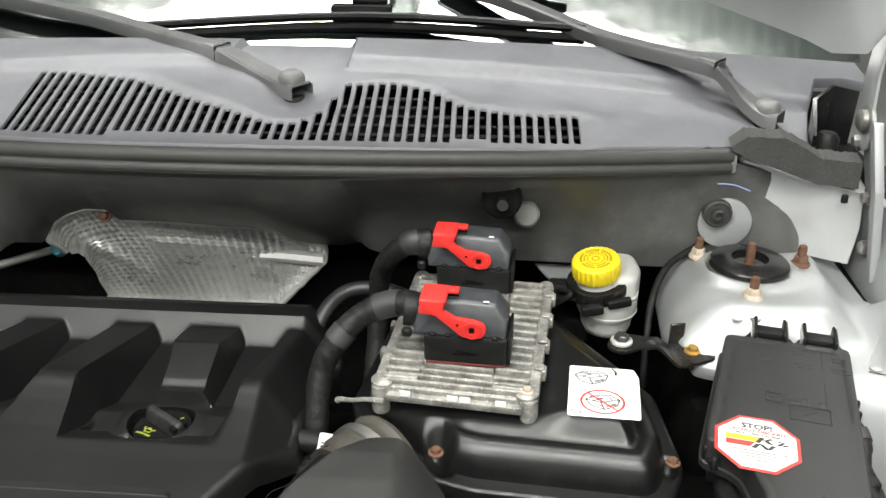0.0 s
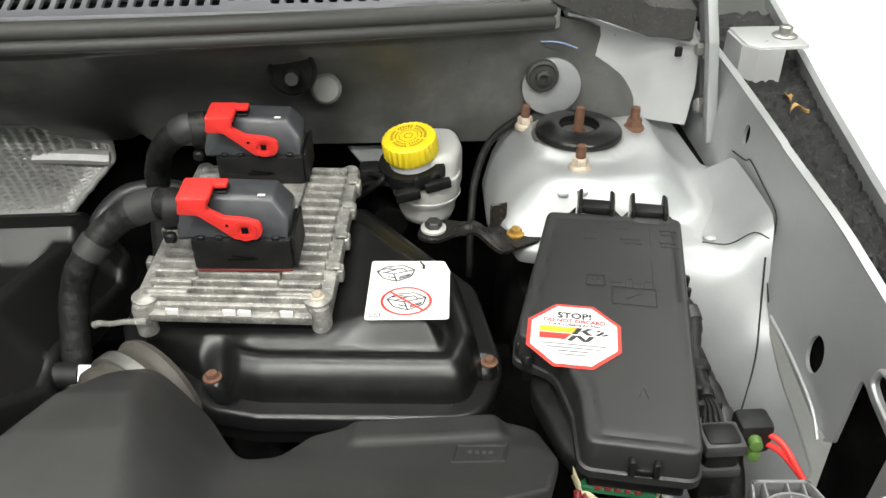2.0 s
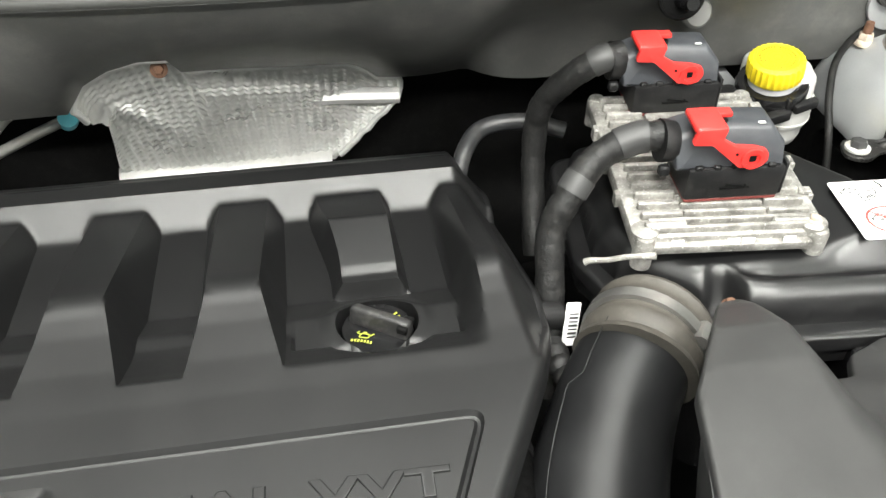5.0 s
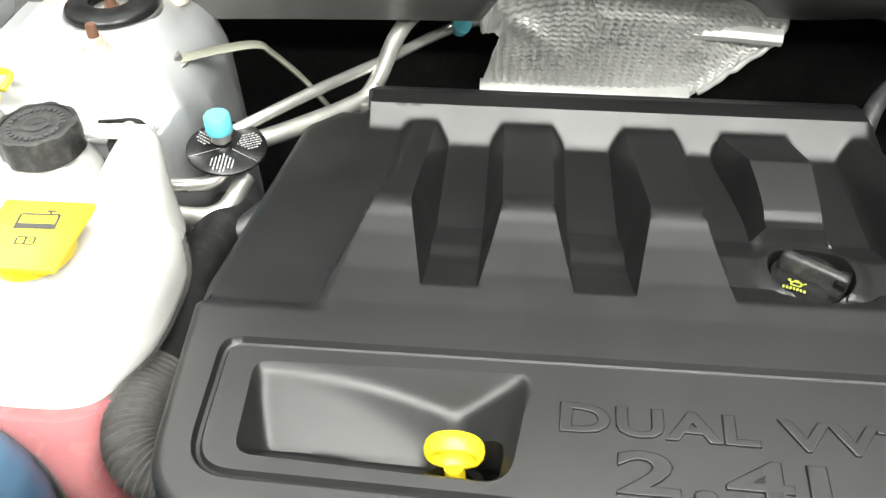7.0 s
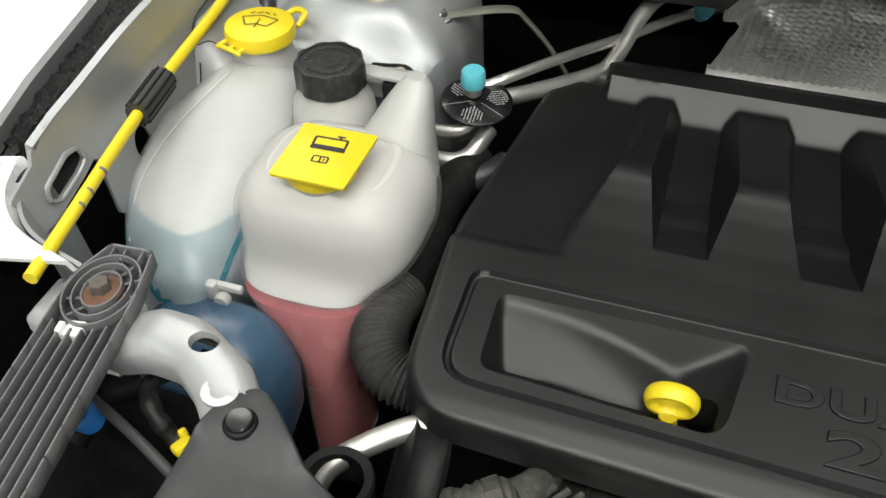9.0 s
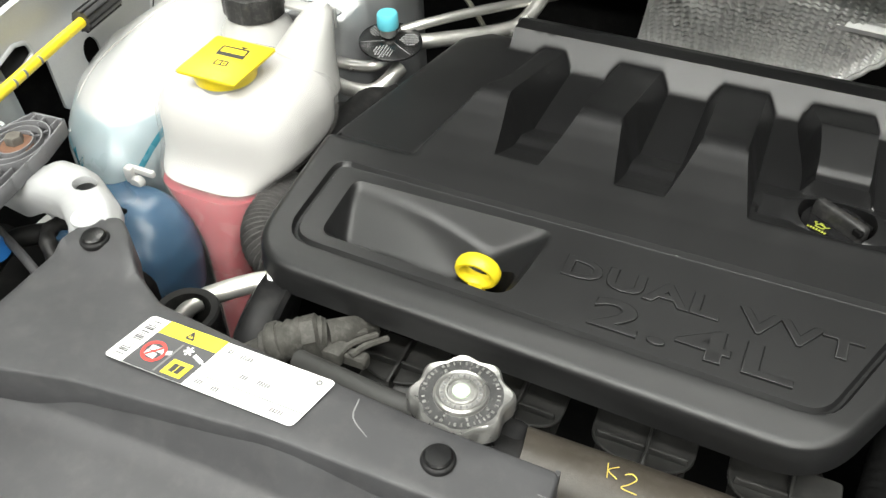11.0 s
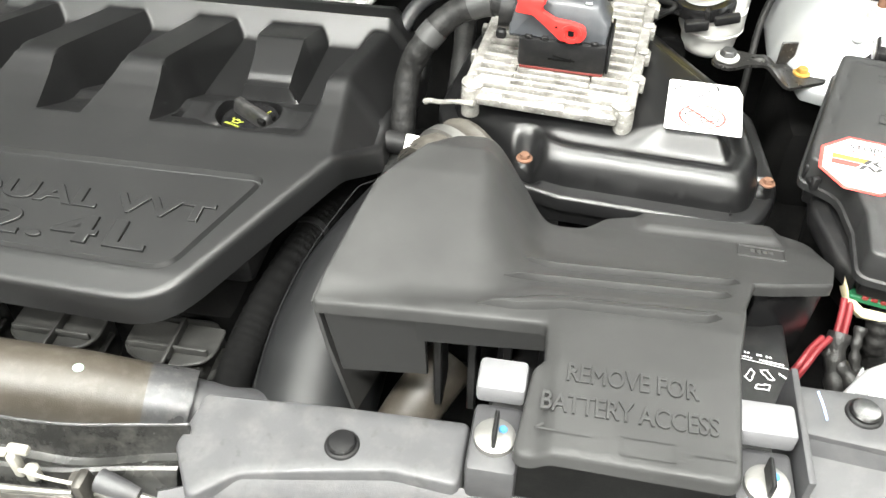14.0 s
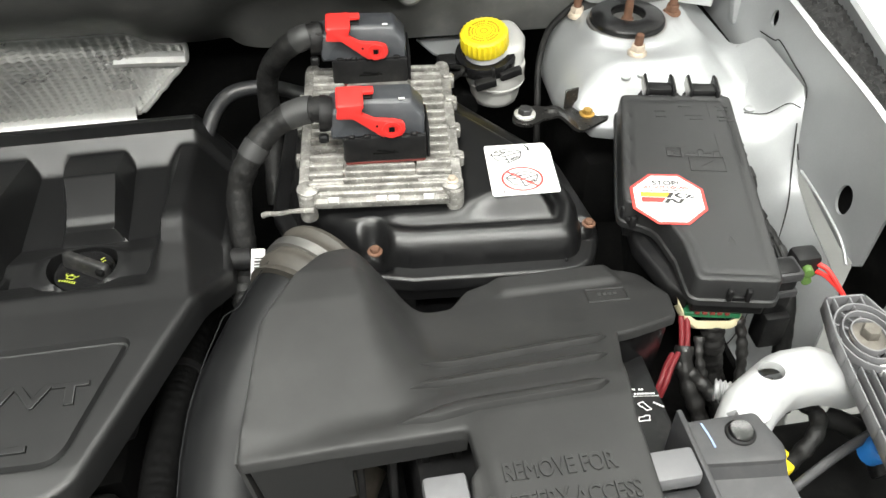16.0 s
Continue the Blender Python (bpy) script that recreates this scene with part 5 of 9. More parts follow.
for k in range(6):
    part("fin", box(0.0, -0.096 + 0.0095 * k, 0.0012, 0.068 if k > 1 else 0.13, 0.0045, 0.007, 0.002, 2, EM), ALU_CAST, ecu)
for fx, fy in ((-0.07, -0.103), (0.071, -0.101), (-0.07, 0.10), (0.071, 0.10)):
    ft = part("foot", lathe([(0.0085, -0.028), (0.0085, -0.004), (0.007, 0.0)], (0, 0, 0), 16, EM @ pose(fx, fy, 0)), ALU_CAST, ecu)
part("front_rail", box(0, -0.103, -0.010, 0.13, 0.012, 0.008, 0.002, 2, EM), ALU_CAST, ecu)
for k in (-0.045, 0.0, 0.012, 0.045):
    part("barcode_tag", box(k, -0.107, -0.004, 0.010, 0.002, 0.006, 0.0005, 1, EM @ pose(0, 0, 0, 0, 0, 0)), LABEL_WHITE, ecu, "small white printed tag")
part("corner_boss", lathe([(0.011, -0.006), (0.011, 0.002), (0.009, 0.0035)], (0, 0, 0), 18, EM @ pose(0.068, -0.094, 0)), ALU_CAST, ecu)
part("corner_boss", lathe([(0.011, -0.006), (0.011, 0.001), (0.009, 0.0025)], (0, 0, 0), 18, EM @ pose(-0.069, -0.095, 0)), ALU_CAST, ecu)
for fy in (-0.052, -0.008, 0.038, 0.078):
    part("edge_clip", join(box(0.0805, fy, -0.006, 0.005, 0.011, 0.012, 0.001, 1, EM), box(0.076, fy, 0.0008, 0.010, 0.008, 0.003, 0.0008, 1, EM)), ALU_CAST, ecu, "bright bent edge clip")
for fy in (-0.046, 0.0, 0.05):
    part("edge_clip", box(-0.0805, fy, -0.006, 0.005, 0.010, 0.012, 0.001, 1, EM), ALU_CAST, ecu, "bright bent edge clip")
part("centre_pad", box(0, 0.058, 0.0008, 0.066, 0.09, 0.005, 0.002, 2, EM), ALU_CAST, ecu)
hexbolt(tuple(EM @ Vector((0.068, -0.094, 0.003))), 0.004, PALE_NUT, "dull bolt in the control unit's corner")


def prism(poly_xz, y0, y1, m, r=0.0015):
    """A plate over (x, z) from y0 to y1."""
    bm = slab(poly_xz, 0, y1 - y0, r, 2)
    return moved(bm, m @ pose(0, y1, 0, 90, 0, 0))


CAP_SLATE = mat("slate_plastic", (0.045, 0.048, 0.054), 0.38, var=0.15, fine=1200, bump=0.15, dust=0.06)


DARK_GASKET = mat("dark_red_gasket", (0.16, 0.03, 0.025), 0.6, var=0.2, bump=0.2)


def connector(px, py, pz, yaw):
    m = pose(px - 0.002, py, pz, 4, 0, yaw) @ Matrix.Diagonal((0.89, 0.92, 0.89, 1))
    th = thing("harness_connector", (px, py, pz), "black plug connector with a red locking lever on the control unit", "connector", "control unit connectors")
    part("socket", join(box(0, 0.0255, 0.014, 0.086, 0.05, 0.032, 0.003, 2, m), box(0.0445, 0.0255, 0.016, 0.003, 0.046, 0.034, 0.001, 1, m)), MATT_BLACK, th)
    part("socket_gasket", box(0, 0.0255, -0.003, 0.083, 0.048, 0.004, 0.001, 1, m), DARK_GASKET, th, "thin dark red gasket")
    bm = prism(rounded([(-0.054, 0.027, 0.003), (0.041, 0.027, 0.003), (0.042, 0.046, 0.006), (0.029, 0.062, 0.006), (-0.025, 0.064, 0.006), (-0.056, 0.054, 0.006)], 5), 0.004, 0.047, Matrix(), 0.004)
    for v in bm.verts:
        if v.co.y < 0.026:
            v.co.y += max(0, v.co.z - 0.03) * 0.45
    cap = part("cap", moved(bm, m), CAP_SLATE, th, "dark slate plastic cap")
    part("cap_latch", join(box(-0.020, 0.028, 0.0645, 0.020, 0.014, 0.003, 0.001, 1, m), *[box(-0.026 + 0.003 * k, 0.028, 0.0662, 0.0012, 0.010, 0.0012, 0, 1, m) for k in range(4)]), MATT_BLACK, cap)
    part("cap_mark", box(0.019, 0.020, 0.0632, 0.006, 0.0025, 0.0006, 0, 1, m), LABEL_WHITE, cap)
    part("side_teeth", join(*[box(-0.034 + 0.016 * k, 0.003, 0.0312, 0.007, 0.004, 0.004, 0.001, 1, m) for k in range(5)]), MATT_BLACK, cap)
    ml = m @ pose(0.0145, 0, 0.001)
    lever = part("locking_lever", prism(rounded([(-0.062, 0.058, 0.002), (-0.059, 0.073, 0.003), (-0.034, 0.074, 0.003), (-0.037, 0.0625, 0.005), (-0.024, 0.0545, 0.008), (-0.006, 0.0525, 0.008), (0.005, 0.049, 0.006), (0.007, 0.040, 0.006), (0.002, 0.0325, 0.006), (-0.017, 0.0325, 0.006), (-0.030, 0.044, 0.01), (-0.045, 0.057, 0.006)], 5), -0.003, 0.003, ml, 0.0010), RED, th, "bright red locking lever")
    part("lever_head", join(box(-0.0475, 0.014, 0.0705, 0.027, 0.032, 0.0065, 0.0022, 3, ml), box(-0.030, 0.024, 0.0712, 0.014, 0.010, 0.0045, 0.0015, 2, ml)), RED, lever)
    part("lever_hub", ring_solid(0.0062, 0.0098, 0.0018, ml @ pose(-0.0075, -0.003, 0.0425, 90)), RED, lever)
    # near-black pieces on the lever's face stand for its shaded holes
    part("hub_hole_shade", box(-0.0075, -0.0032, 0.0425, 0.0055, 0.001, 0.0055, 0, 1, ml), DEEP_BLACK, lever)
    part("lever_hole_shade", lathe([(0.0014, 0), (0.0012, 0.0005)], (0, 0, 0), 10, ml @ pose(-0.022, -0.0031, 0.0475, 90)), DEEP_BLACK, lever)
    part("cable_neck", lathe([(0.017, 0), (0.0185, 0.008), (0.0185, 0.013)], (0, 0, 0), 20, m @ pose(-0.052, 0.026, 0.044, 0, -84, 0)), MATT_BLACK, th)
    part("neck_clip", box(-0.062, 0.010, 0.026, 0.010, 0.008, 0.010, 0.002, 1, m), MATT_BLACK, th)
    part("moulded_arrow", join(box(-0.002, -0.0003, 0.0105, 0.022, 0.001, 0.0012, 0, 1, m), box(0.0, -0.0003, 0.013, 0.022, 0.001, 0.0010, 0, 1, m @ pose(0, 0, 0, 0, 10, 0)), box(0.009, -0.0003, 0.012, 0.001, 0.001, 0.004, 0, 1, m)), DEEP_BLACK, th)
    return th


connector(0.290, 0.709, 1.006, -4)
connector(0.291, 0.834, 1.012, -4)


def taped(name, pts, r, label, cat, bands=()):
    th = thing(name, pts[-1], label, cat)
    part("sleeve", tube(pts, r, 16, 10, wave=lambda s: 0.00025 * math.sin(s * 520) + 0.0003 * math.sin(s * 190 + 1) + 0.0002 * math.sin(s * 910 + 2)), CLOTH_TAPE, th)
    line = spline(pts, 10)
    for t0, t1 in bands:
        seg = line[int(t0 * (len(line) - 1)):int(t1 * (len(line) - 1)) + 1]
        part("tape_band", tube(seg, r + 0.0012, 16, 2), TAPE_GREY, th, "lighter grey tape band")
    return th


hr = taped("wiring_harness", [(0.236, 0.737, 1.050), (0.214, 0.742, 1.046), (0.186, 0.740, 1.032), (0.163, 0.728, 1.008), (0.150, 0.722, 0.98), (0.147, 0.706, 0.945), (0.146, 0.69, 0.91), (0.14, 0.66, 0.86)], 0.0118, "black taped wiring harness from the control unit", "wiring harness", [(0.08, 0.20), (0.36, 0.42)])
part("barcode_tag", box(0, 0, 0, 0.013, 0.003, 0.036, 0.001, 1, pose(0.158, 0.676, 0.922, -20, 14, 10)), LABEL_WHITE, hr, "white barcode tag")
part("barcode_print", join(*[box(0, 0, 0, 0.008, 0.0004, 0.0012 + 0.0006 * (k % 2), 0, 1, pose(0.158, 0.676, 0.922, -20, 14, 10) @ pose(0, -0.0023, -0.010 + 0.0032 * k)) for k in range(7)]), PRINT_BLACK, hr)
taped("wiring_harness", [(0.244, 0.858, 1.06), (0.222, 0.856, 1.056), (0.200, 0.866, 1.035), (0.184, 0.885, 1.0), (0.180, 0.888, 0.96), (0.178, 0.87, 0.91), (0.175, 0.84, 0.86)], 0.0115, "black taped wiring harness from the rear connector", "wiring harness", [(0.1, 0.2)])
th = thing("vacuum_hose", (0.14, 0.92, 0.93), "thin grey rubber vacuum hose behind the engine cover", "hose")
part("hose", tube([(0.105, 0.885, 0.925), (0.118, 0.91, 0.945), (0.14, 0.93, 0.955), (0.18, 0.93, 0.958), (0.22, 0.92, 0.95)], 0.0085, 14), HOSE_BLACK, th)
part("fitting", box(0.104, 0.895, 0.93, 0.02, 0.012, 0.014, 0.003), MATT_BLACK, th)
th = thing("cable_tie", (0.19, 0.69, 0.97), "pale frayed cable tie on the control unit's foot", "cable tie")
part("strap", tube([(0.218, 0.675, 0.984), (0.20, 0.682, 0.980), (0.185, 0.688, 0.974), (0.174, 0.693, 0.971), (0.170, 0.695, 0.968)], [0.003, 0.0022, 0.0022, 0.0025, 0.003], 8), ALU_CAST, th)

# strap between air box and strut tower
st = thing("support_strap", (0.475, 0.78, 0.985), "black painted steel strap bolted to the strut tower", "bracket")
DARK_ZINC = mat("dark_zinc", (0.10, 0.10, 0.10), 0.4, metal=0.7, var=0.3, bump=0.15)
PALE_WASHER = mat("bright_washer", (0.62, 0.61, 0.58), 0.42, metal=0.5, var=0.2, bump=0.2)
STRAP_DARK = mat("worn_dark_strap", (0.035, 0.034, 0.033), 0.32, metal=0.6, var=0.35, scale=80, bump=0.2, spots=0.4, spot_col=(0.30, 0.29, 0.27))
strap_loop = rounded([(0.422, 0.768, 0.012), (0.438, 0.757, 0.014), (0.455, 0.768, 0.008), (0.478, 0.772, 0.010), (0.500, 0.770, 0.008), (0.536, 0.789, 0.006), (0.528, 0.808, 0.006), (0.497, 0.814, 0.008), (0.486, 0.796, 0.010), (0.466, 0.788, 0.01), (0.453, 0.792, 0.01), (0.432, 0.794, 0.012)], 4)
part("strap", thick(sheet(strap_loop, lambda x, y: 0.993 - 0.021 * ease(0.470, 0.50, x) + 0.0035 * np.exp(-(((x - 0.468) / 0.007) ** 2 + ((y - 0.780) / 0.004) ** 2)) + 0.003 * np.exp(-(((x - 0.489) / 0.004) ** 2 + ((y - 0.784) / 0.006) ** 2)), 0.0022), 0.003), STRAP_DARK, st)
hexbolt((0.438, 0.776, 0.994), 0.0075, DARK_ZINC, "dark zinc bolt with a wide bright washer on the strap", washer=PALE_WASHER)
hexbolt((0.513, 0.798, 0.972), 0.0056, GOLD_ZINC, "yellow zinc bolt on the strap's end")
part("upright_tab", box(0, 0, 0, 0.016, 0.0025, 0.024, 0.001, 1, pose(0.499, 0.814, 0.983, 0, 0, 12)), STRAP_DARK, st)

# fuse box
FB = pose(0.582, 0.505, 1.001, 2.6, 0, -13)
fb_loop = rounded([(0.0, 0.0, 0.006), (0.002, 0.25, 0.005), (-0.104, 0.246, 0.005), (-0.1155, 0.106, 0.004), (-0.1150, 0.090, 0.004), (-0.086, 0.079, 0.030), (-0.0715, 0.040, 0.02), (-0.066, 0.0, 0.006)], 6)


def fb_z(x, y):
    d = -away(x, y, fb_loop)
    z = -0.0012 * np.exp(-((d - 0.006) / 0.0015) ** 2)
    for (u0, v0, u1, v1) in ((-0.052, 0.133, -0.020, 0.153), (-0.071, 0.153, -0.058, 0.165)):
        e = np.maximum(np.maximum(u0 - x, x - u1), np.maximum(v0 - y, y - v1))
        z = z - 0.0005 * np.exp(-(e / 0.0012) ** 2)
    return z


fb = thing("fuse_box", (0.55, 0.62, 0.90), "black plastic fuse box with a stepped lid", "fuse box")
flid = part("lid", moved(sheet(fb_loop, fb_z, 0.003, skirt=[(0.0012, 0.0005), (0.002, 0.002), (0.003, 0.022), (0.005, 0.023), (0.005, 0.029), (0.003, 0.030)]), FB), FUSE_LID, fb, "grained black lid")
part("lower_body", moved(slab(inset(fb_loop, 0.003), -0.048, -0.031, 0.003), FB), MATT_BLACK, fb)
part("wiring_well", moved(slab(rounded([(-0.006, 0.040, 0.01), (-0.004, 0.24, 0.01), (-0.095, 0.236, 0.01), (-0.10, 0.10, 0.01), (-0.055, 0.040, 0.01)], 4), -0.11, -0.046, 0.003), FB), DEEP_BLACK, fb)
part("corner_ledge", moved(slab(rounded([(-0.064, 0.006, 0.01), (-0.060, 0.10, 0.004), (-0.108, 0.112, 0.004), (-0.104, 0.072, 0.03), (-0.080, 0.024, 0.03)], 6), -0.055, -0.036, 0.004, 3), FB), MATT_BLACK, fb, "black ledge below the lid's cut corner")
for u in (-0.066, -0.022):
    hb = part("hinge_bracket", join(box(u - 0.013, 0.262, 0.0, 0.003, 0.03, 0.014, 0.001, 1, FB), box(u + 0.013, 0.262, 0.0, 0.003, 0.03, 0.014, 0.001, 1, FB), box(u, 0.258, 0.001, 0.024, 0.014, 0.008, 0.002, 2, FB)), MATT_BLACK, fb)
    for s_ in (-1, 1):
        # thin pale plate on the outer face of each black ear
        part("hinge_ear", box(u + s_ * 0.0152, 0.262, 0.001, 0.0012, 0.026, 0.011, 0.0004, 1, FB), STEEL, hb, "thin pale hinge ear")
        part("gusset", slab([(u + s_ * 0.0165, 0.248), (u + s_ * 0.0245, 0.248), (u + s_ * 0.0165, 0.262)][::s_], -0.006, -0.003, 0.0005, 1, FB), MATT_BLACK, hb)
for u, v, z, ang in ((-0.031, -0.004, -0.016, 0), (-0.112, 0.084, -0.016, -62), (0.006, 0.18, -0.018, 90), (0.006, 0.06, -0.018, 90)):
    lm = FB @ pose(u, v, z, 0, 0, ang)
    la = part("latch", join(box(-0.0075, 0, 0.001, 0.0045, 0.006, 0.013, 0.001, 1, lm), box(0.0075, 0, 0.001, 0.0045, 0.006, 0.013, 0.001, 1, lm), box(0, 0.001, -0.004, 0.012, 0.004, 0.006, 0.001, 1, lm)), MATT_BLACK, fb)
emb = []
box_lines = lambda u0, v0, u1, v1: [((u0, v0), (u1, v0)), ((u1, v0), (u1, v1)), ((u1, v1), (u0, v1)), ((u0, v1), (u0, v0))]
for p, q in box_lines(-0.052, 0.133, -0.020, 0.153) + box_lines(-0.071, 0.153, -0.058, 0.165) + box_lines(-0.042, 0.1535, -0.037, 0.163) + box_lines(-0.028, 0.1535, -0.022, 0.161) + [((-0.068, 0.159), (-0.061, 0.159)), ((-0.0645, 0.156), (-0.0645, 0.162)), ((-0.042, 0.139), (-0.030, 0.148)), ((-0.055, 0.157), (-0.045, 0.158)), ((-0.036, 0.158), (-0.030, 0.158))]:
    emb.append(tube([(p[0], p[1], 0.0001), (q[0], q[1], 0.0001)], 0.0005, 6, 1))
part("lid_marking", moved(join(*emb), FB), FUSE_LID, flid, "embossed battery and fuse symbols")
emb = []
for u0, v0, n in ((-0.050, 0.231, 5), (-0.045, 0.216, 6), (-0.041, 0.2105, 5), (-0.074, 0.222, 4), (-0.074, 0.213, 4), (-0.013, 0.232, 5), (-0.012, 0.226, 4), (-0.014, 0.215, 5), (-0.013, 0.2095, 6)):
    for k in range(n):
        emb.append(box(u0 + 0.0027 * k, v0, 0.0002, 0.0019, 0.0026 - 0.0006 * (k % 3), 0.0007, 0.0002, 1))
for v0 in (0.190, 0.240):
    emb.append(tube([(-0.022, v0, 0.0001), (-0.022, v0 - 0.03, 0.0001)], 0.0003, 6, 1))
for p, q in (((-0.032, 0.050), (-0.029, 0.040)), ((-0.032, 0.050), (-0.035, 0.041))):
    emb.append(tube([(*p, 0.0001), (*q, 0.0001)], 0.0004, 6, 1))
part("lid_bars", moved(join(*emb), FB), FUSE_LID, flid, "small moulded bars")
# printed circuit edge below the lid
CREAM = mat("cream_plastic", (0.50, 0.45, 0.29), 0.5, var=0.08, bump=0.1)
GREEN = mat("green_board", (0.015, 0.12, 0.05), 0.45, var=0.2, scale=90, bump=0.2)
DARK_RED = mat("dark_red_fuse", (0.20, 0.02, 0.018), 0.45, var=0.2, bump=0.1)
cr = [(0.515, 0.537, 0.952), (0.520, 0.528, 0.942), (0.530, 0.5215, 0.9365), (0.558, 0.5165, 0.9365), (0.564, 0.518, 0.938), (0.573, 0.5265, 0.946)]
part("carrier", thick(strip([[(x, y + 0.001, z + 0.0065) for x, y, z in cr], [(x, y - 0.001, z + 0.004) for x, y, z in cr], [(x, y - 0.002, z) for x, y, z in cr], [(x, y + 0.003, z - 0.006) for x, y, z in cr]]), 0.003), CREAM, fb, "cream plastic carrier edge")
part("circuit_board", box(0, 0, 0, 0.048, 0.010, 0.006, 0.001, 1, pose(0.5435, 0.527, 0.9475, 0, 0, -13)), GREEN, fb, "green circuit board edge")
for k in range(5):
    part("fuse", box(0, 0, 0, 0.0042, 0.003, 0.0035, 0.0006, 1, pose(0.5295 + 0.0062 * k, 0.5255 - 0.0014 * k, 0.9510, 0, 0, -13)), DARK_RED, fb, "dark red fuse")

# round warning sticker on the fuse box lid
sk = thing("octagon_sticker", tuple(FB @ Vector((-0.0755, 0.0985, 0.001))), "white octagonal sticker with a red border on the fuse box", "sticker")
SM = FB @ pose(-0.0785, 0.0925, 0.0, 0, 0, 1)


def octagon(r):
    return [(r * math.cos(math.pi / 8 + k * math.pi / 4) / math.cos(math.pi / 8), r * math.sin(math.pi / 8 + k * math.pi / 4) / math.cos(math.pi / 8)) for k in range(8)]


part("border", slab(octagon(0.0325), 0.0003, 0.0007, 0.0001, 1, SM), PRINT_RED, sk, "red border")
part("field", slab(octagon(0.0297), 0.0005, 0.0010, 0.0001, 1, SM), LABEL_WHITE, sk)
part("writing", letters("STOP!", 0.0082, SM @ pose(0, 0.0172, 0.0013), 0.0001, "CENTER", 1.12, bold=0.00025), PRINT_BLACK, sk)
part("writing", letters("DO NOT DISCARD", 0.0050, SM @ pose(0, 0.0124, 0.0013), 0.0001, "CENTER", 1.02, bold=0.00018), PRINT_RED, sk)
part("writing", letters("This is a Lifetime Air Filter", 0.0034, SM @ pose(0, 0.0090, 0.0013), 0.0001, "CENTER", 1.0, bold=0.00008), PRINT_BLACK, sk)
part("emblem_bar", slab([(-0.024, 0.0015), (-0.001, 0.0015), (0.003, 0.0075), (-0.024, 0.0075)], 0.0010, 0.0012, 0.00005, 1, SM), PRINT_ORANGE, sk, "orange emblem bar")
part("emblem_bar", slab([(-0.024, -0.0055), (-0.006, -0.0055), (-0.0015, 0.0008), (-0.024, 0.0008)], 0.0010, 0.0012, 0.00005, 1, SM), PRINT_RED, sk, "red emblem bar")
blocks = []
for q in (((-0.002, 0.0005), (0.002, 0.0005), (0.006, 0.0075), (0.002, 0.0075)), ((0.004, 0.004), (0.0095, 0.0075), (0.0135, 0.0075), (0.0075, 0.0035)), ((0.0055, 0.003), (0.009, 0.0005), (0.013, 0.0005), (0.0085, 0.0045)), ((-0.005, -0.0065), (-0.001, -0.0065), (0.003, -0.0005), (-0.001, -0.0005)), ((0.0005, -0.0005), (0.0045, -0.0005), (0.010, -0.0065), (0.006, -0.0065)), ((0.007, -0.0065), (0.010, -0.0065), (0.0145, -0.0005), (0.0105, -0.0005)), ((0.0145, 0.001), (0.017, 0.0005), (0.0215, 0.0045), (0.0195, 0.006)), ((0.015, 0.005), (0.0165, 0.0068), (0.019, 0.0062), (0.0165, 0.0045)), ((0.0195, 0.0005), (0.0245, 0.002), (0.0225, 0.0035), (0.019, 0.0018))):
    blocks.append(slab(list(q), 0.0010, 0.0012, 0.00005, 1, SM))
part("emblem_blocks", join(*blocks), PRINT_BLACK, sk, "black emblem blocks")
part("small_print", join(*[box(0, -0.0102 - 0.0034 * k, 0.0011, w, 0.0012, 0.0002, 0, 1, SM) for k, w in enumerate((0.044, 0.037, 0.022, 0.018))]), PRINT_GREY, sk)

# wiring and plugs beside the fuse box
th = taped("wiring_harness", [(0.608, 0.672, 0.985), (0.622, 0.670, 0.988), (0.628, 0.655, 0.98), (0.622, 0.63, 0.97), (0.620, 0.605, 0.965), (0.618, 0.585, 0.965)], 0.0065, "black taped loom beside the fuse box", "wiring harness", [(0.3, 0.4)])
for k in range(4):
    part("wire", tube([(0.615 + 0.002 * k, 0.59, 0.966), (0.613 + 0.003 * k, 0.575, 0.968), (0.609 + 0.004 * k, 0.562, 0.967), (0.608 + 0.005 * k, 0.55, 0.96)], 0.0018, 6), RUBBER, th)
th = taped("wiring_harness", [(0.613, 0.70, 0.972), (0.621, 0.665, 0.968), (0.627, 0.62, 0.958), (0.632, 0.575, 0.945), (0.634, 0.55, 0.915), (0.632, 0.53, 0.87)], 0.0085, "black taped loom hanging beside the fuse box", "wiring harness", [(0.2, 0.28), (0.55, 0.62)])
for yy_, zz_ in ((0.655, 0.975), (0.615, 0.968), (0.585, 0.960)):
    part("loom_clip", box(0.622, yy_, zz_, 0.014, 0.012, 0.012, 0.002, 1, None), MATT_BLACK, th)
pg = thing("grey_plug", (0.615, 0.545, 0.90), "dark grey electrical plug hanging beside the fuse box", "connector")
part("shell", box(0.616, 0.549, 0.938, 0.024, 0.020, 0.066, 0.004, 2), MATT_BLACK, pg)
part("collar", box(0.616, 0.549, 0.964, 0.028, 0.024, 0.010, 0.002, 2), GREY_PLASTIC, pg)
part("collar", box(0.616, 0.548, 0.944, 0.027, 0.023, 0.008, 0.002, 2), GREY_PLASTIC, pg)
part("lower_shell", box(0.617, 0.542, 0.90, 0.024, 0.022, 0.04, 0.003, 2), MATT_BLACK, pg)
gp = thing("green_seal_plug", (0.645, 0.555, 0.94), "black two-pin plug with green seals and red wires", "connector")
part("plug_body", box(0.643, 0.562, 0.957, 0.024, 0.02, 0.026, 0.004, 2), MATT_BLACK, gp)
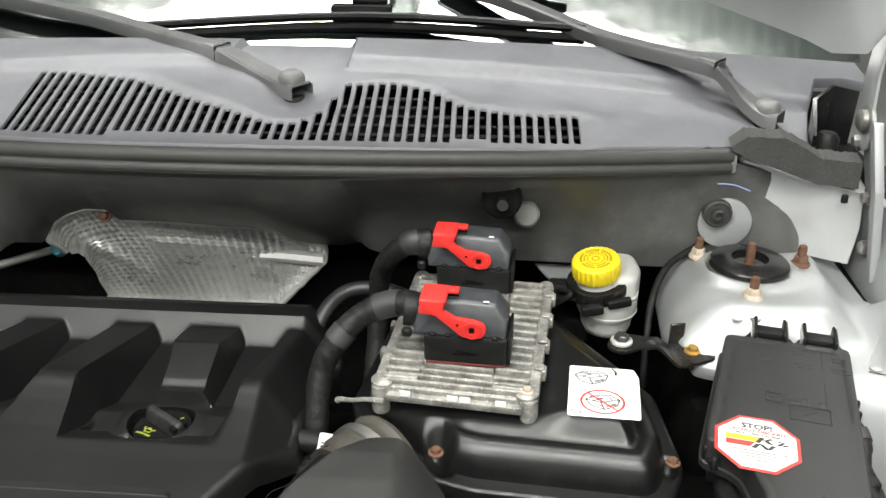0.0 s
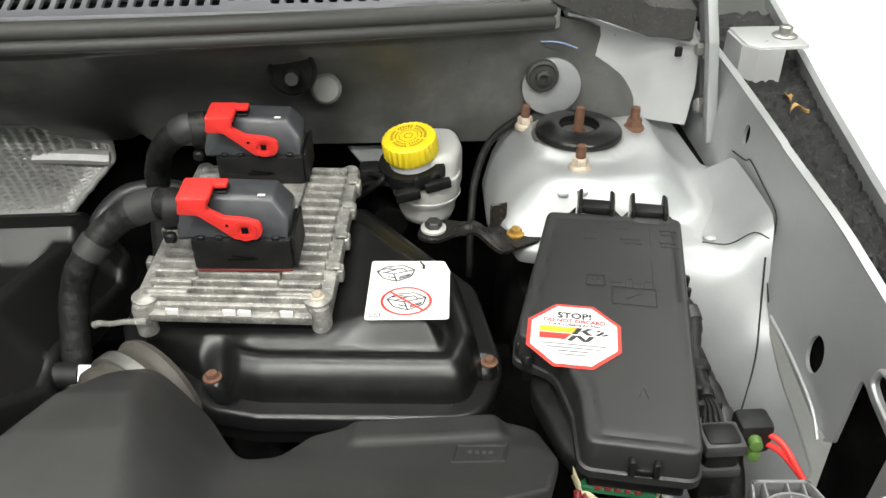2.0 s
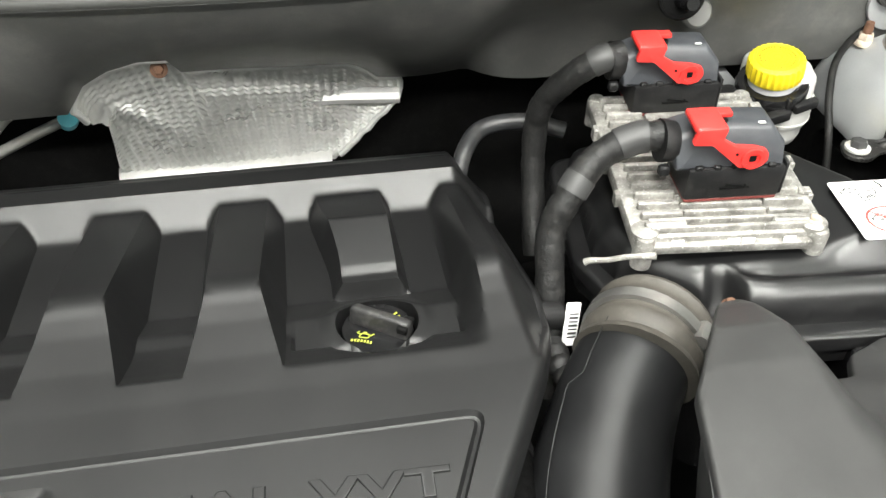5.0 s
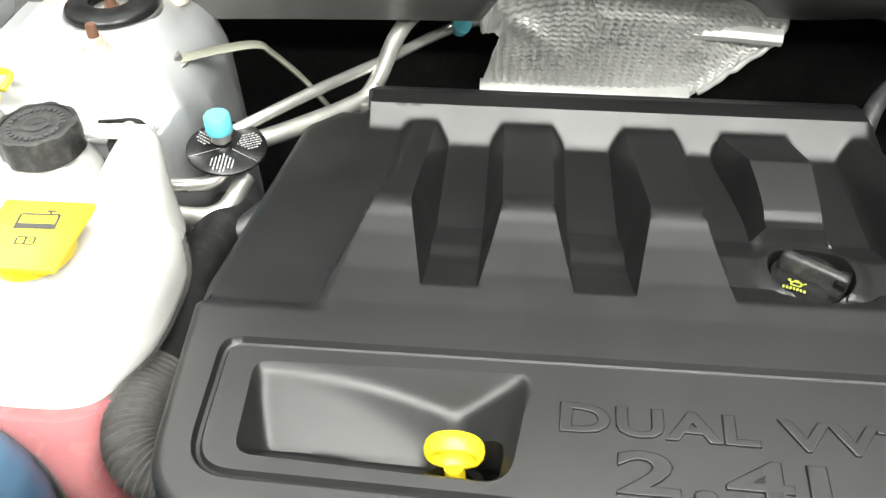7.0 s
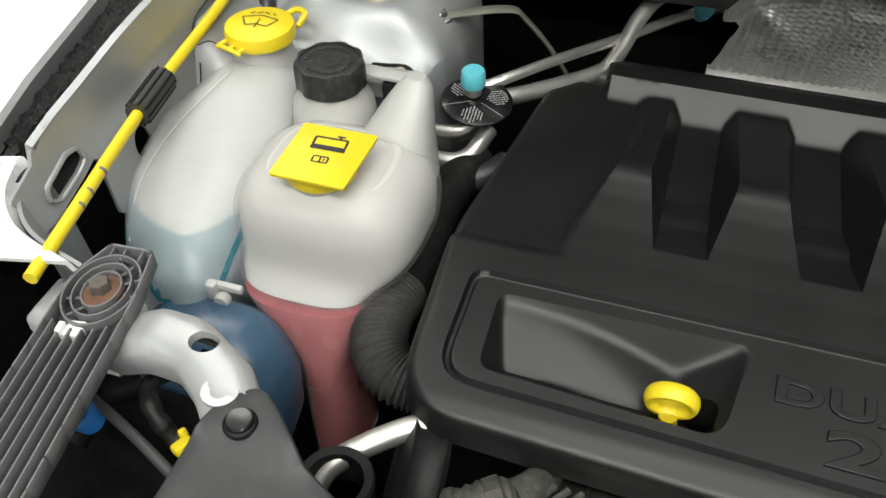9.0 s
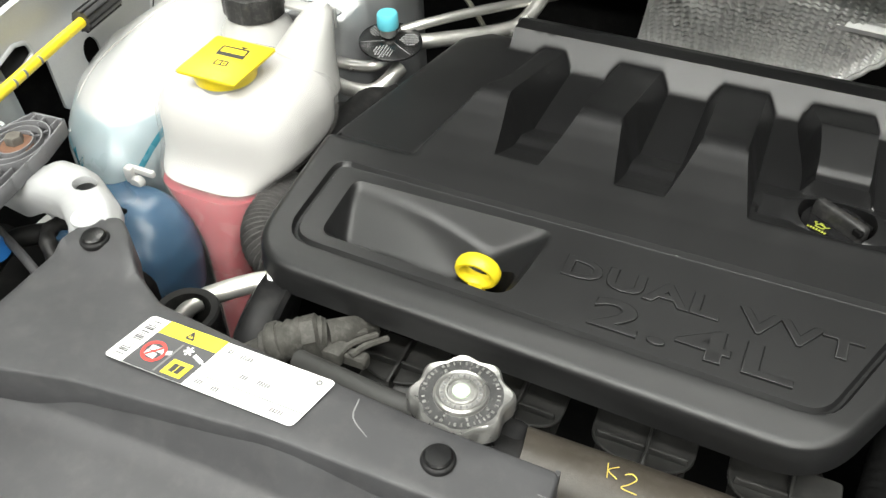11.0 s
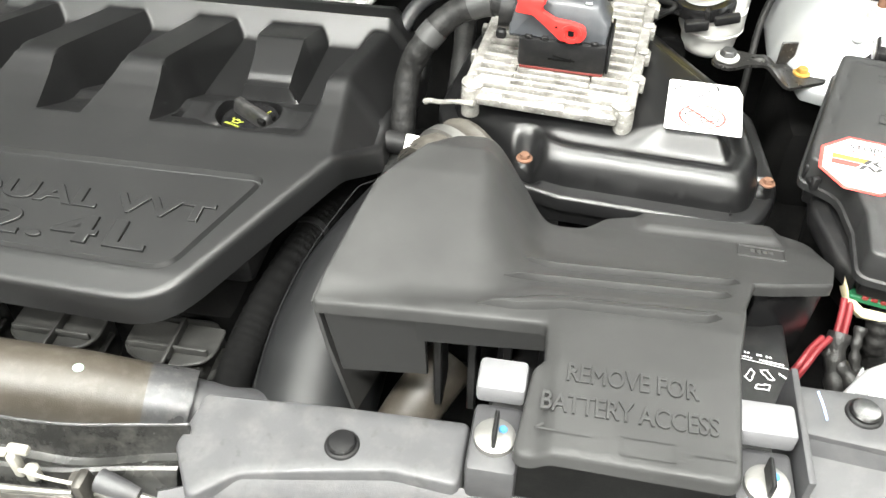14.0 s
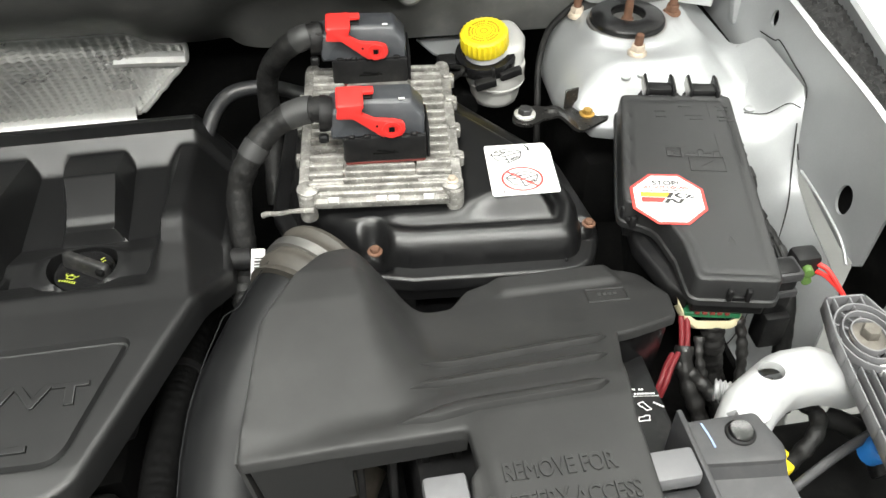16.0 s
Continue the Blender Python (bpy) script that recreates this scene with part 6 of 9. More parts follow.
LIME_SEAL = mat("green_seal", (0.09, 0.17, 0.04), 0.5, var=0.15, bump=0.1)
for k in range(2):
    part("seal", lathe([(0.0045, 0), (0.0045, 0.007), (0.002, 0.0075)], (0.641, 0.5515, 0.950 + 0.0095 * k), 16, pose(0, 0, 0, 90, 0, -10)), LIME_SEAL, gp, "green cable seal")
    part("red_wire", tube([(0.650, 0.556, 0.952 + 0.009 * k), (0.658, 0.545, 0.953 + 0.007 * k), (0.668, 0.527, 0.945), (0.682, 0.50, 0.925)], 0.0022, 8), RED, gp, "red wire")

# brake fluid reservoir
br = thing("brake_fluid_reservoir", (0.43, 0.915, 0.92), "milky white brake fluid reservoir with a yellow cap", "fluid reservoir")
part("tank", slab(rounded([(0.408, 0.890, 0.02), (0.466, 0.892, 0.018), (0.476, 0.925, 0.02), (0.472, 0.962, 0.018), (0.415, 0.965, 0.02)], 7), 0.952, 1.003, 0.010, 4), TANK_WHITE, br, "milky white plastic tank")
part("lower_tank", lathe([(0.004, 0.924), (0.018, 0.925), (0.0255, 0.930), (0.0285, 0.938), (0.0290, 0.948), (0.0315, 0.951), (0.0335, 0.955), (0.0335, 0.978)], (0.439, 0.912, 0), 36), TANK_WHITE, br, "rounded lower chamber of the tank")
part("mould_seam", lathe([(0.0335, 0.9555), (0.0343, 0.9565), (0.0335, 0.9575)], (0.439, 0.912, 0), 36), TANK_WHITE, br)
CM = pose(0.4215, 0.9035, 1.020, 9, -8, 0)
part("neck", lathe([(0.0235, -0.05), (0.0235, -0.022), (0.0225, -0.020), (0.0225, -0.008)], (0, 0, 0), 32, CM), TANK_WHITE, br)
part("collar", lathe([(0.0300, -0.044), (0.0345, -0.041), (0.0350, -0.030), (0.0335, -0.0265), (0.0270, -0.0255), (0.0245, -0.028)], (0, 0, 0), 36, CM), GLOSS_BLACK, br, "black clamp collar")
part("collar_clip", join(box(-0.013, -0.036, -0.041, 0.024, 0.010, 0.011, 0.002, 2, CM @ pose(0, 0, 0, 0, 0, 6)), box(0.015, -0.035, -0.039, 0.026, 0.008, 0.010, 0.002, 2, CM @ pose(0, 0, 0, 0, 0, 10)), box(0.001, -0.034, -0.033, 0.004, 0.006, 0.018, 0.001, 1, CM)), MATT_BLACK, br)
part("collar_arm", tube([tuple(CM @ Vector(p)) for p in ((-0.026, -0.022, -0.036), (-0.040, -0.012, -0.040), (-0.055, -0.004, -0.048), (-0.062, 0.004, -0.060))], 0.0045, 8, 6, flat=0.6), MATT_BLACK, br, "black clamp arm")
cap = part("cap", lathe([(0.0250, -0.020), (0.0265, -0.018), (0.0265, -0.004), (0.0258, -0.001), (0.0225, 0.0006), (0.0218, -0.0004), (0.0200, -0.0004), (0.0195, 0.0006), (0.003, 0.0008)], (0, 0, 0), 108, CM, wave=lambda a, r, z: 1 + (0.026 * math.sin(a * 27) if r > 0.0250 else 0)), YELLOW, br, "yellow ribbed screw cap")
CAP_PRINT = mat("ochre_print", (0.30, 0.17, 0.01), 0.5, var=0.05, bump=0.0)
part("cap_ring", ring_flat(0.0034, 0.0044, CM @ pose(0, 0, 0.0012), 30), CAP_PRINT, cap)
part("cap_octagon", join(*[line_flat((0.0098 * math.cos(a), 0.0098 * math.sin(a)), (0.0098 * math.cos(a + math.pi / 4), 0.0098 * math.sin(a + math.pi / 4)), 0.0007, CM @ pose(0, 0, 0.0012)) for a in np.arange(8) * math.pi / 4 + 0.39]), CAP_PRINT, cap, "printed octagon")
part("cap_text_bars", join(*[box(0, 0, 0, 0.0017, 0.0024, 0.0002, 0, 1, CM @ pose(0.0165 * math.cos(a), 0.0165 * math.sin(a), 0.0009, 0, 0, math.degrees(a) + 90)) for k, a in enumerate(np.arange(0, 2 * math.pi, 0.165)) if k % 7]), CAP_PRINT, cap, "ring of small printed bars")
part("cap_text_bars", join(*[box(0, 0, 0, 0.0014, 0.0018, 0.0002, 0, 1, CM @ pose(0.0128 * math.cos(a), 0.0128 * math.sin(a), 0.0009, 0, 0, math.degrees(a) + 90)) for k, a in enumerate(np.arange(0, 2 * math.pi, 0.19)) if k % 6]), CAP_PRINT, cap, "ring of small printed bars")
mc = thing("master_cylinder", (0.385, 0.94, 0.95), "dark brake master cylinder beside the reservoir", "brake cylinder")
part("barrel", lathe([(0.018, 0), (0.018, 0.06), (0.014, 0.07)], (0.40, 0.90, 0.925), 24, pose(0, 0, 0, -90)), DEEP_BLACK, mc)
part("sensor_plug", box(0.383, 0.915, 0.975, 0.022, 0.022, 0.02, 0.004, 2, None), MATT_BLACK, mc)
part("bracket_plate", slab([(0.358, 0.985), (0.372, 0.950), (0.392, 0.925), (0.412, 0.940), (0.414, 0.985)], 0.969, 0.972, 0.0008, 1), SILVER, mc, "pale steel flange plate")
part("sensor_wire", tube([(0.383, 0.905, 0.98), (0.395, 0.885, 0.985), (0.375, 0.89, 0.965), (0.36, 0.91, 0.94)], 0.003, 8), RUBBER, mc)
hv = thing("tower_cable", (0.5, 0.9, 0.93), "thin black cable running down beside the strut tower", "cable")
part("cable", tube([(0.575, 0.962, 1.045), (0.562, 0.955, 1.03), (0.54, 0.955, 1.015), (0.505, 0.93, 1.0), (0.487, 0.90, 0.975), (0.48, 0.87, 0.94), (0.478, 0.85, 0.89)], 0.0038, 10), RUBBER, hv)

# fittings on the bulkhead pad
gr = thing("bulkhead_grommet", (0.571, 0.955, 1.04), "round opening in the pad with a black cable grommet", "grommet")
part("pale_disc", lathe([(0.0295, 0), (0.0295, 0.004), (0.027, 0.005), (0.002, 0.005)], (0.567, 0.955, 1.047), 36, pose(0, 0, 0, 90)), SILVER, gr, "pale steel seen in the opening")
part("rubber_boot", lathe([(0.0165, 0), (0.016, 0.006), (0.0135, 0.007), (0.0125, 0.005), (0.0075, 0.005), (0.007, 0.011), (0.0045, 0.012), (0.004, 0.008)], (0.556, 0.9495, 1.061), 28, pose(0, 0, 0, 90)), SEAL_GREY, gr)
kb = thing("black_push_knob", (0.316, 0.945, 1.066), "black plastic push fastener on the bulkhead pad", "fastener")
part("dish", lathe([(0.0225, 0), (0.0225, 0.003), (0.0205, 0.004), (0.018, 0.0015), (0.009, 0.001)], (0.316, 0.915, 1.085), 32, pose(0, 0, 0, 78)), DEEP_BLACK, kb)
part("knob", lathe([(0.008, 0), (0.008, 0.012), (0.006, 0.016), (0.006, 0.022)], (0.317, 0.911, 1.081), 20, pose(0, 0, 0, 75)), GLOSS_BLACK, kb)
PLUG_GREY = mat("grey_rubber_plug", (0.13, 0.13, 0.125), 0.6, var=0.15, bump=0.2)
kn = thing("grey_blank_plug", (0.346, 0.955, 1.04), "grey rubber blanking plug on the bulkhead pad", "plug")
part("plug", lathe([(0.0150, 0), (0.0148, 0.004), (0.012, 0.007), (0.002, 0.0075)], (0.344, 0.936, 1.058), 28, pose(0, 0, 0, 75)), PLUG_GREY, kn)

# ---- battery cover and intake ----
bc_loop = rounded([(0.152, 0.405, 0.004), (0.219, 0.400, 0), (0.303, 0.392, 0.008), (0.304, 0.362, 0.004), (0.298, 0.356, 0.006), (0.292, 0.300, 0.006), (0.403, 0.297, 0.006), (0.409, 0.380, 0.01), (0.420, 0.435, 0.01), (0.434, 0.478, 0.004), (0.452, 0.482, 0.005), (0.490, 0.496, 0.008), (0.503, 0.535, 0.02), (0.498, 0.585, 0.025), (0.470, 0.602, 0.02), (0.365, 0.601, 0.015), (0.342, 0.590, 0.015), (0.322, 0.559, 0.012), (0.300, 0.557, 0.015), (0.272, 0.594, 0.012), (0.225, 0.590, 0.02), (0.172, 0.505, 0.02)], 5)


def bc_z(x, y):
    z = np.interp(y, [0.29, 0.36, 0.40, 0.42, 0.465, 0.50, 0.54, 0.57, 0.61], [1.034, 1.034, 1.031, 1.026, 1.004, 0.986, 0.966, 0.951, 0.935])
    hump_top = np.interp(y, [0.39, 0.42, 0.47, 0.52, 0.55, 0.58, 0.60], [1.004, 1.012, 1.022, 1.030, 1.030, 1.018, 1.005])
    m = ease(0.300, 0.246, x + 0.06 * (y - 0.47))
    z = z + (hump_top - z) * m
    # the front edge runs straight from the hump to the notch
    edge_line = 1.006 + 0.15 * (x - 0.155)
    z = z + (edge_line - z) * ease(0.425, 0.402, y) * ease(0.312, 0.300, x)
    # a flat step over the inlet neck
    return z + 0.006 * ease(0.568, 0.578, y) * ease(0.362, 0.374, x) * ease(0.480, 0.470, x)


bc = thing("battery_cover", (0.31, 0.42, 0.92), "black moulded battery access cover with raised lettering", "battery cover")
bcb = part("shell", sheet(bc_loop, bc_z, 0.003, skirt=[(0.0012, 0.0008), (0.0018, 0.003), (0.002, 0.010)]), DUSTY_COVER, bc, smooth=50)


def bc_h(x, y):
    return float(bc_z(np.array([x]), np.array([y]))[0])


part("lettering", letters("REMOVE FOR", 0.0172, pose(0.314, 0.3455, 1.0345, 0, 0, -1.5), 0.0007, squash=0.69, bevel=0.0003), DUSTY_COVER, bcb, "raised black lettering")
part("lettering", letters("BATTERY ACCESS", 0.0172, pose(0.3015, 0.3245, 1.0345, 0, 0, -1.5), 0.0007, squash=0.685, bevel=0.0003), DUSTY_COVER, bcb, "raised black lettering")
part("moulded_mark", join(*[line_flat(p, q, 0.0012, pose(0, 0, 1.0349)) for p, q in (((0.300, 0.312), (0.330, 0.311)), ((0.300, 0.312), (0.305, 0.315)), ((0.345, 0.314), (0.372, 0.314)), ((0.372, 0.314), (0.372, 0.303)), ((0.372, 0.303), (0.345, 0.303)), ((0.345, 0.303), (0.345, 0.314)), ((0.382, 0.309), (0.402, 0.309)), ((0.402, 0.309), (0.397, 0.313)))]), DUSTY_COVER, bcb)
# front faces in a darker black than the shell: shade put into colour
part("front_wall", slab([(0.156, -1.004), (0.224, -1.012), (0.226, -0.945), (0.166, -0.938)], 0, 0.004, 0.0008, 1, pose(0, 0.405, 0, -90, 0, 0)), COVER_BLACK, bc, "front wall coloured darker than the top for its shade")
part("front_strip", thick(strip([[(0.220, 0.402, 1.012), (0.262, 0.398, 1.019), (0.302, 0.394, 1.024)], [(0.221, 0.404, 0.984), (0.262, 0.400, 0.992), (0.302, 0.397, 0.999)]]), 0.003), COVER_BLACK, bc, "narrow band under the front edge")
wall_rows = [[], [], []]
for y in np.linspace(0.408, 0.578, 40):
    x = float(np.interp(y, [0.412, 0.455, 0.490, 0.515, 0.575], [0.152, 0.1625, 0.1715, 0.184, 0.227]))
    for row_, dx, z in zip(wall_rows, (0.0, 0.006, 0.020), (bc_h(x + 0.006, y) - 0.006, bc_h(x + 0.006, y) - 0.05, 0.885)):
        row_.append((x + dx, y, z))
part("side_wall", thick(strip(wall_rows), 0.003), DUSTY_COVER, bc)
for k in range(4):
    part("inner_rib", box(0.230 + 0.024 * k, 0.436, 0.940, 0.006, 0.030, 0.10, 0.001, 1), MATT_BLACK, bc)
part("inner_back", box(0.255, 0.47, 0.935, 0.11, 0.004, 0.10, 0.001, 1), DEEP_BLACK, bc)
for xa, ya, xb, yb in ((0.281, 0.463, 0.425, 0.474), (0.270, 0.438, 0.415, 0.447), (0.257, 0.407, 0.403, 0.412)):
    rr_ = []
    for u in np.linspace(0, 1, 30):
        x, y = xa + (xb - xa) * u, ya + (yb - ya) * u
        w = 0.0056 * min(1, 6 * u + 0.05, 16 * (1 - u) + 0.05)
        rr_.append([(x, y + s * w, bc_h(x, y + s * w) + dz * min(1, w / 0.003)) for s, dz in ((-1.25, -0.001), (-1.05, 0.0030), (-0.85, 0.0050), (-0.40, 0.0054), (0.5, 0.0026), (1.3, -0.0008))])
    part("stiffening_ridge", strip(rr_), DUSTY_COVER, bcb)
scoop_rows = []
for k in range(8):
    v = k / 7
    scoop_rows.append([(0.444 - 0.004 * v, 0.520, 0.997 - 0.08 * v), (0.4365 + 0.004 * math.sin(3 * v), 0.470, 0.999 - 0.085 * v), (0.440, 0.4665 + 0.002 * v, 0.999 - 0.085 * v), (0.452, 0.4675 + 0.003 * v, 0.999 - 0.082 * v), (0.470, 0.4735 + 0.004 * v, 0.998 - 0.076 * v), (0.486, 0.4805 + 0.005 * v, 0.997 - 0.07 * v), (0.4895, 0.4865 + 0.005 * v, 0.997 - 0.07 * v), (0.489, 0.52, 0.997 - 0.07 * v)])
part("duct_mouth", thick(strip([[(x + 0.001, y + 0.017, bc_h(x, y + 0.017) + z - 1.006) for x, y, z in row] for row in scoop_rows]), 0.003), GLOSS_BLACK, bc, "shiny black duct mouth under the lip")
badge = [(0.436, 0.538), (0.469, 0.535), (0.475, 0.560), (0.441, 0.564)]
rim_ = []
for (xa, ya), (xb, yb) in zip(badge, badge[1:] + badge[:1]):
    rim_.append(tube([(x, y, bc_h(x, y) + 0.0003) for x, y in [(xa + (xb - xa) * k / 8, ya + (yb - ya) * k / 8) for k in range(9)]], 0.0009, 6, 1))
part("part_number_badge", join(*rim_, *[box(0.449 + 0.0045 * k, 0.551 - 0.0005 * k, bc_h(0.455, 0.551) + 0.0006, 0.0028, 0.003, 0.0012, 0, 1) for k in range(4)]), DUSTY_COVER, bcb)

CUFF = mat("dusty_tan_rubber", (0.055, 0.05, 0.042), 0.6, var=0.25, scale=40, bump=0.3, dust=0.35, dust_col=(0.14, 0.13, 0.11))
TUBE_BLACK = mat("smooth_black_rubber", (0.010, 0.0103, 0.0108), 0.40, var=0.25, scale=18, fine=1100, bump=0.08, spread=0.08, dust=0.06, dust_col=(0.05, 0.05, 0.048), spec=0.3)
intake_line = [(0.225, 0.668, 0.925), (0.194, 0.632, 0.918), (0.164, 0.59, 0.898), (0.137, 0.53, 0.873), (0.126, 0.46, 0.853), (0.125, 0.40, 0.82), (0.128, 0.35, 0.76)]
tb = thing("intake_tube", (0.15, 0.5, 0.80), "thick grey-black rubber intake tube with a hose clamp", "intake tube")
part("tube", tube(intake_line, [0.043, 0.043, 0.046, 0.051, 0.052, 0.052, 0.052], 48, 14), TUBE_BLACK, tb)
part("mould_seam", tube([(x - 0.030 - 0.008 * (y < 0.6), y, z + 0.038 + 0.002 * (y < 0.6)) for x, y, z in spline(intake_line, 6)[4:-8]], 0.0004, 6, 2), TUBE_BLACK, tb, "thin raised mould seam")
part("cuff", tube([(0.222, 0.664, 0.925), (0.205, 0.643, 0.924), (0.192, 0.625, 0.920)], 0.047, 28, 6, wave=lambda s: 0.0018 * math.sin(s * 420)), CUFF, tb, "dusty tan rubber cuff")
part("clamp_band", tube([(0.210, 0.650, 0.9245), (0.204, 0.6425, 0.924)], 0.0495, 32, 2), STEEL, tb, "steel clamp band")
part("clamp_screw", tube([(0.232, 0.612, 0.952), (0.243, 0.627, 0.952)], 0.006, 8, 2), STEEL, tb)
CONDUIT = mat("woven_black_sleeve", (0.0045, 0.0045, 0.0045), 0.6, var=0.4, scale=300, fine=1500, bump=1.0, spec=0.04)
cv = thing("ribbed_conduit", (0.1, 0.48, 0.88), "black woven conduit beside the engine cover", "conduit")
part("sleeve", tube([(0.118, 0.72, 0.885), (0.108, 0.68, 0.889), (0.094, 0.61, 0.893), (0.083, 0.55, 0.895), (0.073, 0.48, 0.890), (0.068, 0.42, 0.872), (0.066, 0.35, 0.82)], 0.0150, 24, 30, wave=lambda s: 0.0004 * math.sin(s * 2100)), CONDUIT, cv)
part("tie_band", tube([(0.0895, 0.585, 0.8945), (0.0882, 0.578, 0.8948)], 0.0162, 24, 2), MATT_BLACK, cv, "black tie band")
lp = thing("coolant_pipe", (0.13, 0.66, 0.93), "black plastic coolant pipe stub by the engine cover", "pipe")
part("pipe", tube([(0.10, 0.68, 0.93), (0.125, 0.682, 0.93), (0.15, 0.685, 0.925)], 0.011, 14), MATT_BLACK, lp)
part("loom", tube([(0.15, 0.70, 0.89), (0.142, 0.66, 0.905), (0.148, 0.62, 0.90), (0.135, 0.57, 0.895)], 0.011, 10, 12, wave=lambda s: 0.0015 * math.sin(s * 600)), CLOTH_TAPE, lp)

BATTERY_RED = mat("red_cable", (0.16, 0.012, 0.016), 0.5, var=0.15, bump=0.15)
# battery under its cover
bt = thing("battery", (0.38, 0.43, 0.80), "black car battery with a white recycling label", "battery")
part("case", box(0.37, 0.45, 0.868, 0.20, 0.17, 0.16, 0.006, 2), MATT_BLACK, bt)
RP = pose(0.447, 0.437, 0.949, 0, 0, -8)
arrows_ = []
for a in (0.2, 2.3, 4.4):
    arrows_ += [line_flat((0.0095 * math.cos(a), 0.0095 * math.sin(a)), (0.0095 * math.cos(a + 0.9), 0.0095 * math.sin(a + 0.9)), 0.0008, RP), line_flat((0.0055 * math.cos(a), 0.0055 * math.sin(a)), (0.0055 * math.cos(a + 0.9), 0.0055 * math.sin(a + 0.9)), 0.0008, RP), line_flat((0.0055 * math.cos(a), 0.0055 * math.sin(a)), (0.0095 * math.cos(a), 0.0095 * math.sin(a)), 0.0008, RP), line_flat((0.0105 * math.cos(a + 0.9), 0.0105 * math.sin(a + 0.9)), (0.0075 * math.cos(a + 1.4), 0.0075 * math.sin(a + 1.4)), 0.0008, RP), line_flat((0.0045 * math.cos(a + 0.9), 0.0045 * math.sin(a + 0.9)), (0.0075 * math.cos(a + 1.4), 0.0075 * math.sin(a + 1.4)), 0.0008, RP)]
part("recycling_print", join(*arrows_), LABEL_WHITE, bt, "white recycling arrows")
random.seed(31)
part("print_bars", join(*[line_flat((-0.016 + x, 0.021 - 0.0042 * k), (-0.0145 + x, 0.021 - 0.0042 * k), 0.0016, RP) for k in range(2) for x in np.arange(0, 0.022 + 0.008 * k, 0.0021) if random.random() > 0.15], *[line_flat((0.012 + 0.002 * k, 0.0085 - 0.0012 * k), (0.0135 + 0.002 * k, 0.0075 - 0.0012 * k), 0.0014, RP) for k in range(4)], line_flat((-0.016, 0.0145), (0.018, 0.0145), 0.0005, RP)), LABEL_WHITE, bt, "white printed lines")
for q in ([(0.520, 0.529, 0.945), (0.5195, 0.522, 0.937), (0.518, 0.512, 0.925), (0.517, 0.506, 0.918)], [(0.507, 0.505, 0.925), (0.498, 0.495, 0.922), (0.490, 0.484, 0.916), (0.484, 0.478, 0.905)]):
    cb = thing("battery_cable", q[-1], "red battery cable below the fuse box", "cable", "battery cables")
    for o in (-0.0026, 0.0026):
        part("cable", tube([(x + o, y, z) for x, y, z in q], 0.0026, 10), BATTERY_RED, cb)
LOOM_GREY = mat("wrinkled_loom_tape", (0.016, 0.0155, 0.015), 0.42, var=0.4, scale=120, fine=420, bump=1.0, dust=0.2, dust_col=(0.05, 0.045, 0.04))
for pts, r, w in (([(0.518, 0.512, 0.925), (0.516, 0.504, 0.917), (0.518, 0.491, 0.899), (0.526, 0.478, 0.878), (0.533, 0.462, 0.85), (0.54, 0.44, 0.80)], 0.0075, 380), ([(0.512, 0.505, 0.914), (0.519, 0.496, 0.909), (0.531, 0.484, 0.900), (0.541, 0.471, 0.889), (0.55, 0.452, 0.865), (0.555, 0.43, 0.82)], 0.0062, 510), ([(0.548, 0.527, 0.935), (0.550, 0.522, 0.915), (0.557, 0.523, 0.88), (0.566, 0.51, 0.84)], 0.0105, 700), ([(0.568, 0.522, 0.94), (0.572, 0.512, 0.92), (0.572, 0.497, 0.885), (0.568, 0.48, 0.84)], 0.0048, 600), ([(0.532, 0.516, 0.93), (0.530, 0.503, 0.915), (0.538, 0.489, 0.885), (0.552, 0.475, 0.85)], 0.0040, 600)):
    lm_ = thing("fuse_box_loom", pts[-1], "black taped loom hanging below the fuse box", "wiring harness", "fuse box looms")
    part("loom", tube(pts, r, 14, 14, wave=lambda s: 0.0006 * math.sin(s * w) + 0.0005 * math.sin(s * w * 0.37 + 1)), LOOM_GREY, lm_)
bd = thing("battery_tray", (0.52, 0.58, 0.81), "dark plastic tray between battery and inner wing", "battery tray")
part("floor", box(0.50, 0.60, 0.815, 0.17, 0.46, 0.01, 0.003, 1), DEEP_BLACK, bd)
part("edge", box(0.588, 0.60, 0.84, 0.006, 0.46, 0.05, 0.002, 1), DEEP_BLACK, bd)
lo = thing("lower_radiator_hose", (0.2, 0.43, 0.75), "brown sleeved hose below the battery cover", "radiator hose")
part("sleeve", tube([(0.232, 0.47, 0.885), (0.212, 0.438, 0.868), (0.196, 0.415, 0.84), (0.185, 0.40, 0.79)], 0.022, 20, 6), HOSE_BROWN, lo)

# round cap with curved writing below the battery cover
rl_ = thing("round_warning_cap", (0.212, 0.402, 0.80), "black round cap with white and red curved writing", "cap")
part("cap_body", lathe([(0.0255, 0.80), (0.0265, 0.855), (0.0255, 0.8585), (0.010, 0.859)], (0.212, 0.402, 0), 36), MATT_BLACK, rl_)


def arc_text(text, a0, step, r, size, material):
    out = []
    for k, ch in enumerate(text):
        if ch != " ":
            a = radians(a0 - step * k)
            out.append(letters(ch, size, pose(0.212 + r * math.cos(a), 0.402 + r * math.sin(a), 0.8595, 0, 0, math.degrees(a) - 90), 0.0002, "CENTER", 1.0, bold=0.0001))
    part("writing", join(*out), material, rl_)


arc_text("damage the", 152, 9.5, 0.0205, 0.0058, LABEL_WHITE)
arc_text("CAUTION", 48, 10, 0.0205, 0.0052, PRINT_RED)
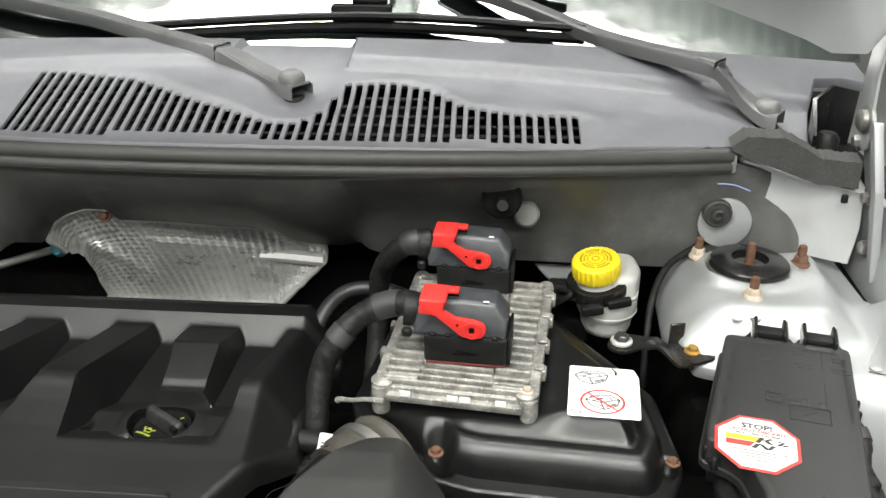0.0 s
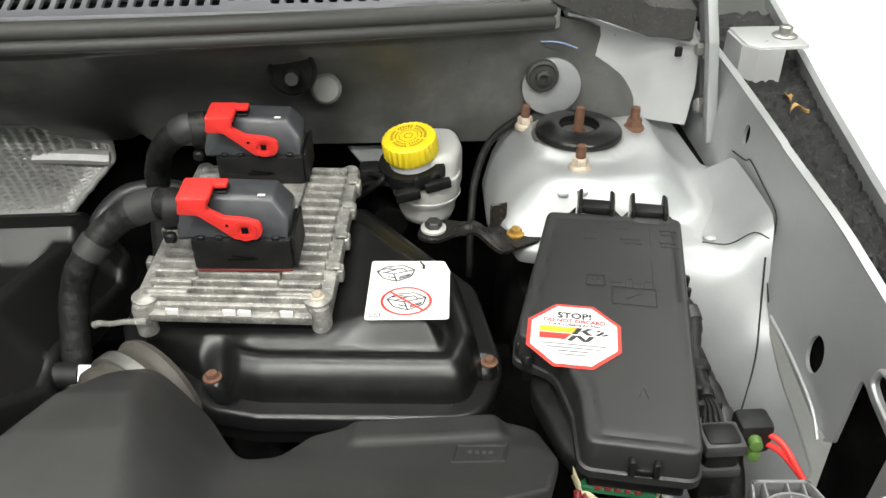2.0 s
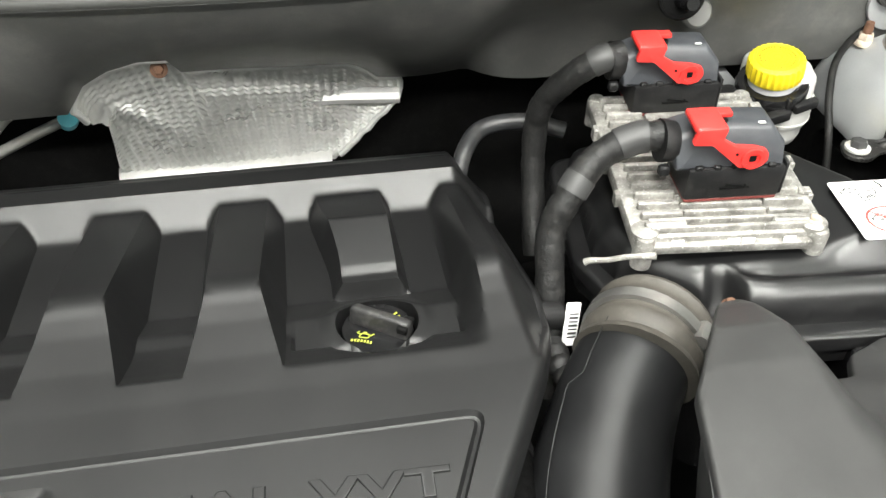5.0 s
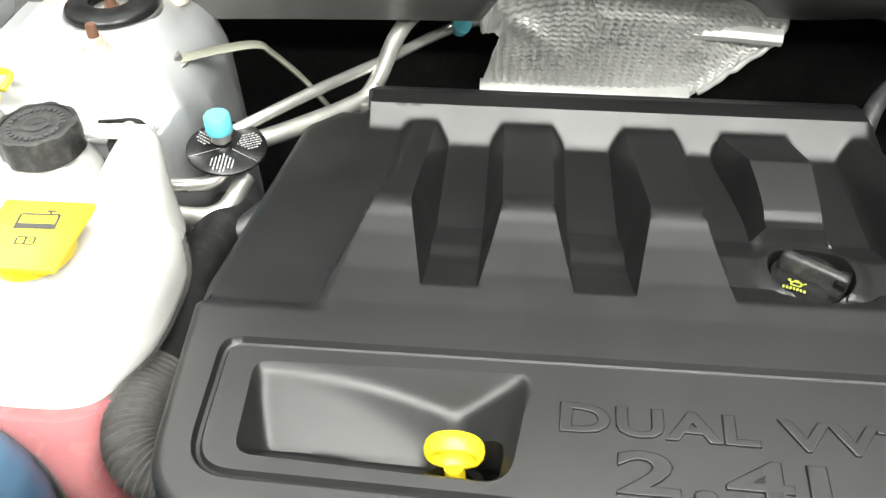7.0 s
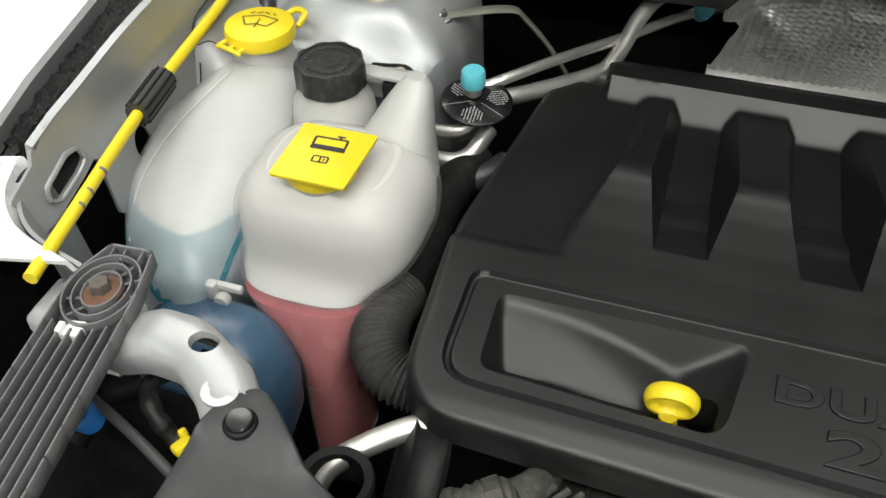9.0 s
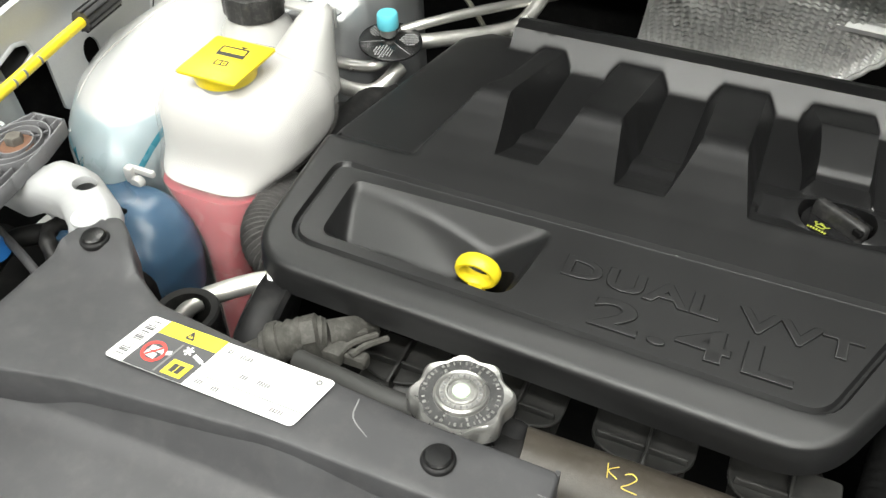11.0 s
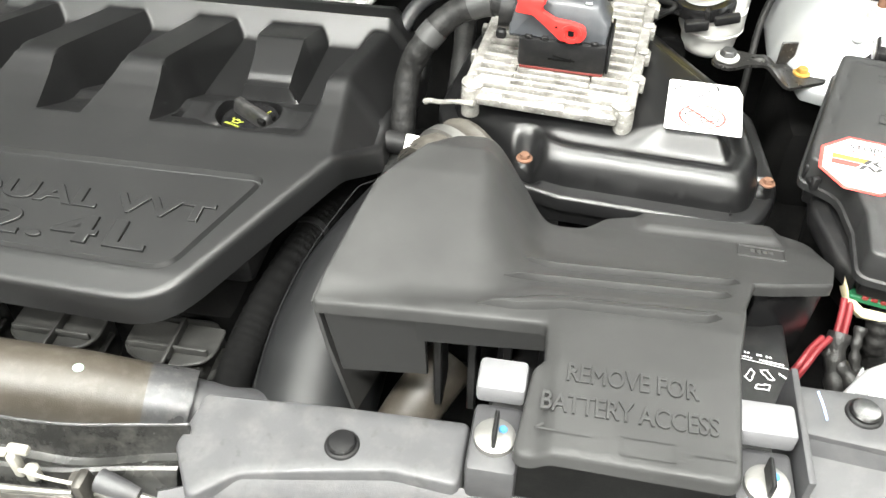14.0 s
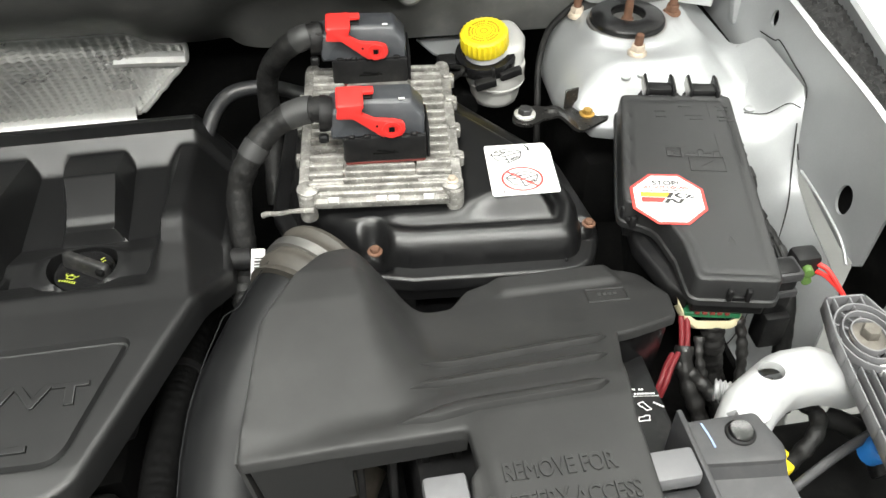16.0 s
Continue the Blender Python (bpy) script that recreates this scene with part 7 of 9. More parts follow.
part("writing_stroke", line_flat((0.0085, 0.0185), (0.0120, 0.0235), 0.0011, pose(0.212, 0.402, 0.8596)), LABEL_WHITE, rl_)

# ---- passenger side: fluid tanks, pipes, heat shield ----
def loft(sections, n=48, power=3.2, z0=-9, z1=9, shrink=0.0, steps=30):
    """A closed body through rounded sections (z, cx, cy, rx, ry)."""
    zs = [s[0] for s in sections]
    lo, hi = max(z0, zs[0]), min(z1, zs[-1])
    bm = bmesh.new()
    rings = []
    for k in range(steps + 1):
        z = lo + (hi - lo) * k / steps
        cx, cy, rx, ry = (float(np.interp(z, zs, [s[i] for s in sections])) for i in range(1, 5))
        rx, ry = max(rx - shrink, 0.002), max(ry - shrink, 0.002)
        ring = []
        for i in range(n):
            a = 2 * math.pi * i / n
            c, s = math.cos(a), math.sin(a)
            ring.append(bm.verts.new((cx + rx * math.copysign(abs(c) ** (2 / power), c), cy + ry * math.copysign(abs(s) ** (2 / power), s), z)))
        rings.append(ring)
    for a, b in zip(rings, rings[1:]):
        for i in range(n):
            j = (i + 1) % n
            bm.faces.new((a[i], a[j], b[j], b[i]))
    bm.faces.new(rings[0][::-1])
    bm.faces.new(rings[-1])
    bmesh.ops.smooth_vert(bm, verts=bm.verts, factor=0.5, use_axis_x=True, use_axis_y=True, use_axis_z=True)
    return bm


def translucent(name, col, clear):
    m = mat(name, col, 0.32, var=0.04, scale=12, bump=0.03)
    nt = m.node_tree
    b, out = nt.nodes["Principled BSDF"], nt.nodes["Material Output"]
    mixn, tr = nt.nodes.new("ShaderNodeMixShader"), nt.nodes.new("ShaderNodeBsdfTransparent")
    mixn.inputs[0].default_value = clear
    nt.links.new(b.outputs[0], mixn.inputs[1])
    nt.links.new(tr.outputs[0], mixn.inputs[2])
    nt.links.new(mixn.outputs[0], out.inputs[0])
    return m


TANK_WALL = translucent("translucent_tank_wall", (0.42, 0.45, 0.47), 0.90)
PINK_WALL = translucent("milky_coolant_wall", (0.66, 0.64, 0.62), 0.80)
MILKY_WALL = translucent("milky_washer_wall", (0.60, 0.615, 0.615), 0.58)
BLUE_FLUID = mat("blue_washer_fluid", (0.004, 0.055, 0.125), 0.3, var=0.05, scale=5, bump=0.0)
TEAL_FLUID = mat("pale_washer_fluid", (0.03, 0.17, 0.23), 0.3, var=0.08, scale=7, bump=0.0)
RED_FLUID = mat("red_coolant", (0.36, 0.012, 0.03), 0.3, var=0.05, scale=5, bump=0.0)
PALE_FILL = mat("pale_tank_inside", (0.54, 0.535, 0.52), 0.6, var=0.03, scale=5, bump=0.0)

cool = [(0.70, -0.520, 0.560, 0.022, 0.042), (0.845, -0.520, 0.565, 0.023, 0.045), (0.865, -0.522, 0.572, 0.030, 0.050), (0.882, -0.531, 0.580, 0.044, 0.053), (0.897, -0.541, 0.586, 0.057, 0.055), (0.907, -0.542, 0.600, 0.066, 0.058), (0.917, -0.535, 0.616, 0.077, 0.065), (0.93, -0.532, 0.624, 0.082, 0.070), (0.958, -0.532, 0.626, 0.082, 0.070), (0.976, -0.532, 0.626, 0.076, 0.065), (0.988, -0.532, 0.625, 0.064, 0.055), (0.996, -0.532, 0.623, 0.046, 0.039), (0.999, -0.532, 0.62, 0.03, 0.026)]
ct = thing("coolant_tank", (-0.52, 0.6, 0.70), "milky plastic coolant tank partly filled with red coolant", "coolant tank")
part("tank_wall", loft(cool), PINK_WALL, ct, "translucent milky tank wall")
part("coolant", loft(cool, z1=0.900, shrink=0.002, steps=24), RED_FLUID, ct, "red coolant inside")
part("air_space", loft(cool, z0=0.903, z1=0.994, shrink=0.004, steps=16), PALE_FILL, ct, "pale empty upper part")
part("overflow_hump", loft([(0.95, -0.497, 0.672, 0.036, 0.034), (0.985, -0.497, 0.678, 0.031, 0.030), (1.01, -0.491, 0.690, 0.021, 0.021), (1.025, -0.487, 0.698, 0.014, 0.013), (1.032, -0.486, 0.699, 0.007, 0.006)], 28, 2.4, steps=16), TANK_WHITE, ct)
part("mounting_ear", join(box(-0.592, 0.528, 0.921, 0.030, 0.006, 0.007, 0.002, 2), box(-0.603, 0.525, 0.917, 0.010, 0.010, 0.018, 0.003, 2), lathe([(0.006, -0.004), (0.007, 0.0), (0.006, 0.004)], (-0.594, 0.522, 0.911), 14, pose(0, 0, 0, 90))), TANK_WHITE, ct)
part("filler_neck", lathe([(0.026, 0.99), (0.026, 1.003)], (-0.532, 0.604, 0), 28), TANK_WHITE, ct)
part("cap", lathe([(0.0285, 0.997), (0.029, 1.0), (0.029, 1.007), (0.027, 1.009), (0.002, 1.009)], (-0.532, 0.603, 0), 32), YELLOW, ct, "yellow cap")
FM = pose(-0.527, 0.603, 1.013, 3, 2, 4) @ Matrix.Scale(1.08, 4)
fl = part("cap_flap", slab(rounded([(-0.032, -0.029, 0.002), (0.024, -0.031, 0.002), (0.031, 0.028, 0.002), (-0.026, 0.029, 0.002)], 3), -0.0015, 0.0015, 0.0006, 2, FM), YELLOW, ct, "square yellow flap with printed symbols")
FMu = FM @ pose(0, 0, 0.0018)
segs = [((-0.012, 0.003), (-0.012, 0.016)), ((-0.012, 0.016), (0.012, 0.016)), ((0.012, 0.016), (0.012, 0.003)), ((0.003, 0.019), (0.009, 0.019)), ((0.006, 0.016), (0.006, 0.019))]
part("tank_symbol", join(*[line_flat(p, q, 0.0018, FMu) for p, q in segs], *[line_flat((-0.012 + 0.006 * k, 0.0055), (-0.006 + 0.006 * k, 0.0055), 0.005, FMu) for k in range(4)]), PRINT_BLACK, fl)
part("book_symbol", join(*[line_flat(p, q, 0.0014, FMu) for p, q in (((-0.007, -0.010), (0.001, -0.010)), ((-0.007, -0.010), (-0.007, -0.004)), ((-0.007, -0.004), (0.004, -0.004)), ((0.004, -0.004), (0.004, -0.010)), ((-0.0015, -0.004), (-0.0015, -0.010)), ((0.001, -0.010), (0.004, -0.010)))], line_flat((0.0012, -0.0055), (0.0012, -0.0085), 0.001, FMu)), PRINT_BLACK, fl)

WASH_LOOP = rounded([(-0.727, 0.655, 0.04), (-0.723, 0.59, 0.04), (-0.70, 0.546, 0.03), (-0.655, 0.513, 0.03), (-0.615, 0.502, 0.02), (-0.600, 0.53, 0.02), (-0.600, 0.60, 0.02), (-0.598, 0.68, 0.03), (-0.612, 0.752, 0.03), (-0.66, 0.775, 0.03), (-0.697, 0.745, 0.03)], 6)


def wash_z(x, y):
    d = np.clip(-away(x, y, WASH_LOOP), 0, 0.045) / 0.045
    top = np.interp(y, [0.50, 0.56, 0.62, 0.68, 0.72, 0.78], [0.928, 0.956, 0.977, 0.991, 0.998, 0.999])
    return top - 0.040 * (1 - np.sqrt(np.clip(1 - (1 - d) ** 2, 0, 1)))


def wash_body(shrink, level):
    return sheet(inset(WASH_LOOP, shrink), lambda x, y: np.minimum(wash_z(x, y) - shrink, level), 0.0045, skirt=[(0.0005, 0.004), (0.001, 0.06), (0.0, 0.22)])


lobe = [(0.775, -0.600, 0.480, 0.045, 0.025), (0.79, -0.598, 0.482, 0.064, 0.040), (0.82, -0.598, 0.484, 0.073, 0.049), (0.855, -0.598, 0.487, 0.074, 0.050), (0.88, -0.598, 0.490, 0.068, 0.046), (0.897, -0.598, 0.496, 0.056, 0.038), (0.907, -0.596, 0.502, 0.040, 0.026), (0.911, -0.594, 0.505, 0.022, 0.014)]
wt = thing("washer_tank", (-0.64, 0.58, 0.70), "milky plastic washer tank with blue fluid and a yellow cap", "washer tank")
part("tank_wall", wash_body(0.0, 2.0), MILKY_WALL, wt, "translucent milky tank wall", smooth=60)
part("front_lobe", loft(lobe), TANK_WALL, wt, "translucent lobe full of blue fluid")
part("washer_fluid", wash_body(0.002, 0.946), TEAL_FLUID, wt, "blue washer fluid inside", smooth=60)
part("washer_fluid", loft(lobe, z1=0.9105, shrink=0.0012), BLUE_FLUID, wt, "blue washer fluid inside")
part("air_space", wash_body(0.0045, 2.0), PALE_FILL, wt, "pale empty upper part", smooth=60)
part("neck", lathe([(0.034, 0.965), (0.0295, 0.985), (0.0275, 1.0), (0.027, 1.014)], (-0.655, 0.748, 0), 36), TANK_WHITE, wt)
seam_xy = [(-0.690, 0.545), (-0.695, 0.58), (-0.690, 0.62), (-0.680, 0.665), (-0.668, 0.71)]
part("seam", tube([(x, y, float(wash_z(np.array([x]), np.array([y]))[0]) + 0.0002) for x, y in seam_xy], 0.0009, 6, 6), TANK_WHITE, wt)
wc = part("cap", lathe([(0.029, 1.010), (0.032, 1.012), (0.0325, 1.020), (0.031, 1.024), (0.027, 1.026), (0.003, 1.0268)], (-0.655, 0.748, 0), 40), YELLOW, wt, "yellow snap cap with a windscreen symbol")
part("pull_tab", join(box(0, 0, 0, 0.03, 0.004, 0.004, 0.001, 1, pose(-0.668, 0.712, 1.016, 0, 0, -20)), box(0, 0, 0, 0.004, 0.014, 0.004, 0.001, 1, pose(-0.679, 0.720, 1.016, 0, 0, -20)), box(0, 0, 0, 0.004, 0.014, 0.004, 0.001, 1, pose(-0.656, 0.714, 1.016, 0, 0, -20)), box(0, 0, 0, 0.004, 0.012, 0.004, 0.001, 1, pose(-0.667, 0.717, 1.016, 0, 0, -20))), YELLOW, wc)
part("hinge_loop", tube([(-0.646, 0.777, 1.016), (-0.638, 0.787, 1.020), (-0.626, 0.783, 1.020), (-0.628, 0.769, 1.014)], 0.003, 8), YELLOW, wc)
CM = pose(-0.655, 0.748, 1.0272, 0, 0, 6)
part("windscreen_symbol", join(*[line_flat(p, q, 0.0013, CM) for p, q in (((-0.017, 0.005), (0.0, 0.010)), ((0.0, 0.010), (0.017, 0.005)), ((0.017, 0.005), (0.010, -0.008)), ((0.010, -0.008), (0.0, -0.005)), ((0.0, -0.005), (-0.010, -0.008)), ((-0.010, -0.008), (-0.017, 0.005)), ((0.0, -0.012), (0.0, 0.004)), ((-0.006, 0.013), (-0.001, 0.016)), ((0.001, 0.016), (0.006, 0.013)), ((-0.012, 0.012), (-0.009, 0.015)), ((0.009, 0.015), (0.012, 0.012)))]), PRINT_BLACK, wc)

ps = thing("steering_fluid_reservoir", (-0.57, 0.711, 0.93), "cream steering fluid reservoir with a black ribbed cap", "fluid reservoir")
part("tank", lathe([(0.034, 0.90), (0.0375, 0.93), (0.0385, 0.965), (0.036, 0.985), (0.028, 0.998), (0.026, 1.008)], (-0.57, 0.711, 0), 40), TANK_WHITE, ps)
pc = part("cap", lathe([(0.0285, 1.000), (0.0302, 1.002), (0.0302, 1.020), (0.029, 1.0245), (0.026, 1.025), (0.0255, 1.0235), (0.003, 1.024)], (-0.57, 0.711, 0), 90, wave=lambda a, r, z: 1 + (0.03 * math.copysign(min(1, abs(3 * math.sin(a * 9))), math.sin(a * 9)) if r > 0.0289 else 0)), CAP_MATT, ps, "black ribbed screw cap")
part("raised_print", join(*[box(0, 0, 0, 0.0026, 0.0036, 0.0008, 0, 1, pose(-0.57 + 0.0195 * math.cos(a), 0.711 + 0.0195 * math.sin(a), 1.0243, 0, 0, math.degrees(a) + 90)) for a in np.arange(0, 2 * math.pi, 0.24)], ring_flat(0.0085, 0.0100, pose(-0.57, 0.711, 1.0247), 30), line_flat((-0.006, -0.003), (0.005, 0.004), 0.0015, pose(-0.57, 0.711, 1.0247))), GREY_PLASTIC, pc)
part("bracket", join(box(-0.525, 0.735, 1.003, 0.06, 0.016, 0.004, 0.001), box(-0.497, 0.722, 0.995, 0.006, 0.03, 0.03, 0.002), box(-0.512, 0.742, 0.994, 0.035, 0.004, 0.022, 0.001)), TANK_WHITE, ps, "cream plastic bracket")
part("bracket_clip", box(-0.515, 0.735, 0.99, 0.03, 0.02, 0.018, 0.003), MATT_BLACK, ps)

# hood prop rod
pr = thing("hood_prop_rod", (-0.68, 0.6, 1.0), "yellow painted hood prop rod with a dark foam grip", "prop rod")
part("rod", tube([(-0.655, 0.42, 1.020), (-0.668, 0.49, 1.020), (-0.684, 0.57, 1.019), (-0.698, 0.66, 1.019), (-0.705, 0.76, 1.024), (-0.710, 0.83, 1.032), (-0.722, 0.855, 1.036), (-0.735, 0.848, 1.036)], 0.0050, 14), YELLOW, pr)
part("grip", tube([(-0.689, 0.600, 1.019), (-0.6925, 0.626, 1.019), (-0.696, 0.652, 1.019)], 0.0105, 40, 6, wave=None), GREY_PLASTIC, pr, "dark ribbed grip")
for k in range(10):
    a = 2 * math.pi * k / 10
    part("grip_rib", tube([(-0.689 + 0.0105 * math.cos(a), 0.600, 1.019 + 0.0105 * math.sin(a)), (-0.696 + 0.0105 * math.cos(a), 0.652, 1.019 + 0.0105 * math.sin(a))], 0.0014, 6, 1), MATT_BLACK, pr)
for y_, x_, z_ in ((0.505, -0.671, 1.020), (0.528, -0.6755, 1.0197), (0.49, -0.668, 1.020)):
    part("printed_mark", tube([(x_ + 0.001, y_ - 0.0012, z_), (x_ + 0.0006, y_ + 0.0012, z_)], 0.0047, 12, 1), PRINT_GREY, pr)
dl = thing("drain_hose", (-0.69, 0.85, 0.95), "grey rubber hose standing by the strut tower", "hose")
part("hose", tube([(-0.700, 0.86, 1.09), (-0.698, 0.85, 1.04), (-0.692, 0.83, 1.0), (-0.688, 0.80, 0.96), (-0.68, 0.78, 0.9)], 0.0095, 12), HOSE_BLACK, dl)

# air-conditioning lines
ac = thing("air_conditioning_lines", (-0.42, 0.88, 0.92), "bare aluminium air-conditioning pipes with blue service caps", "pipes")
part("thin_pipe", tube([(-0.462, 0.822, 0.947), (-0.44, 0.838, 0.952), (-0.40, 0.885, 0.952), (-0.345, 0.955, 0.946), (-0.305, 1.01, 0.942), (-0.272, 1.045, 0.940), (-0.24, 1.085, 0.925), (-0.20, 1.11, 0.90)], 0.0055, 12), ALU_PIPE, ac)
part("thick_pipe", tube([(-0.462, 0.815, 0.937), (-0.43, 0.835, 0.935), (-0.37, 0.90, 0.928), (-0.352, 0.925, 0.935), (-0.335, 0.975, 0.962), (-0.315, 1.005, 0.975), (-0.285, 1.02, 0.975)], 0.0085, 14), ALU_PIPE, ac)
part("loop_pipe", tube([(-0.535, 0.77, 0.925), (-0.50, 0.768, 0.925), (-0.472, 0.772, 0.928), (-0.46, 0.79, 0.935)], 0.0065, 12), ALU_PIPE, ac)
part("loop_pipe", tube([(-0.535, 0.755, 0.912), (-0.49, 0.745, 0.91), (-0.46, 0.752, 0.912), (-0.446, 0.785, 0.925)], 0.0085, 12), ALU_PIPE, ac)
part("flange", box(-0.285, 1.025, 0.972, 0.035, 0.02, 0.02, 0.005, 2), ALU_CAST, ac)
part("clamp", join(box(-0.365, 0.915, 0.915, 0.03, 0.03, 0.004, 0.001), box(-0.362, 0.90, 0.925, 0.026, 0.006, 0.012, 0.002)), STEEL, ac)
part("valve_stem", lathe([(0.006, 0.94), (0.006, 0.950), (0.0085, 0.951), (0.0085, 0.961)], (-0.468, 0.802, 0), 18), ALU_PIPE, ac)
part("service_cap", lathe([(0.0112, 0.956), (0.0118, 0.958), (0.0114, 0.971), (0.010, 0.973), (0.002, 0.9732)], (-0.468, 0.802, 0.004), 24), CYAN, ac, "pale blue service cap")
part("service_cap", lathe([(0.010, -0.008), (0.0105, 0.0), (0.0098, 0.008), (0.004, 0.0098)], (-0.275, 1.036, 0.943), 20, pose(0, 0, 0, 50, 0, 20)), CYAN, ac, "pale blue service cap")
dk = thing("refrigerant_tag", (-0.462, 0.795, 0.944), "round black refrigerant tag with white printed lines", "tag")
DM = pose(-0.462, 0.795, 0.9475, 6, 4, 12)
part("disc", lathe([(0.0345, -0.0012), (0.0345, 0.0006), (0.034, 0.001), (0.002, 0.001)], (0, 0, 0), 40, DM), GLOSS_BLACK, dk)
random.seed(44)
bars_ = []
for rz in (18, 140, 262):
    for k in range(-3, 4):
        u = 0.0095 + 0.0022 * abs(k)
        while u < 0.031 - 0.0018 * abs(k):
            w = random.uniform(0.001, 0.0035)
            bars_.append(line_flat((u, 0.0030 * k), (u + w, 0.0030 * k), 0.0013, DM @ pose(0, 0, 0.0016, 0, 0, rz)))
            u += w + 0.0008
    bars_.append(line_flat((0.006, 0.0), (0.033, 0.0), 0.0005, DM @ pose(0, 0, 0.0016, 0, 0, rz + 61)))
part("printed_lines", join(*bars_), mat("pale_grey_print", (0.38, 0.38, 0.38), 0.5, var=0.05, bump=0.0), dk, "pale grey printed lines")
ob_ = thing("olive_bracket", (-0.45, 0.89, 0.92), "olive painted steel support strap by the strut tower", "bracket")
OLIVE = mat("olive_steel", (0.20, 0.20, 0.16), 0.5, metal=0.3, var=0.15, bump=0.15, dust=0.1)
part("strap", tube([(-0.521, 0.862, 0.992), (-0.49, 0.885, 0.99), (-0.458, 0.905, 0.986), (-0.445, 0.91, 0.975), (-0.42, 0.915, 0.945), (-0.395, 0.915, 0.91)], 0.0075, 8, 8, flat=0.35), OLIVE, ob_)
hexbolt((-0.521, 0.862, 0.988), 0.0085, STEEL, "bright steel bolt holding the support strap")
WOVEN_HOSE = mat("woven_hose_sleeve", (0.055, 0.053, 0.051), 0.5, var=0.4, scale=220, fine=1300, bump=0.8, dust=0.1, spec=0.3)
rh = thing("ribbed_hose", (-0.44, 0.58, 0.86), "black corrugated hose beside the engine cover", "hose")
part("hose", tube([(-0.455, 0.77, 0.90), (-0.468, 0.70, 0.895), (-0.466, 0.63, 0.885), (-0.470, 0.585, 0.882)], 0.0205, 20, 10), RUBBER, rh, "smooth black hose run")
part("ribbed_bend", tube([(-0.470, 0.600, 0.884), (-0.473, 0.565, 0.884), (-0.466, 0.535, 0.880), (-0.446, 0.520, 0.872), (-0.41, 0.522, 0.864)], 0.0225, 28, 60, wave=lambda s: 0.0016 * math.sin(s * 1500)), WOVEN_HOSE, rh, "ribbed woven hose bend")
part("upper_hose", tube([(-0.50, 0.74, 0.88), (-0.47, 0.735, 0.89), (-0.44, 0.745, 0.90), (-0.425, 0.77, 0.90)], 0.012, 14), HOSE_BLACK, rh)

tk = thing("tank_bracket", (-0.528, 0.757, 0.98), "small silver bracket with a stained bolt behind the coolant tank", "bracket")
part("plate", slab(rounded([(-0.556, 0.742, 0.003), (-0.507, 0.738, 0.003), (-0.503, 0.770, 0.004), (-0.550, 0.776, 0.004)], 4), 0.984, 0.987, 0.0008, 1), SILVER, tk)
part("flange", box(-0.531, 0.7405, 0.979, 0.048, 0.002, 0.012, 0.0006, 1, pose(0, 0, 0, 0, 0, 0)), SILVER, tk)
part("bolt", lathe([(0.008, 0), (0.008, 0.002), (0.0055, 0.003), (0.0055, 0.007), (0.0045, 0.008)], (-0.524, 0.757, 0.9868), 12), PALE_NUT, tk, "stained bolt")
part("cable", tube([(-0.556, 0.772, 0.985), (-0.540, 0.765, 0.991), (-0.520, 0.768, 0.990), (-0.508, 0.762, 0.975)], 0.0022, 8), RUBBER, tk, "thin black cable")

# embossed heat shield
SHIELD = mat("embossed_aluminium", (0.78, 0.775, 0.75), 0.32, metal=0.4, var=0.12, scale=14, fine=300, bump=0.0, dust=0.2)
# paler copy of SHIELD: highlight along rim and bar put into the colour
SHIELD_EDGE = mat("highlit_aluminium_edge", (0.86, 0.855, 0.84), 0.38, metal=0.35, var=0.1, scale=50, bump=0.2)

hs = thing("heat_shield", (-0.1, 1.05, 0.82), "dimpled bare aluminium heat shield below the bulkhead pad", "heat shield")
rows_h = []
for v in np.linspace(0, 1, 150):
    row = []
    for u in np.linspace(0, 1, 300):
        xt = -0.250 + 0.327 * u
        yt, zt = float(np.interp(xt, edge_x, edge_y)), float(np.interp(xt, edge_x, edge_z))
        xl = float(np.interp(v, [0, 0.20, 0.26, 1], [-0.250, -0.250, -0.233, -0.256]))
        x = xl + (float(np.interp(v, [0, 0.25, 1], [0.077, 0.074, -0.004])) - xl) * u
        y = yt + (1.105 - yt) * v ** 0.85
        z = zt + (0.824 - zt) * v
        # a soft diagonal fold and a shallow dent
        f = (x + 0.195) * 0.8 + (z - 0.93) * 0.6
        fold = 0.015 * math.exp(-(f / 0.013) ** 2) * math.exp(-((v - 0.42) / 0.2) ** 2) - 0.003 * math.exp(-(((x + 0.06) / 0.07) ** 2 + ((v - 0.55) / 0.25) ** 2))
        dimple = 0.0024 * math.sin((x + 0.24 * v) * 300) * math.sin((x - 0.24 * v) * 300) * min(1, 12 * v, 14 * (1 - v))
        row.append((x, y - fold - 0.87 * dimple, z + fold * 0.6 - 0.48 * dimple))
    rows_h.append(row)
part("panel", join(strip(rows_h), strip([[(x, y + 0.0014, z) for x, y, z in row] for row in rows_h[::3]])), SHIELD, hs, smooth=60)
part("rolled_rim", tube([(x, y - 0.006, z + 0.002) for x, y, z in [rows_h[k][0] for k in range(30, 0, -6)] + [rows_h[0][i] for i in range(0, 300, 5)] + [rows_h[k][-1] for k in range(10, 150, 10)]], 0.0036, 8, 2), SHIELD_EDGE, hs, "bright rolled rim")
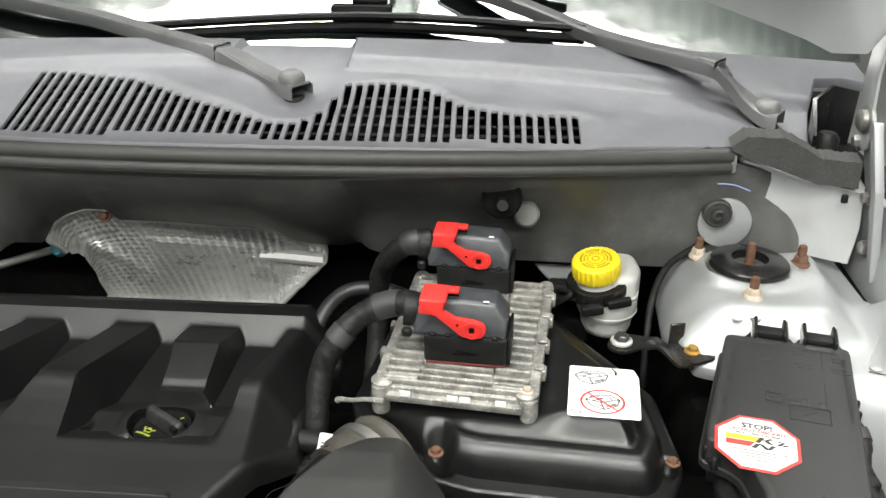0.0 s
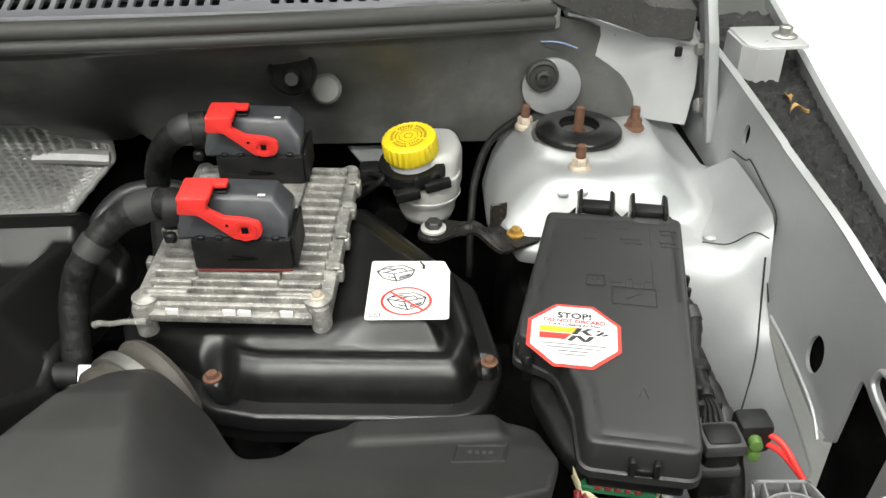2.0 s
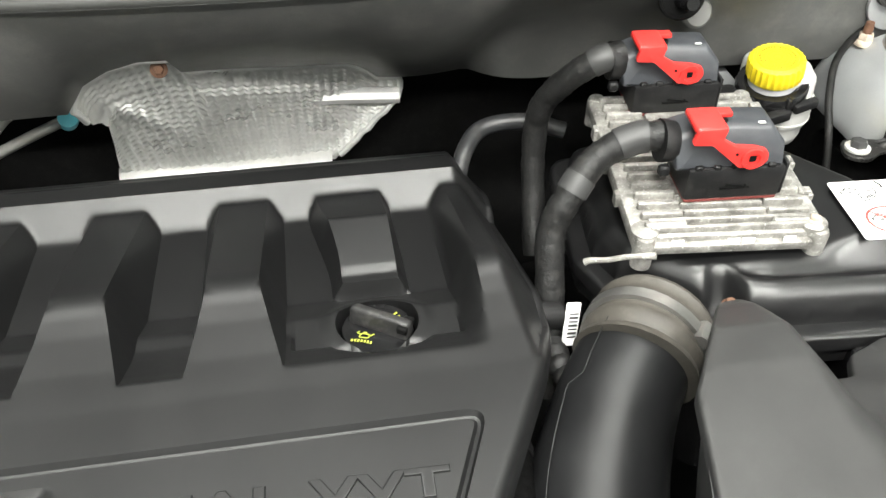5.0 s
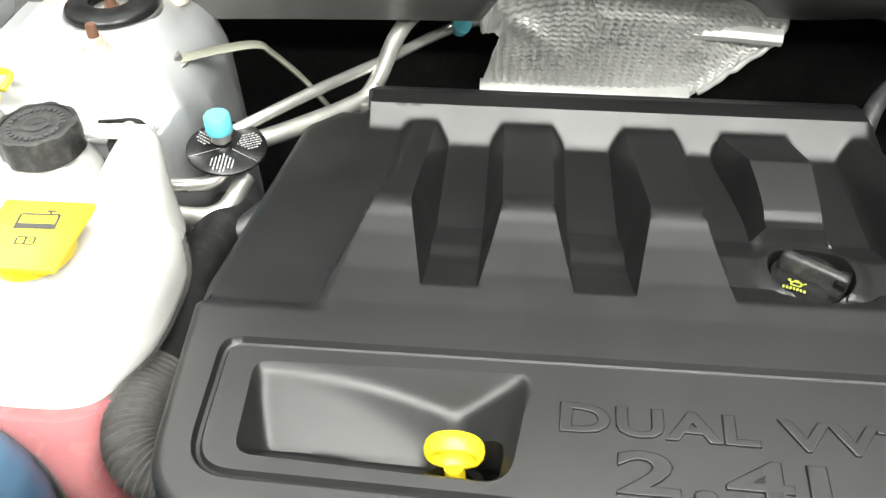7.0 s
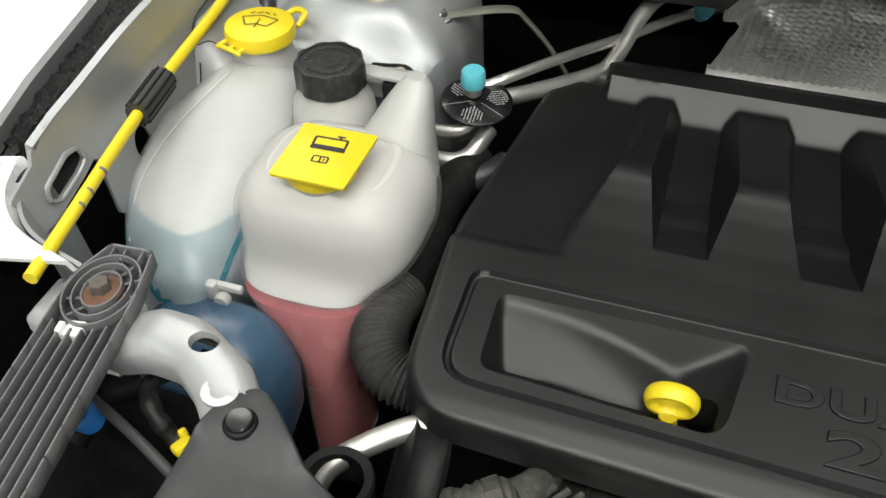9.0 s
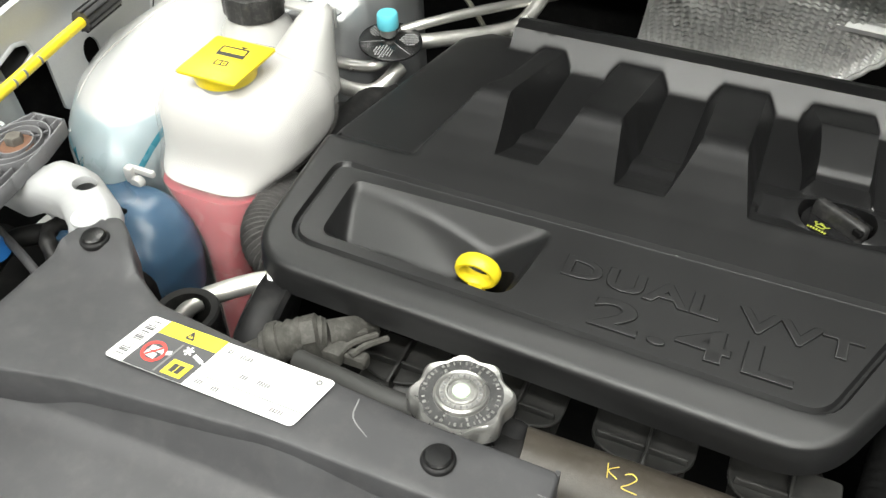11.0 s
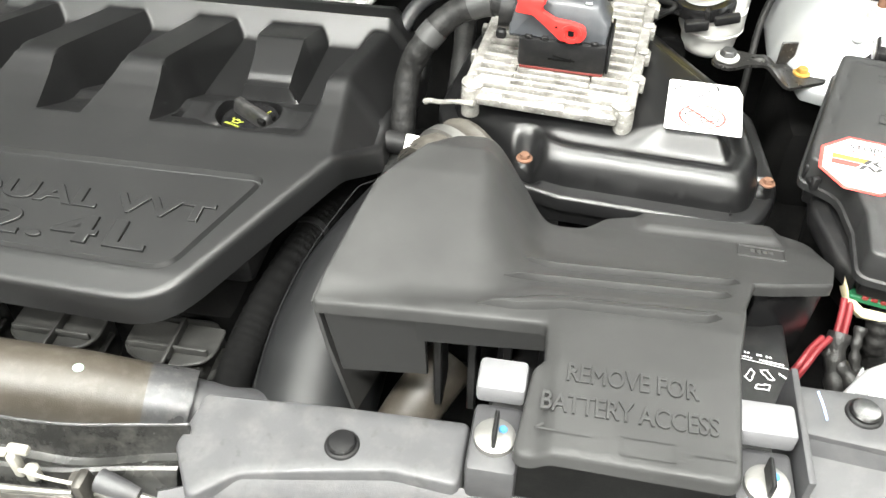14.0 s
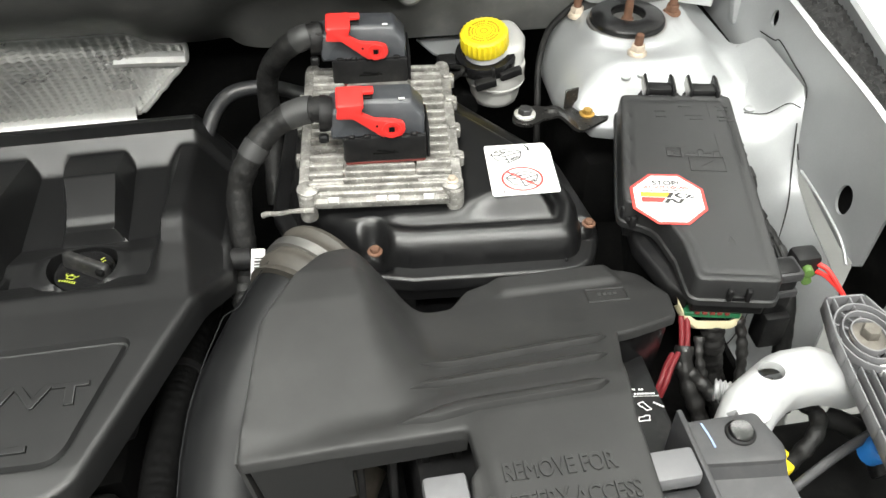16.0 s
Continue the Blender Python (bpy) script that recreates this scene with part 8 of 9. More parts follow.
part("lower_flange", thick(strip([[(x, y - 0.001, z + 0.014) for x, y, z in rows_h[-1][::6]], [(x, y - 0.010, z + 0.009) for x, y, z in rows_h[-1][::6]], [(x, y - 0.018, z - 0.002) for x, y, z in rows_h[-1][::6]]]), 0.0015), SHIELD, hs, "bright bent lower flange")
bar_rows = [[(x, 1.080 - dy, z + dz) for x, z in ((-0.056, 0.921), (-0.03, 0.922), (0.02, 0.920), (0.074, 0.916))] for dy, dz in ((-0.004, 0.010), (0.004, 0.007), (0.007, 0.0), (0.003, -0.007), (-0.006, -0.009))]
part("pressed_bar", thick(strip(bar_rows), 0.001), SHIELD_EDGE, hs, "bright pressed bar")
hexbolt((-0.160, 0.957, 1.029), 0.0055, RUST, "rusty bolt at the heat shield's tab", pose(0, 0, 0, 62, 0, 0))

# ---- front of the bay: radiator panels, hose, brackets ----
def push_pin(x, y, z, m=None):
    th = thing("push_pin", (x, y, z), "round black plastic push pin in the radiator panel", "push pin", "radiator panel pins")
    part("flange", lathe([(0.0098, -0.004), (0.0104, -0.0015), (0.0100, 0.0), (0.0090, 0.0008)], (x, y, z), 24), MATT_BLACK, th)
    part("head", lathe([(0.0084, 0.0), (0.0084, 0.0024), (0.0073, 0.0036), (0.002, 0.004)], (x, y, z), 24), GLOSS_BLACK, th)


lp_loop = rounded([(-0.124, 0.330, 0.004), (-0.122, 0.274, 0.004), (-0.18, 0.287, 0.02), (-0.29, 0.281, 0.05), (-0.41, 0.268, 0.05), (-0.503, 0.250, 0.01), (-0.503, 0.350, 0.008), (-0.495, 0.376, 0.008), (-0.478, 0.394, 0.01), (-0.461, 0.381, 0.01), (-0.435, 0.356, 0.02), (-0.403, 0.339, 0.02), (-0.30, 0.329, 0.05), (-0.20, 0.327, 0.02)], 5)


def lp_z(x, y):
    z = np.interp(x, [-0.56, -0.49, -0.42, -0.27, -0.124], [1.0, 1.0, 1.003, 1.002, 0.990])
    return z + 0.010 * ease(0.349, 0.362, y) * ease(-0.42, -0.44, x)


PALE_SCRATCH = mat("pale_scratch", (0.25, 0.25, 0.25), 0.7, var=0.1)
rp = thing("radiator_panel", (-0.33, 0.3, 0.93), "grey plastic radiator top panel with a printed label", "radiator panel", "radiator panels")
part("top", sheet(lp_loop, lp_z, 0.008, skirt=[(0.001, 0.0005), (0.002, 0.002), (0.003, 0.03)]), GREY_PLASTIC, rp)
bump_rows = []
for y, dz in ((0.283, -0.004), (0.272, -0.016), (0.266, -0.030), (0.262, -0.034), (0.25, -0.037), (0.20, -0.045), (0.10, -0.06), (-0.02, -0.10), (-0.06, -0.16)):
    bump_rows.append([(x, y - 0.012 * ease(-0.3, -0.56, x) + (0.012 * ease(-0.28, -0.19, x) if y > 0.255 else 0), float(np.interp(x, [-0.56, -0.42, -0.27, -0.124], [1.0, 1.004, 1.0, 0.985])) + dz) for x in np.linspace(-0.505, -0.124, 40)])
part("front_step", thick(strip(bump_rows), 0.004), GREY_PLASTIC, rp, "stepped grey front of the panel")
part("end_wall", thick(strip([[(-0.126, 0.337, 0.983), (-0.126, 0.28, 0.981), (-0.128, 0.262, 0.948), (-0.128, 0.20, 0.938)], [(-0.126, 0.33, 0.94), (-0.126, 0.28, 0.93), (-0.128, 0.262, 0.90), (-0.128, 0.20, 0.87)]]), 0.003), GREY_PLASTIC, rp)
part("left_end_wall", thick(strip([[(-0.503, 0.350, 0.999), (-0.503, 0.250, 0.996), (-0.503, 0.20, 0.955)], [(-0.503, 0.350, 0.93), (-0.503, 0.250, 0.92), (-0.503, 0.20, 0.90)]]), 0.003), GREY_PLASTIC, rp)
push_pin(-0.187, 0.308, 0.998)
push_pin(-0.476, 0.3665, 1.0125)

part("scratch", tube([(-0.246, 0.325, 1.0002), (-0.243, 0.312, 0.9998), (-0.230, 0.304, 0.9985)], 0.0005, 4, 4), PALE_SCRATCH, rp, "pale scratch")
# printed service label
sl = thing("service_label", (-0.33, 0.31, 1.002), "white, yellow and black printed service label on the panel", "label")
o_, e1, e2 = Vector((-0.405, 0.289, 1.0052)), Vector((-0.271, 0.290, 1.0030)), Vector((-0.3965, 0.3275, 1.0058))
vx, vy = (e1 - o_), (e2 - o_)
vn = vx.cross(vy).normalized()


def sl_box(u0, v0, u1, v1, lift, t=0.0003):
    bm = bmesh.new()
    pts = [(u0, v0), (u1, v0), (u1, v1), (u0, v1)]
    lo_ = [bm.verts.new(o_ + vx * u + vy * v + vn * lift) for u, v in pts]
    hi_ = [bm.verts.new(o_ + vx * u + vy * v + vn * (lift + t)) for u, v in pts]
    bm.faces.new(hi_)
    bm.faces.new(lo_[::-1])
    for i in range(4):
        bm.faces.new((lo_[i], lo_[(i + 1) % 4], hi_[(i + 1) % 4], hi_[i]))
    return bm


def on_label(bm):
    """Lay a flat shape drawn in metres along the label's two edges onto it."""
    for v in bm.verts:
        v.co = o_ + vx * (v.co.x / vx.length) + vy * (v.co.y / vy.length) + vn * v.co.z
    bmesh.ops.recalc_face_normals(bm, faces=bm.faces)
    return bm


part("paper", on_label(slab(rounded([(0, 0, 0.004), (vx.length, 0, 0.004), (vx.length, vy.length, 0.004), (0, vy.length, 0.004)], 5), 0, 0.0005, 0.0001, 1)), LABEL_WHITE, sl)
FIELD_GREY = mat("dark_grey_print", (0.055, 0.055, 0.058), 0.42, var=0.08, bump=0.0)
part("yellow_band", sl_box(0.105, 0.72, 0.43, 1.0, 0.0006), PRINT_YELLOW, sl)
part("dark_field", sl_box(0.105, 0.0, 0.43, 0.72, 0.0006), FIELD_GREY, sl)
part("field_line", sl_box(0.265, 0.04, 0.275, 0.66, 0.0010), PRINT_GREY, sl)
part("yellow_square", sl_box(0.30, 0.06, 0.405, 0.36, 0.0010), PRINT_YELLOW, sl)
Sm = Matrix((vx.normalized(), vn.cross(vx.normalized()), vn)).transposed().to_4x4()
Sc = Matrix.Translation(o_ + vx * 0.185 + vy * 0.36 + vn * 0.0014) @ Sm
part("red_mark", join(ring_flat(0.0062, 0.0082, Sc, 28), line_flat((-0.005, -0.005), (0.005, 0.005), 0.0018, Sc)), PRINT_RED, sl)
Sd = Matrix.Translation(o_ + vx * 0.185 + vy * 0.36 + vn * 0.0011) @ Sm
part("pale_mark", join(line_flat((-0.004, 0.0025), (0.005, 0.002), 0.0035, Sd), line_flat((-0.005, -0.002), (0.003, -0.003), 0.004, Sd), line_flat((0.005, 0.001), (0.011, 0.003), 0.003, Sd)), LABEL_WHITE, sl)
part("book_mark", join(sl_box(0.325, 0.12, 0.350, 0.29, 0.0013), sl_box(0.356, 0.12, 0.381, 0.29, 0.0013)), PRINT_BLACK, sl)
Si = Matrix.Translation(o_ + vx * 0.318 + vy * 0.585 + vn * 0.0010) @ Sm
part("gear_icon", join(*[line_flat((-0.0034 * math.cos(a), -0.0034 * math.sin(a)), (0.0034 * math.cos(a), 0.0034 * math.sin(a)), 0.0014, Si) for a in np.arange(3) * math.pi / 3 + 0.3]), LABEL_WHITE, sl, "small white gear")
part("spanner_icon", join(line_flat((0.005, -0.0015), (0.0125, -0.0045), 0.0026, Si), line_flat((0.0115, -0.0042), (0.0145, -0.0055), 0.0014, Si)), LABEL_WHITE, sl, "small white spanner")
Sw = Matrix.Translation(o_ + vx * 0.262 + vy * 0.80 + vn * 0.0010) @ Sm
part("warning_mark", join(line_flat((-0.003, 0.0), (0.003, 0.0), 0.0016, Sw), line_flat((-0.0028, 0.0), (0.0002, 0.0058), 0.0012, Sw), line_flat((0.0028, 0.0), (-0.0002, 0.0058), 0.0012, Sw), line_flat((0, 0.0015), (0, 0.004), 0.0012, Sw)), PRINT_BLACK, sl, "small warning triangle")
random.seed(4)
part("barcode", join(*[sl_box(0.030, 0.08 + 0.035 * k, 0.078, 0.08 + 0.035 * k + random.choice((0.010, 0.018, 0.024)), 0.0006) for k in range(24) if k not in (9, 17)]), PRINT_BLACK, sl)
part("ruled_line", sl_box(0.43, 0.26, 0.995, 0.275, 0.0006), PRINT_GREY, sl)
bars = []
for u0, v0, n in ((0.47, 0.80, 2), (0.54, 0.78, 5), (0.62, 0.45, 3), (0.71, 0.45, 5), (0.47, 0.10, 3), (0.56, 0.08, 3), (0.86, 0.10, 5)):
    for k in range(n):
        bars.append(sl_box(u0 + 0.013 * k, v0, u0 + 0.013 * k + 0.008, v0 + 0.09, 0.0006))
part("print_bars", join(*bars), PRINT_GREY, sl)
part("round_mark", ring_flat(0.0008, 0.0022, Matrix.Translation(o_ + vx * 0.94 + vy * 0.87 + vn * 0.0008) @ Sm, 16), PRINT_GREY, sl)

# radiator cap
rc = thing("radiator_cap", (-0.2, 0.372, 0.955), "stamped bright steel radiator cap with raised lettering", "radiator cap")
CAPSTEEL = mat("stamped_bright_steel", (0.42, 0.415, 0.40), 0.33, metal=0.8, var=0.12, scale=120, fine=700, bump=0.12)
CAPWORN = mat("worn_black_cap_paint", (0.06, 0.06, 0.06), 0.45, metal=0.3, var=0.3, scale=150, fine=700, bump=0.2, spots=0.5, spot_col=(0.35, 0.34, 0.32))
RM = pose(-0.2, 0.372, 0.0, 0, 0, 20)


def scallop(a, r, z):
    return 0.97 + (0.05 * math.cos(a * 8) + 0.07 * math.exp(-(math.sin(a) / 0.22) ** 2) if r > 0.0275 else 0.03)


capb = part("cap", lathe([(0.030, 0.956), (0.0322, 0.958), (0.0325, 0.969), (0.0318, 0.9725), (0.0302, 0.974), (0.0285, 0.9735), (0.0265, 0.9728), (0.0178, 0.9728), (0.0174, 0.9758), (0.0160, 0.9770), (0.0148, 0.9764), (0.0142, 0.9752), (0.0108, 0.9752), (0.0103, 0.9766), (0.0092, 0.9768), (0.0086, 0.9756), (0.001, 0.9756)], (0, 0, 0), 128, RM, scallop), CAPSTEEL, rc)
part("painted_band", ring_flat(0.0182, 0.0272, pose(-0.2, 0.372, 0.9732), 64), CAPWORN, capb, "worn black painted band")
random.seed(8)
marks, a = [], 0.0
while a < 2 * math.pi - 0.05:
    w = random.choice((0.0009, 0.0016, 0.0020))
    for r_ in ((0.0243,) if random.random() < 0.75 else (0.0243, 0.0205)):
        marks.append(box(0, 0, 0, w, 0.0024, 0.0009, 0.0002, 1, pose(-0.2 + r_ * math.cos(a), 0.372 + r_ * math.sin(a), 0.9736, 0, 0, math.degrees(a) + 90)))
    a += random.choice((0.14, 0.17, 0.24))
part("stamped_print", join(*marks), CAPSTEEL, capb, "pale stamped print")
part("ring_print", join(*[box(0, 0, 0, 0.0012, 0.0018, 0.0006, 0, 1, pose(-0.2 + 0.0125 * math.cos(a), 0.372 + 0.0125 * math.sin(a), 0.9755, 0, 0, math.degrees(a) + 90)) for a in np.arange(0, 6.2, 0.3)]), PRINT_GREY, capb)
part("center_dot", lathe([(0.0058, 0), (0.0058, 0.0008), (0.003, 0.001)], (-0.2, 0.372, 0.9757), 20), mat("pale_green_dot", (0.45, 0.58, 0.42), 0.5, var=0.1), capb, "pale green centre mark")
part("neck", lathe([(0.026, 0.90), (0.026, 0.952), (0.028, 0.956)], (-0.2, 0.372, 0), 28), MATT_BLACK, rc, "black filler neck")
part("neck_side", box(-0.172, 0.374, 0.930, 0.034, 0.034, 0.030, 0.008, 3), MATT_BLACK, rc)
part("neck_spring", tube([(-0.162, 0.352, 0.952), (-0.145, 0.350, 0.953)], 0.0022, 8, 2), STEEL, rc)
ov = thing("overflow_hose", (-0.27, 0.38, 0.93), "thin grey rubber overflow hose to the radiator cap", "hose")
part("hose", tube([(-0.21, 0.368, 0.944), (-0.25, 0.366, 0.947), (-0.29, 0.371, 0.944), (-0.33, 0.38, 0.935)], 0.008, 12), SEAL_GREY, ov)

CLIP_PALE = mat("pale_grey_plastic", (0.13, 0.13, 0.136), 0.5, var=0.06, fine=1500, bump=0.3, dust=0.05)
BRACKET_GREY = mat("pale_grey_bracket", (0.15, 0.15, 0.156), 0.45, var=0.12, fine=1500, bump=0.2, dust=0.1)
DULL_BOLT = mat("dull_brown_bolt", (0.17, 0.155, 0.135), 0.55, metal=0.6, var=0.3, scale=120, bump=0.3, dust=0.2)
CLAMP_DARK = mat("dark_hose_clamp", (0.075, 0.075, 0.078), 0.34, metal=0.4, var=0.25, scale=50, bump=0.2, dust=0.2)
# radiator hose
uh = thing("radiator_hose", (-0.06, 0.38, 0.87), "brown sleeved upper radiator hose with steel clamp", "radiator hose")
hose_line = [(-0.160, 0.366, 0.921), (-0.09, 0.374, 0.908), (-0.03, 0.384, 0.894), (0.020, 0.392, 0.880)]
sleeve = part("sleeve", tube(hose_line, [0.0295, 0.0312, 0.0312, 0.0300], 32, 8, wave=None), HOSE_BROWN, uh)
part("left_cuff", tube([(-0.175, 0.363, 0.925), (-0.160, 0.365, 0.9235), (-0.148, 0.3665, 0.9215)], 0.0225, 24, 4), RUBBER, uh)
part("clamp", tube([(0.014, 0.391, 0.882), (0.030, 0.3945, 0.877), (0.044, 0.397, 0.872)], 0.0305, 26, 5), CLAMP_DARK, uh, "broad dark hose clamp")
part("right_end", tube([(0.04, 0.397, 0.876), (0.07, 0.40, 0.868), (0.10, 0.405, 0.86), (0.15, 0.41, 0.84)], 0.0225, 22, 5), GREY_PLASTIC, uh)


def on_hose(x, phi):
    """A point on the sleeve, phi degrees from its top towards the front."""
    c = min(spline(hose_line, 30), key=lambda p: abs(p.x - x))
    return Vector((x, c.y, c.z)) + 0.0322 * Vector((0.05, -math.sin(radians(phi)), math.cos(radians(phi))))


strokes = [[(-0.104, -16), (-0.102, 4)], [(-0.097, -16), (-0.1025, -6), (-0.096, 2)], [(-0.092, -8), (-0.088, -12), (-0.0845, -6), (-0.088, 3), (-0.092, 10), (-0.082, 12)]]
part("chalk_mark", join(*[tube([on_hose(x, p) for x, p in s], 0.0004, 5, 5) for s in strokes]), mat("ochre_chalk", (0.62, 0.48, 0.10), 0.8, var=0.2), sleeve, "yellow chalk mark")
part("paint_dab", lathe([(0.0040, 0), (0.0034, 0.0006), (0.001, 0.0008)], on_hose(-0.025, 2), 10, pose(0, 0, 0, -5, 12, 0)), mat("pale_green_paint", (0.36, 0.58, 0.42), 0.5, var=0.1), sleeve, "pale green paint dab")

# radiator support bar, latch, plug
sb = thing("radiator_support_bar", (-0.03, 0.32, 0.90), "shiny black steel radiator support bar", "support bar")
BAR_PAINT = mat("dirty_black_paint", (0.022, 0.022, 0.021), 0.25, var=0.3, scale=30, fine=500, bump=0.1, dust=0.25, dust_col=(0.16, 0.155, 0.14))
bar_line = spline([(-0.20, 0.298, 0.976), (-0.13, 0.290, 0.978), (-0.08, 0.284, 0.979), (-0.02, 0.274, 0.979), (0.03, 0.273, 0.979), (0.075, 0.281, 0.980), (0.104, 0.286, 0.980)], 8)


def bar_rise(x):
    return 0.004 + 0.0012 * math.sin(x * 55)


bar_prof = [(0.024, 0.008), (0.0225, 0.008), (0.0205, -0.003), (0.017, -0.0075), (0.012, -0.0078), (0.008, -0.0045), (0.0045, 0.0), (0.002, 0.0015), (-0.0005, 0.001), (-0.003, -0.003), (-0.005, -0.009), (-0.008, -0.020), (-0.009, -0.06)]
part("bar", thick(strip([[(p.x, p.y + a, p.z + b + (bar_rise(p.x) if a > 0.02 else 0) - 0.004 * math.exp(-((p.x - 0.05) / 0.03) ** 2) * (0.004 < a < 0.02)) for a, b in bar_prof] for p in bar_line]), 0.003), BAR_PAINT, sb)
part("rolled_lip", tube([(p.x, p.y + 0.0235, p.z + 0.0085 + bar_rise(p.x)) for p in bar_line[::3]], 0.0009, 8, 4), CLAMP_DARK, sb, "worn bright lip")
CATCH_PALE = mat("pale_catch_plastic", (0.27, 0.26, 0.23), 0.5, var=0.15, scale=80, bump=0.2, dust=0.2)
LATCH_STEEL = mat("worn_latch_steel", (0.20, 0.195, 0.18), 0.42, metal=0.7, var=0.5, scale=70, fine=500, bump=0.3, dust=0.5, dust_col=(0.10, 0.09, 0.075))
LATCH_DARK = mat("grimy_latch_plate", (0.055, 0.052, 0.047), 0.4, metal=0.5, var=0.5, scale=60, fine=500, bump=0.3, dust=0.4, dust_col=(0.11, 0.10, 0.08))
lt = thing("hood_latch", (-0.01, 0.26, 0.93), "worn steel hood latch with pivots and spring", "hood latch")


def upright(loop_xz, y, t, lean=0.0):
    """A standing plate over (x, z) whose foot leans towards the front."""
    bm = slab(loop_xz, 0, t, 0.0006, 1, pose(0, y, 0, 90, 0, 0))
    for v in bm.verts:
        v.co.y += lean * (v.co.z - 0.985)
    return bm


part("hook_plate", upright(rounded([(-0.072, 0.978, 0.006), (-0.066, 0.955, 0.008), (-0.03, 0.93, 0.01), (0.0, 0.935, 0.01), (-0.008, 0.966, 0.008), (-0.024, 0.978, 0.006), (-0.05, 0.984, 0.008)], 4), 0.258, 0.004, 0.5), LATCH_DARK, lt)
part("hook_lip", tube([(-0.055, 0.270, 1.003), (-0.062, 0.266, 0.996), (-0.066, 0.260, 0.986), (-0.058, 0.256, 0.982), (-0.045, 0.2555, 0.983), (-0.028, 0.255, 0.985), (-0.016, 0.252, 0.983)], [0.0024, 0.0028, 0.0030, 0.0022, 0.0018, 0.0018, 0.0016], 8, 5, flat=0.8), LATCH_STEEL, lt, "bright hooked lip")
part("roller", lathe([(0.011, 0), (0.0125, 0.002), (0.0125, 0.010), (0.010, 0.012)], (-0.040, 0.268, 0.972), 20, pose(0, 0, 0, 70, 0, 0)), GREY_PLASTIC, lt, "grey roller behind the hook")
part("spring_end", tube([(-0.010, 0.252, 0.982), (0.0, 0.254, 0.985), (0.008, 0.254, 0.982), (0.010, 0.252, 0.974)], [0.0028, 0.004, 0.004, 0.003], 8, 5), CATCH_PALE, lt, "grimy pale spring end")
part("pivot_plate", upright(rounded([(-0.03, 0.962, 0.005), (-0.012, 0.968, 0.005), (0.010, 0.95, 0.006), (0.012, 0.92, 0.008), (-0.015, 0.915, 0.008), (-0.032, 0.94, 0.006)], 4), 0.246, 0.004, 0.5), LATCH_DARK, lt)
part("pivot_rim", tube([(-0.032, 0.240, 0.968), (-0.02, 0.241, 0.972), (-0.006, 0.239, 0.967), (0.008, 0.236, 0.955)], 0.0016, 8, 4), LATCH_STEEL, lt)
part("catch_plate", upright(rounded([(0.006, 0.984, 0.005), (0.058, 0.988, 0.005), (0.062, 0.955, 0.008), (0.045, 0.93, 0.008), (0.012, 0.935, 0.01)], 4), 0.258, 0.004, 0.5), LATCH_DARK, lt)
part("catch_rim", tube([(0.006, 0.254, 0.983), (0.012, 0.2545, 0.988), (0.035, 0.256, 0.989), (0.056, 0.259, 0.987)], [0.0024, 0.0024, 0.0020, 0.0018], 8, 5), LATCH_STEEL, lt, "bright rolled rim")
part("catch", join(box(0.019, 0.269, 0.990, 0.006, 0.006, 0.020, 0.002, 2), box(0.022, 0.272, 1.001, 0.013, 0.006, 0.005, 0.002, 2), box(0.013, 0.270, 0.999, 0.006, 0.005, 0.004, 0.001, 1), box(0.028, 0.268, 0.986, 0.008, 0.007, 0.012, 0.002, 1)), CATCH_PALE, lt, "pale plastic catch")
part("spring_wire", tube([(0.022, 0.266, 0.990), (0.038, 0.264, 0.9895), (0.054, 0.264, 0.988)], 0.0012, 6, 3), CATCH_PALE, lt)
part("bracket_ear", join(box(0.0605, 0.264, 0.985, 0.007, 0.014, 0.022, 0.003, 2), box(0.056, 0.268, 0.978, 0.014, 0.010, 0.020, 0.003, 2)), LATCH_DARK, lt)
for k in range(3):
    part("cable", tube([(0.064, 0.270 - 0.004 * k, 0.982 - 0.003 * k), (0.085, 0.269 - 0.003 * k, 0.978 - 0.003 * k), (0.115, 0.266, 0.972)], 0.0024, 8), LATCH_STEEL, lt)
part("cable_sheath", tube([(0.066, 0.270, 0.985), (0.080, 0.268, 0.983), (0.090, 0.267, 0.981)], [0.007, 0.006, 0.004], 10, 4), GREY_PLASTIC, lt)
part("lower_loop", tube([(-0.028, 0.226, 0.955), (-0.020, 0.224, 0.962), (-0.008, 0.224, 0.958), (-0.006, 0.226, 0.945)], 0.003, 8, 4), LATCH_STEEL, lt)
part("lower_tab", box(0.018, 0.235, 0.945, 0.022, 0.006, 0.030, 0.003, 2), LATCH_DARK, lt)
part("back_plate", box(0.0, 0.262, 0.925, 0.14, 0.003, 0.07, 0.001, 1), DEEP_BLACK, lt)
plug = thing("latch_switch_plug", (-0.075, 0.258, 0.975), "grey switch plug with red lock and white clip", "connector")
SWITCH_GREY = mat("switch_grey", (0.075, 0.072, 0.080), 0.45, var=0.15, bump=0.2, dust=0.2)
LP = pose(-0.074, 0.261, 0.992, 14, 0, 2)
part("shell", box(0.003, 0, 0, 0.030, 0.022, 0.014, 0.002, 2, LP), SWITCH_GREY, plug)
part("shell_ribs", join(*[box(-0.006 + 0.006 * k, 0, 0.0072, 0.0016, 0.020, 0.0012, 0.0003, 1, LP) for k in range(4)]), SWITCH_GREY, plug, "moulded ribs")
part("red_lock", join(box(-0.016, 0.001, 0.001, 0.010, 0.022, 0.013, 0.001, 1, LP), box(-0.012, 0.002, 0.0085, 0.004, 0.012, 0.002, 0.0005, 1, LP)), RED, plug, "red lock tab")
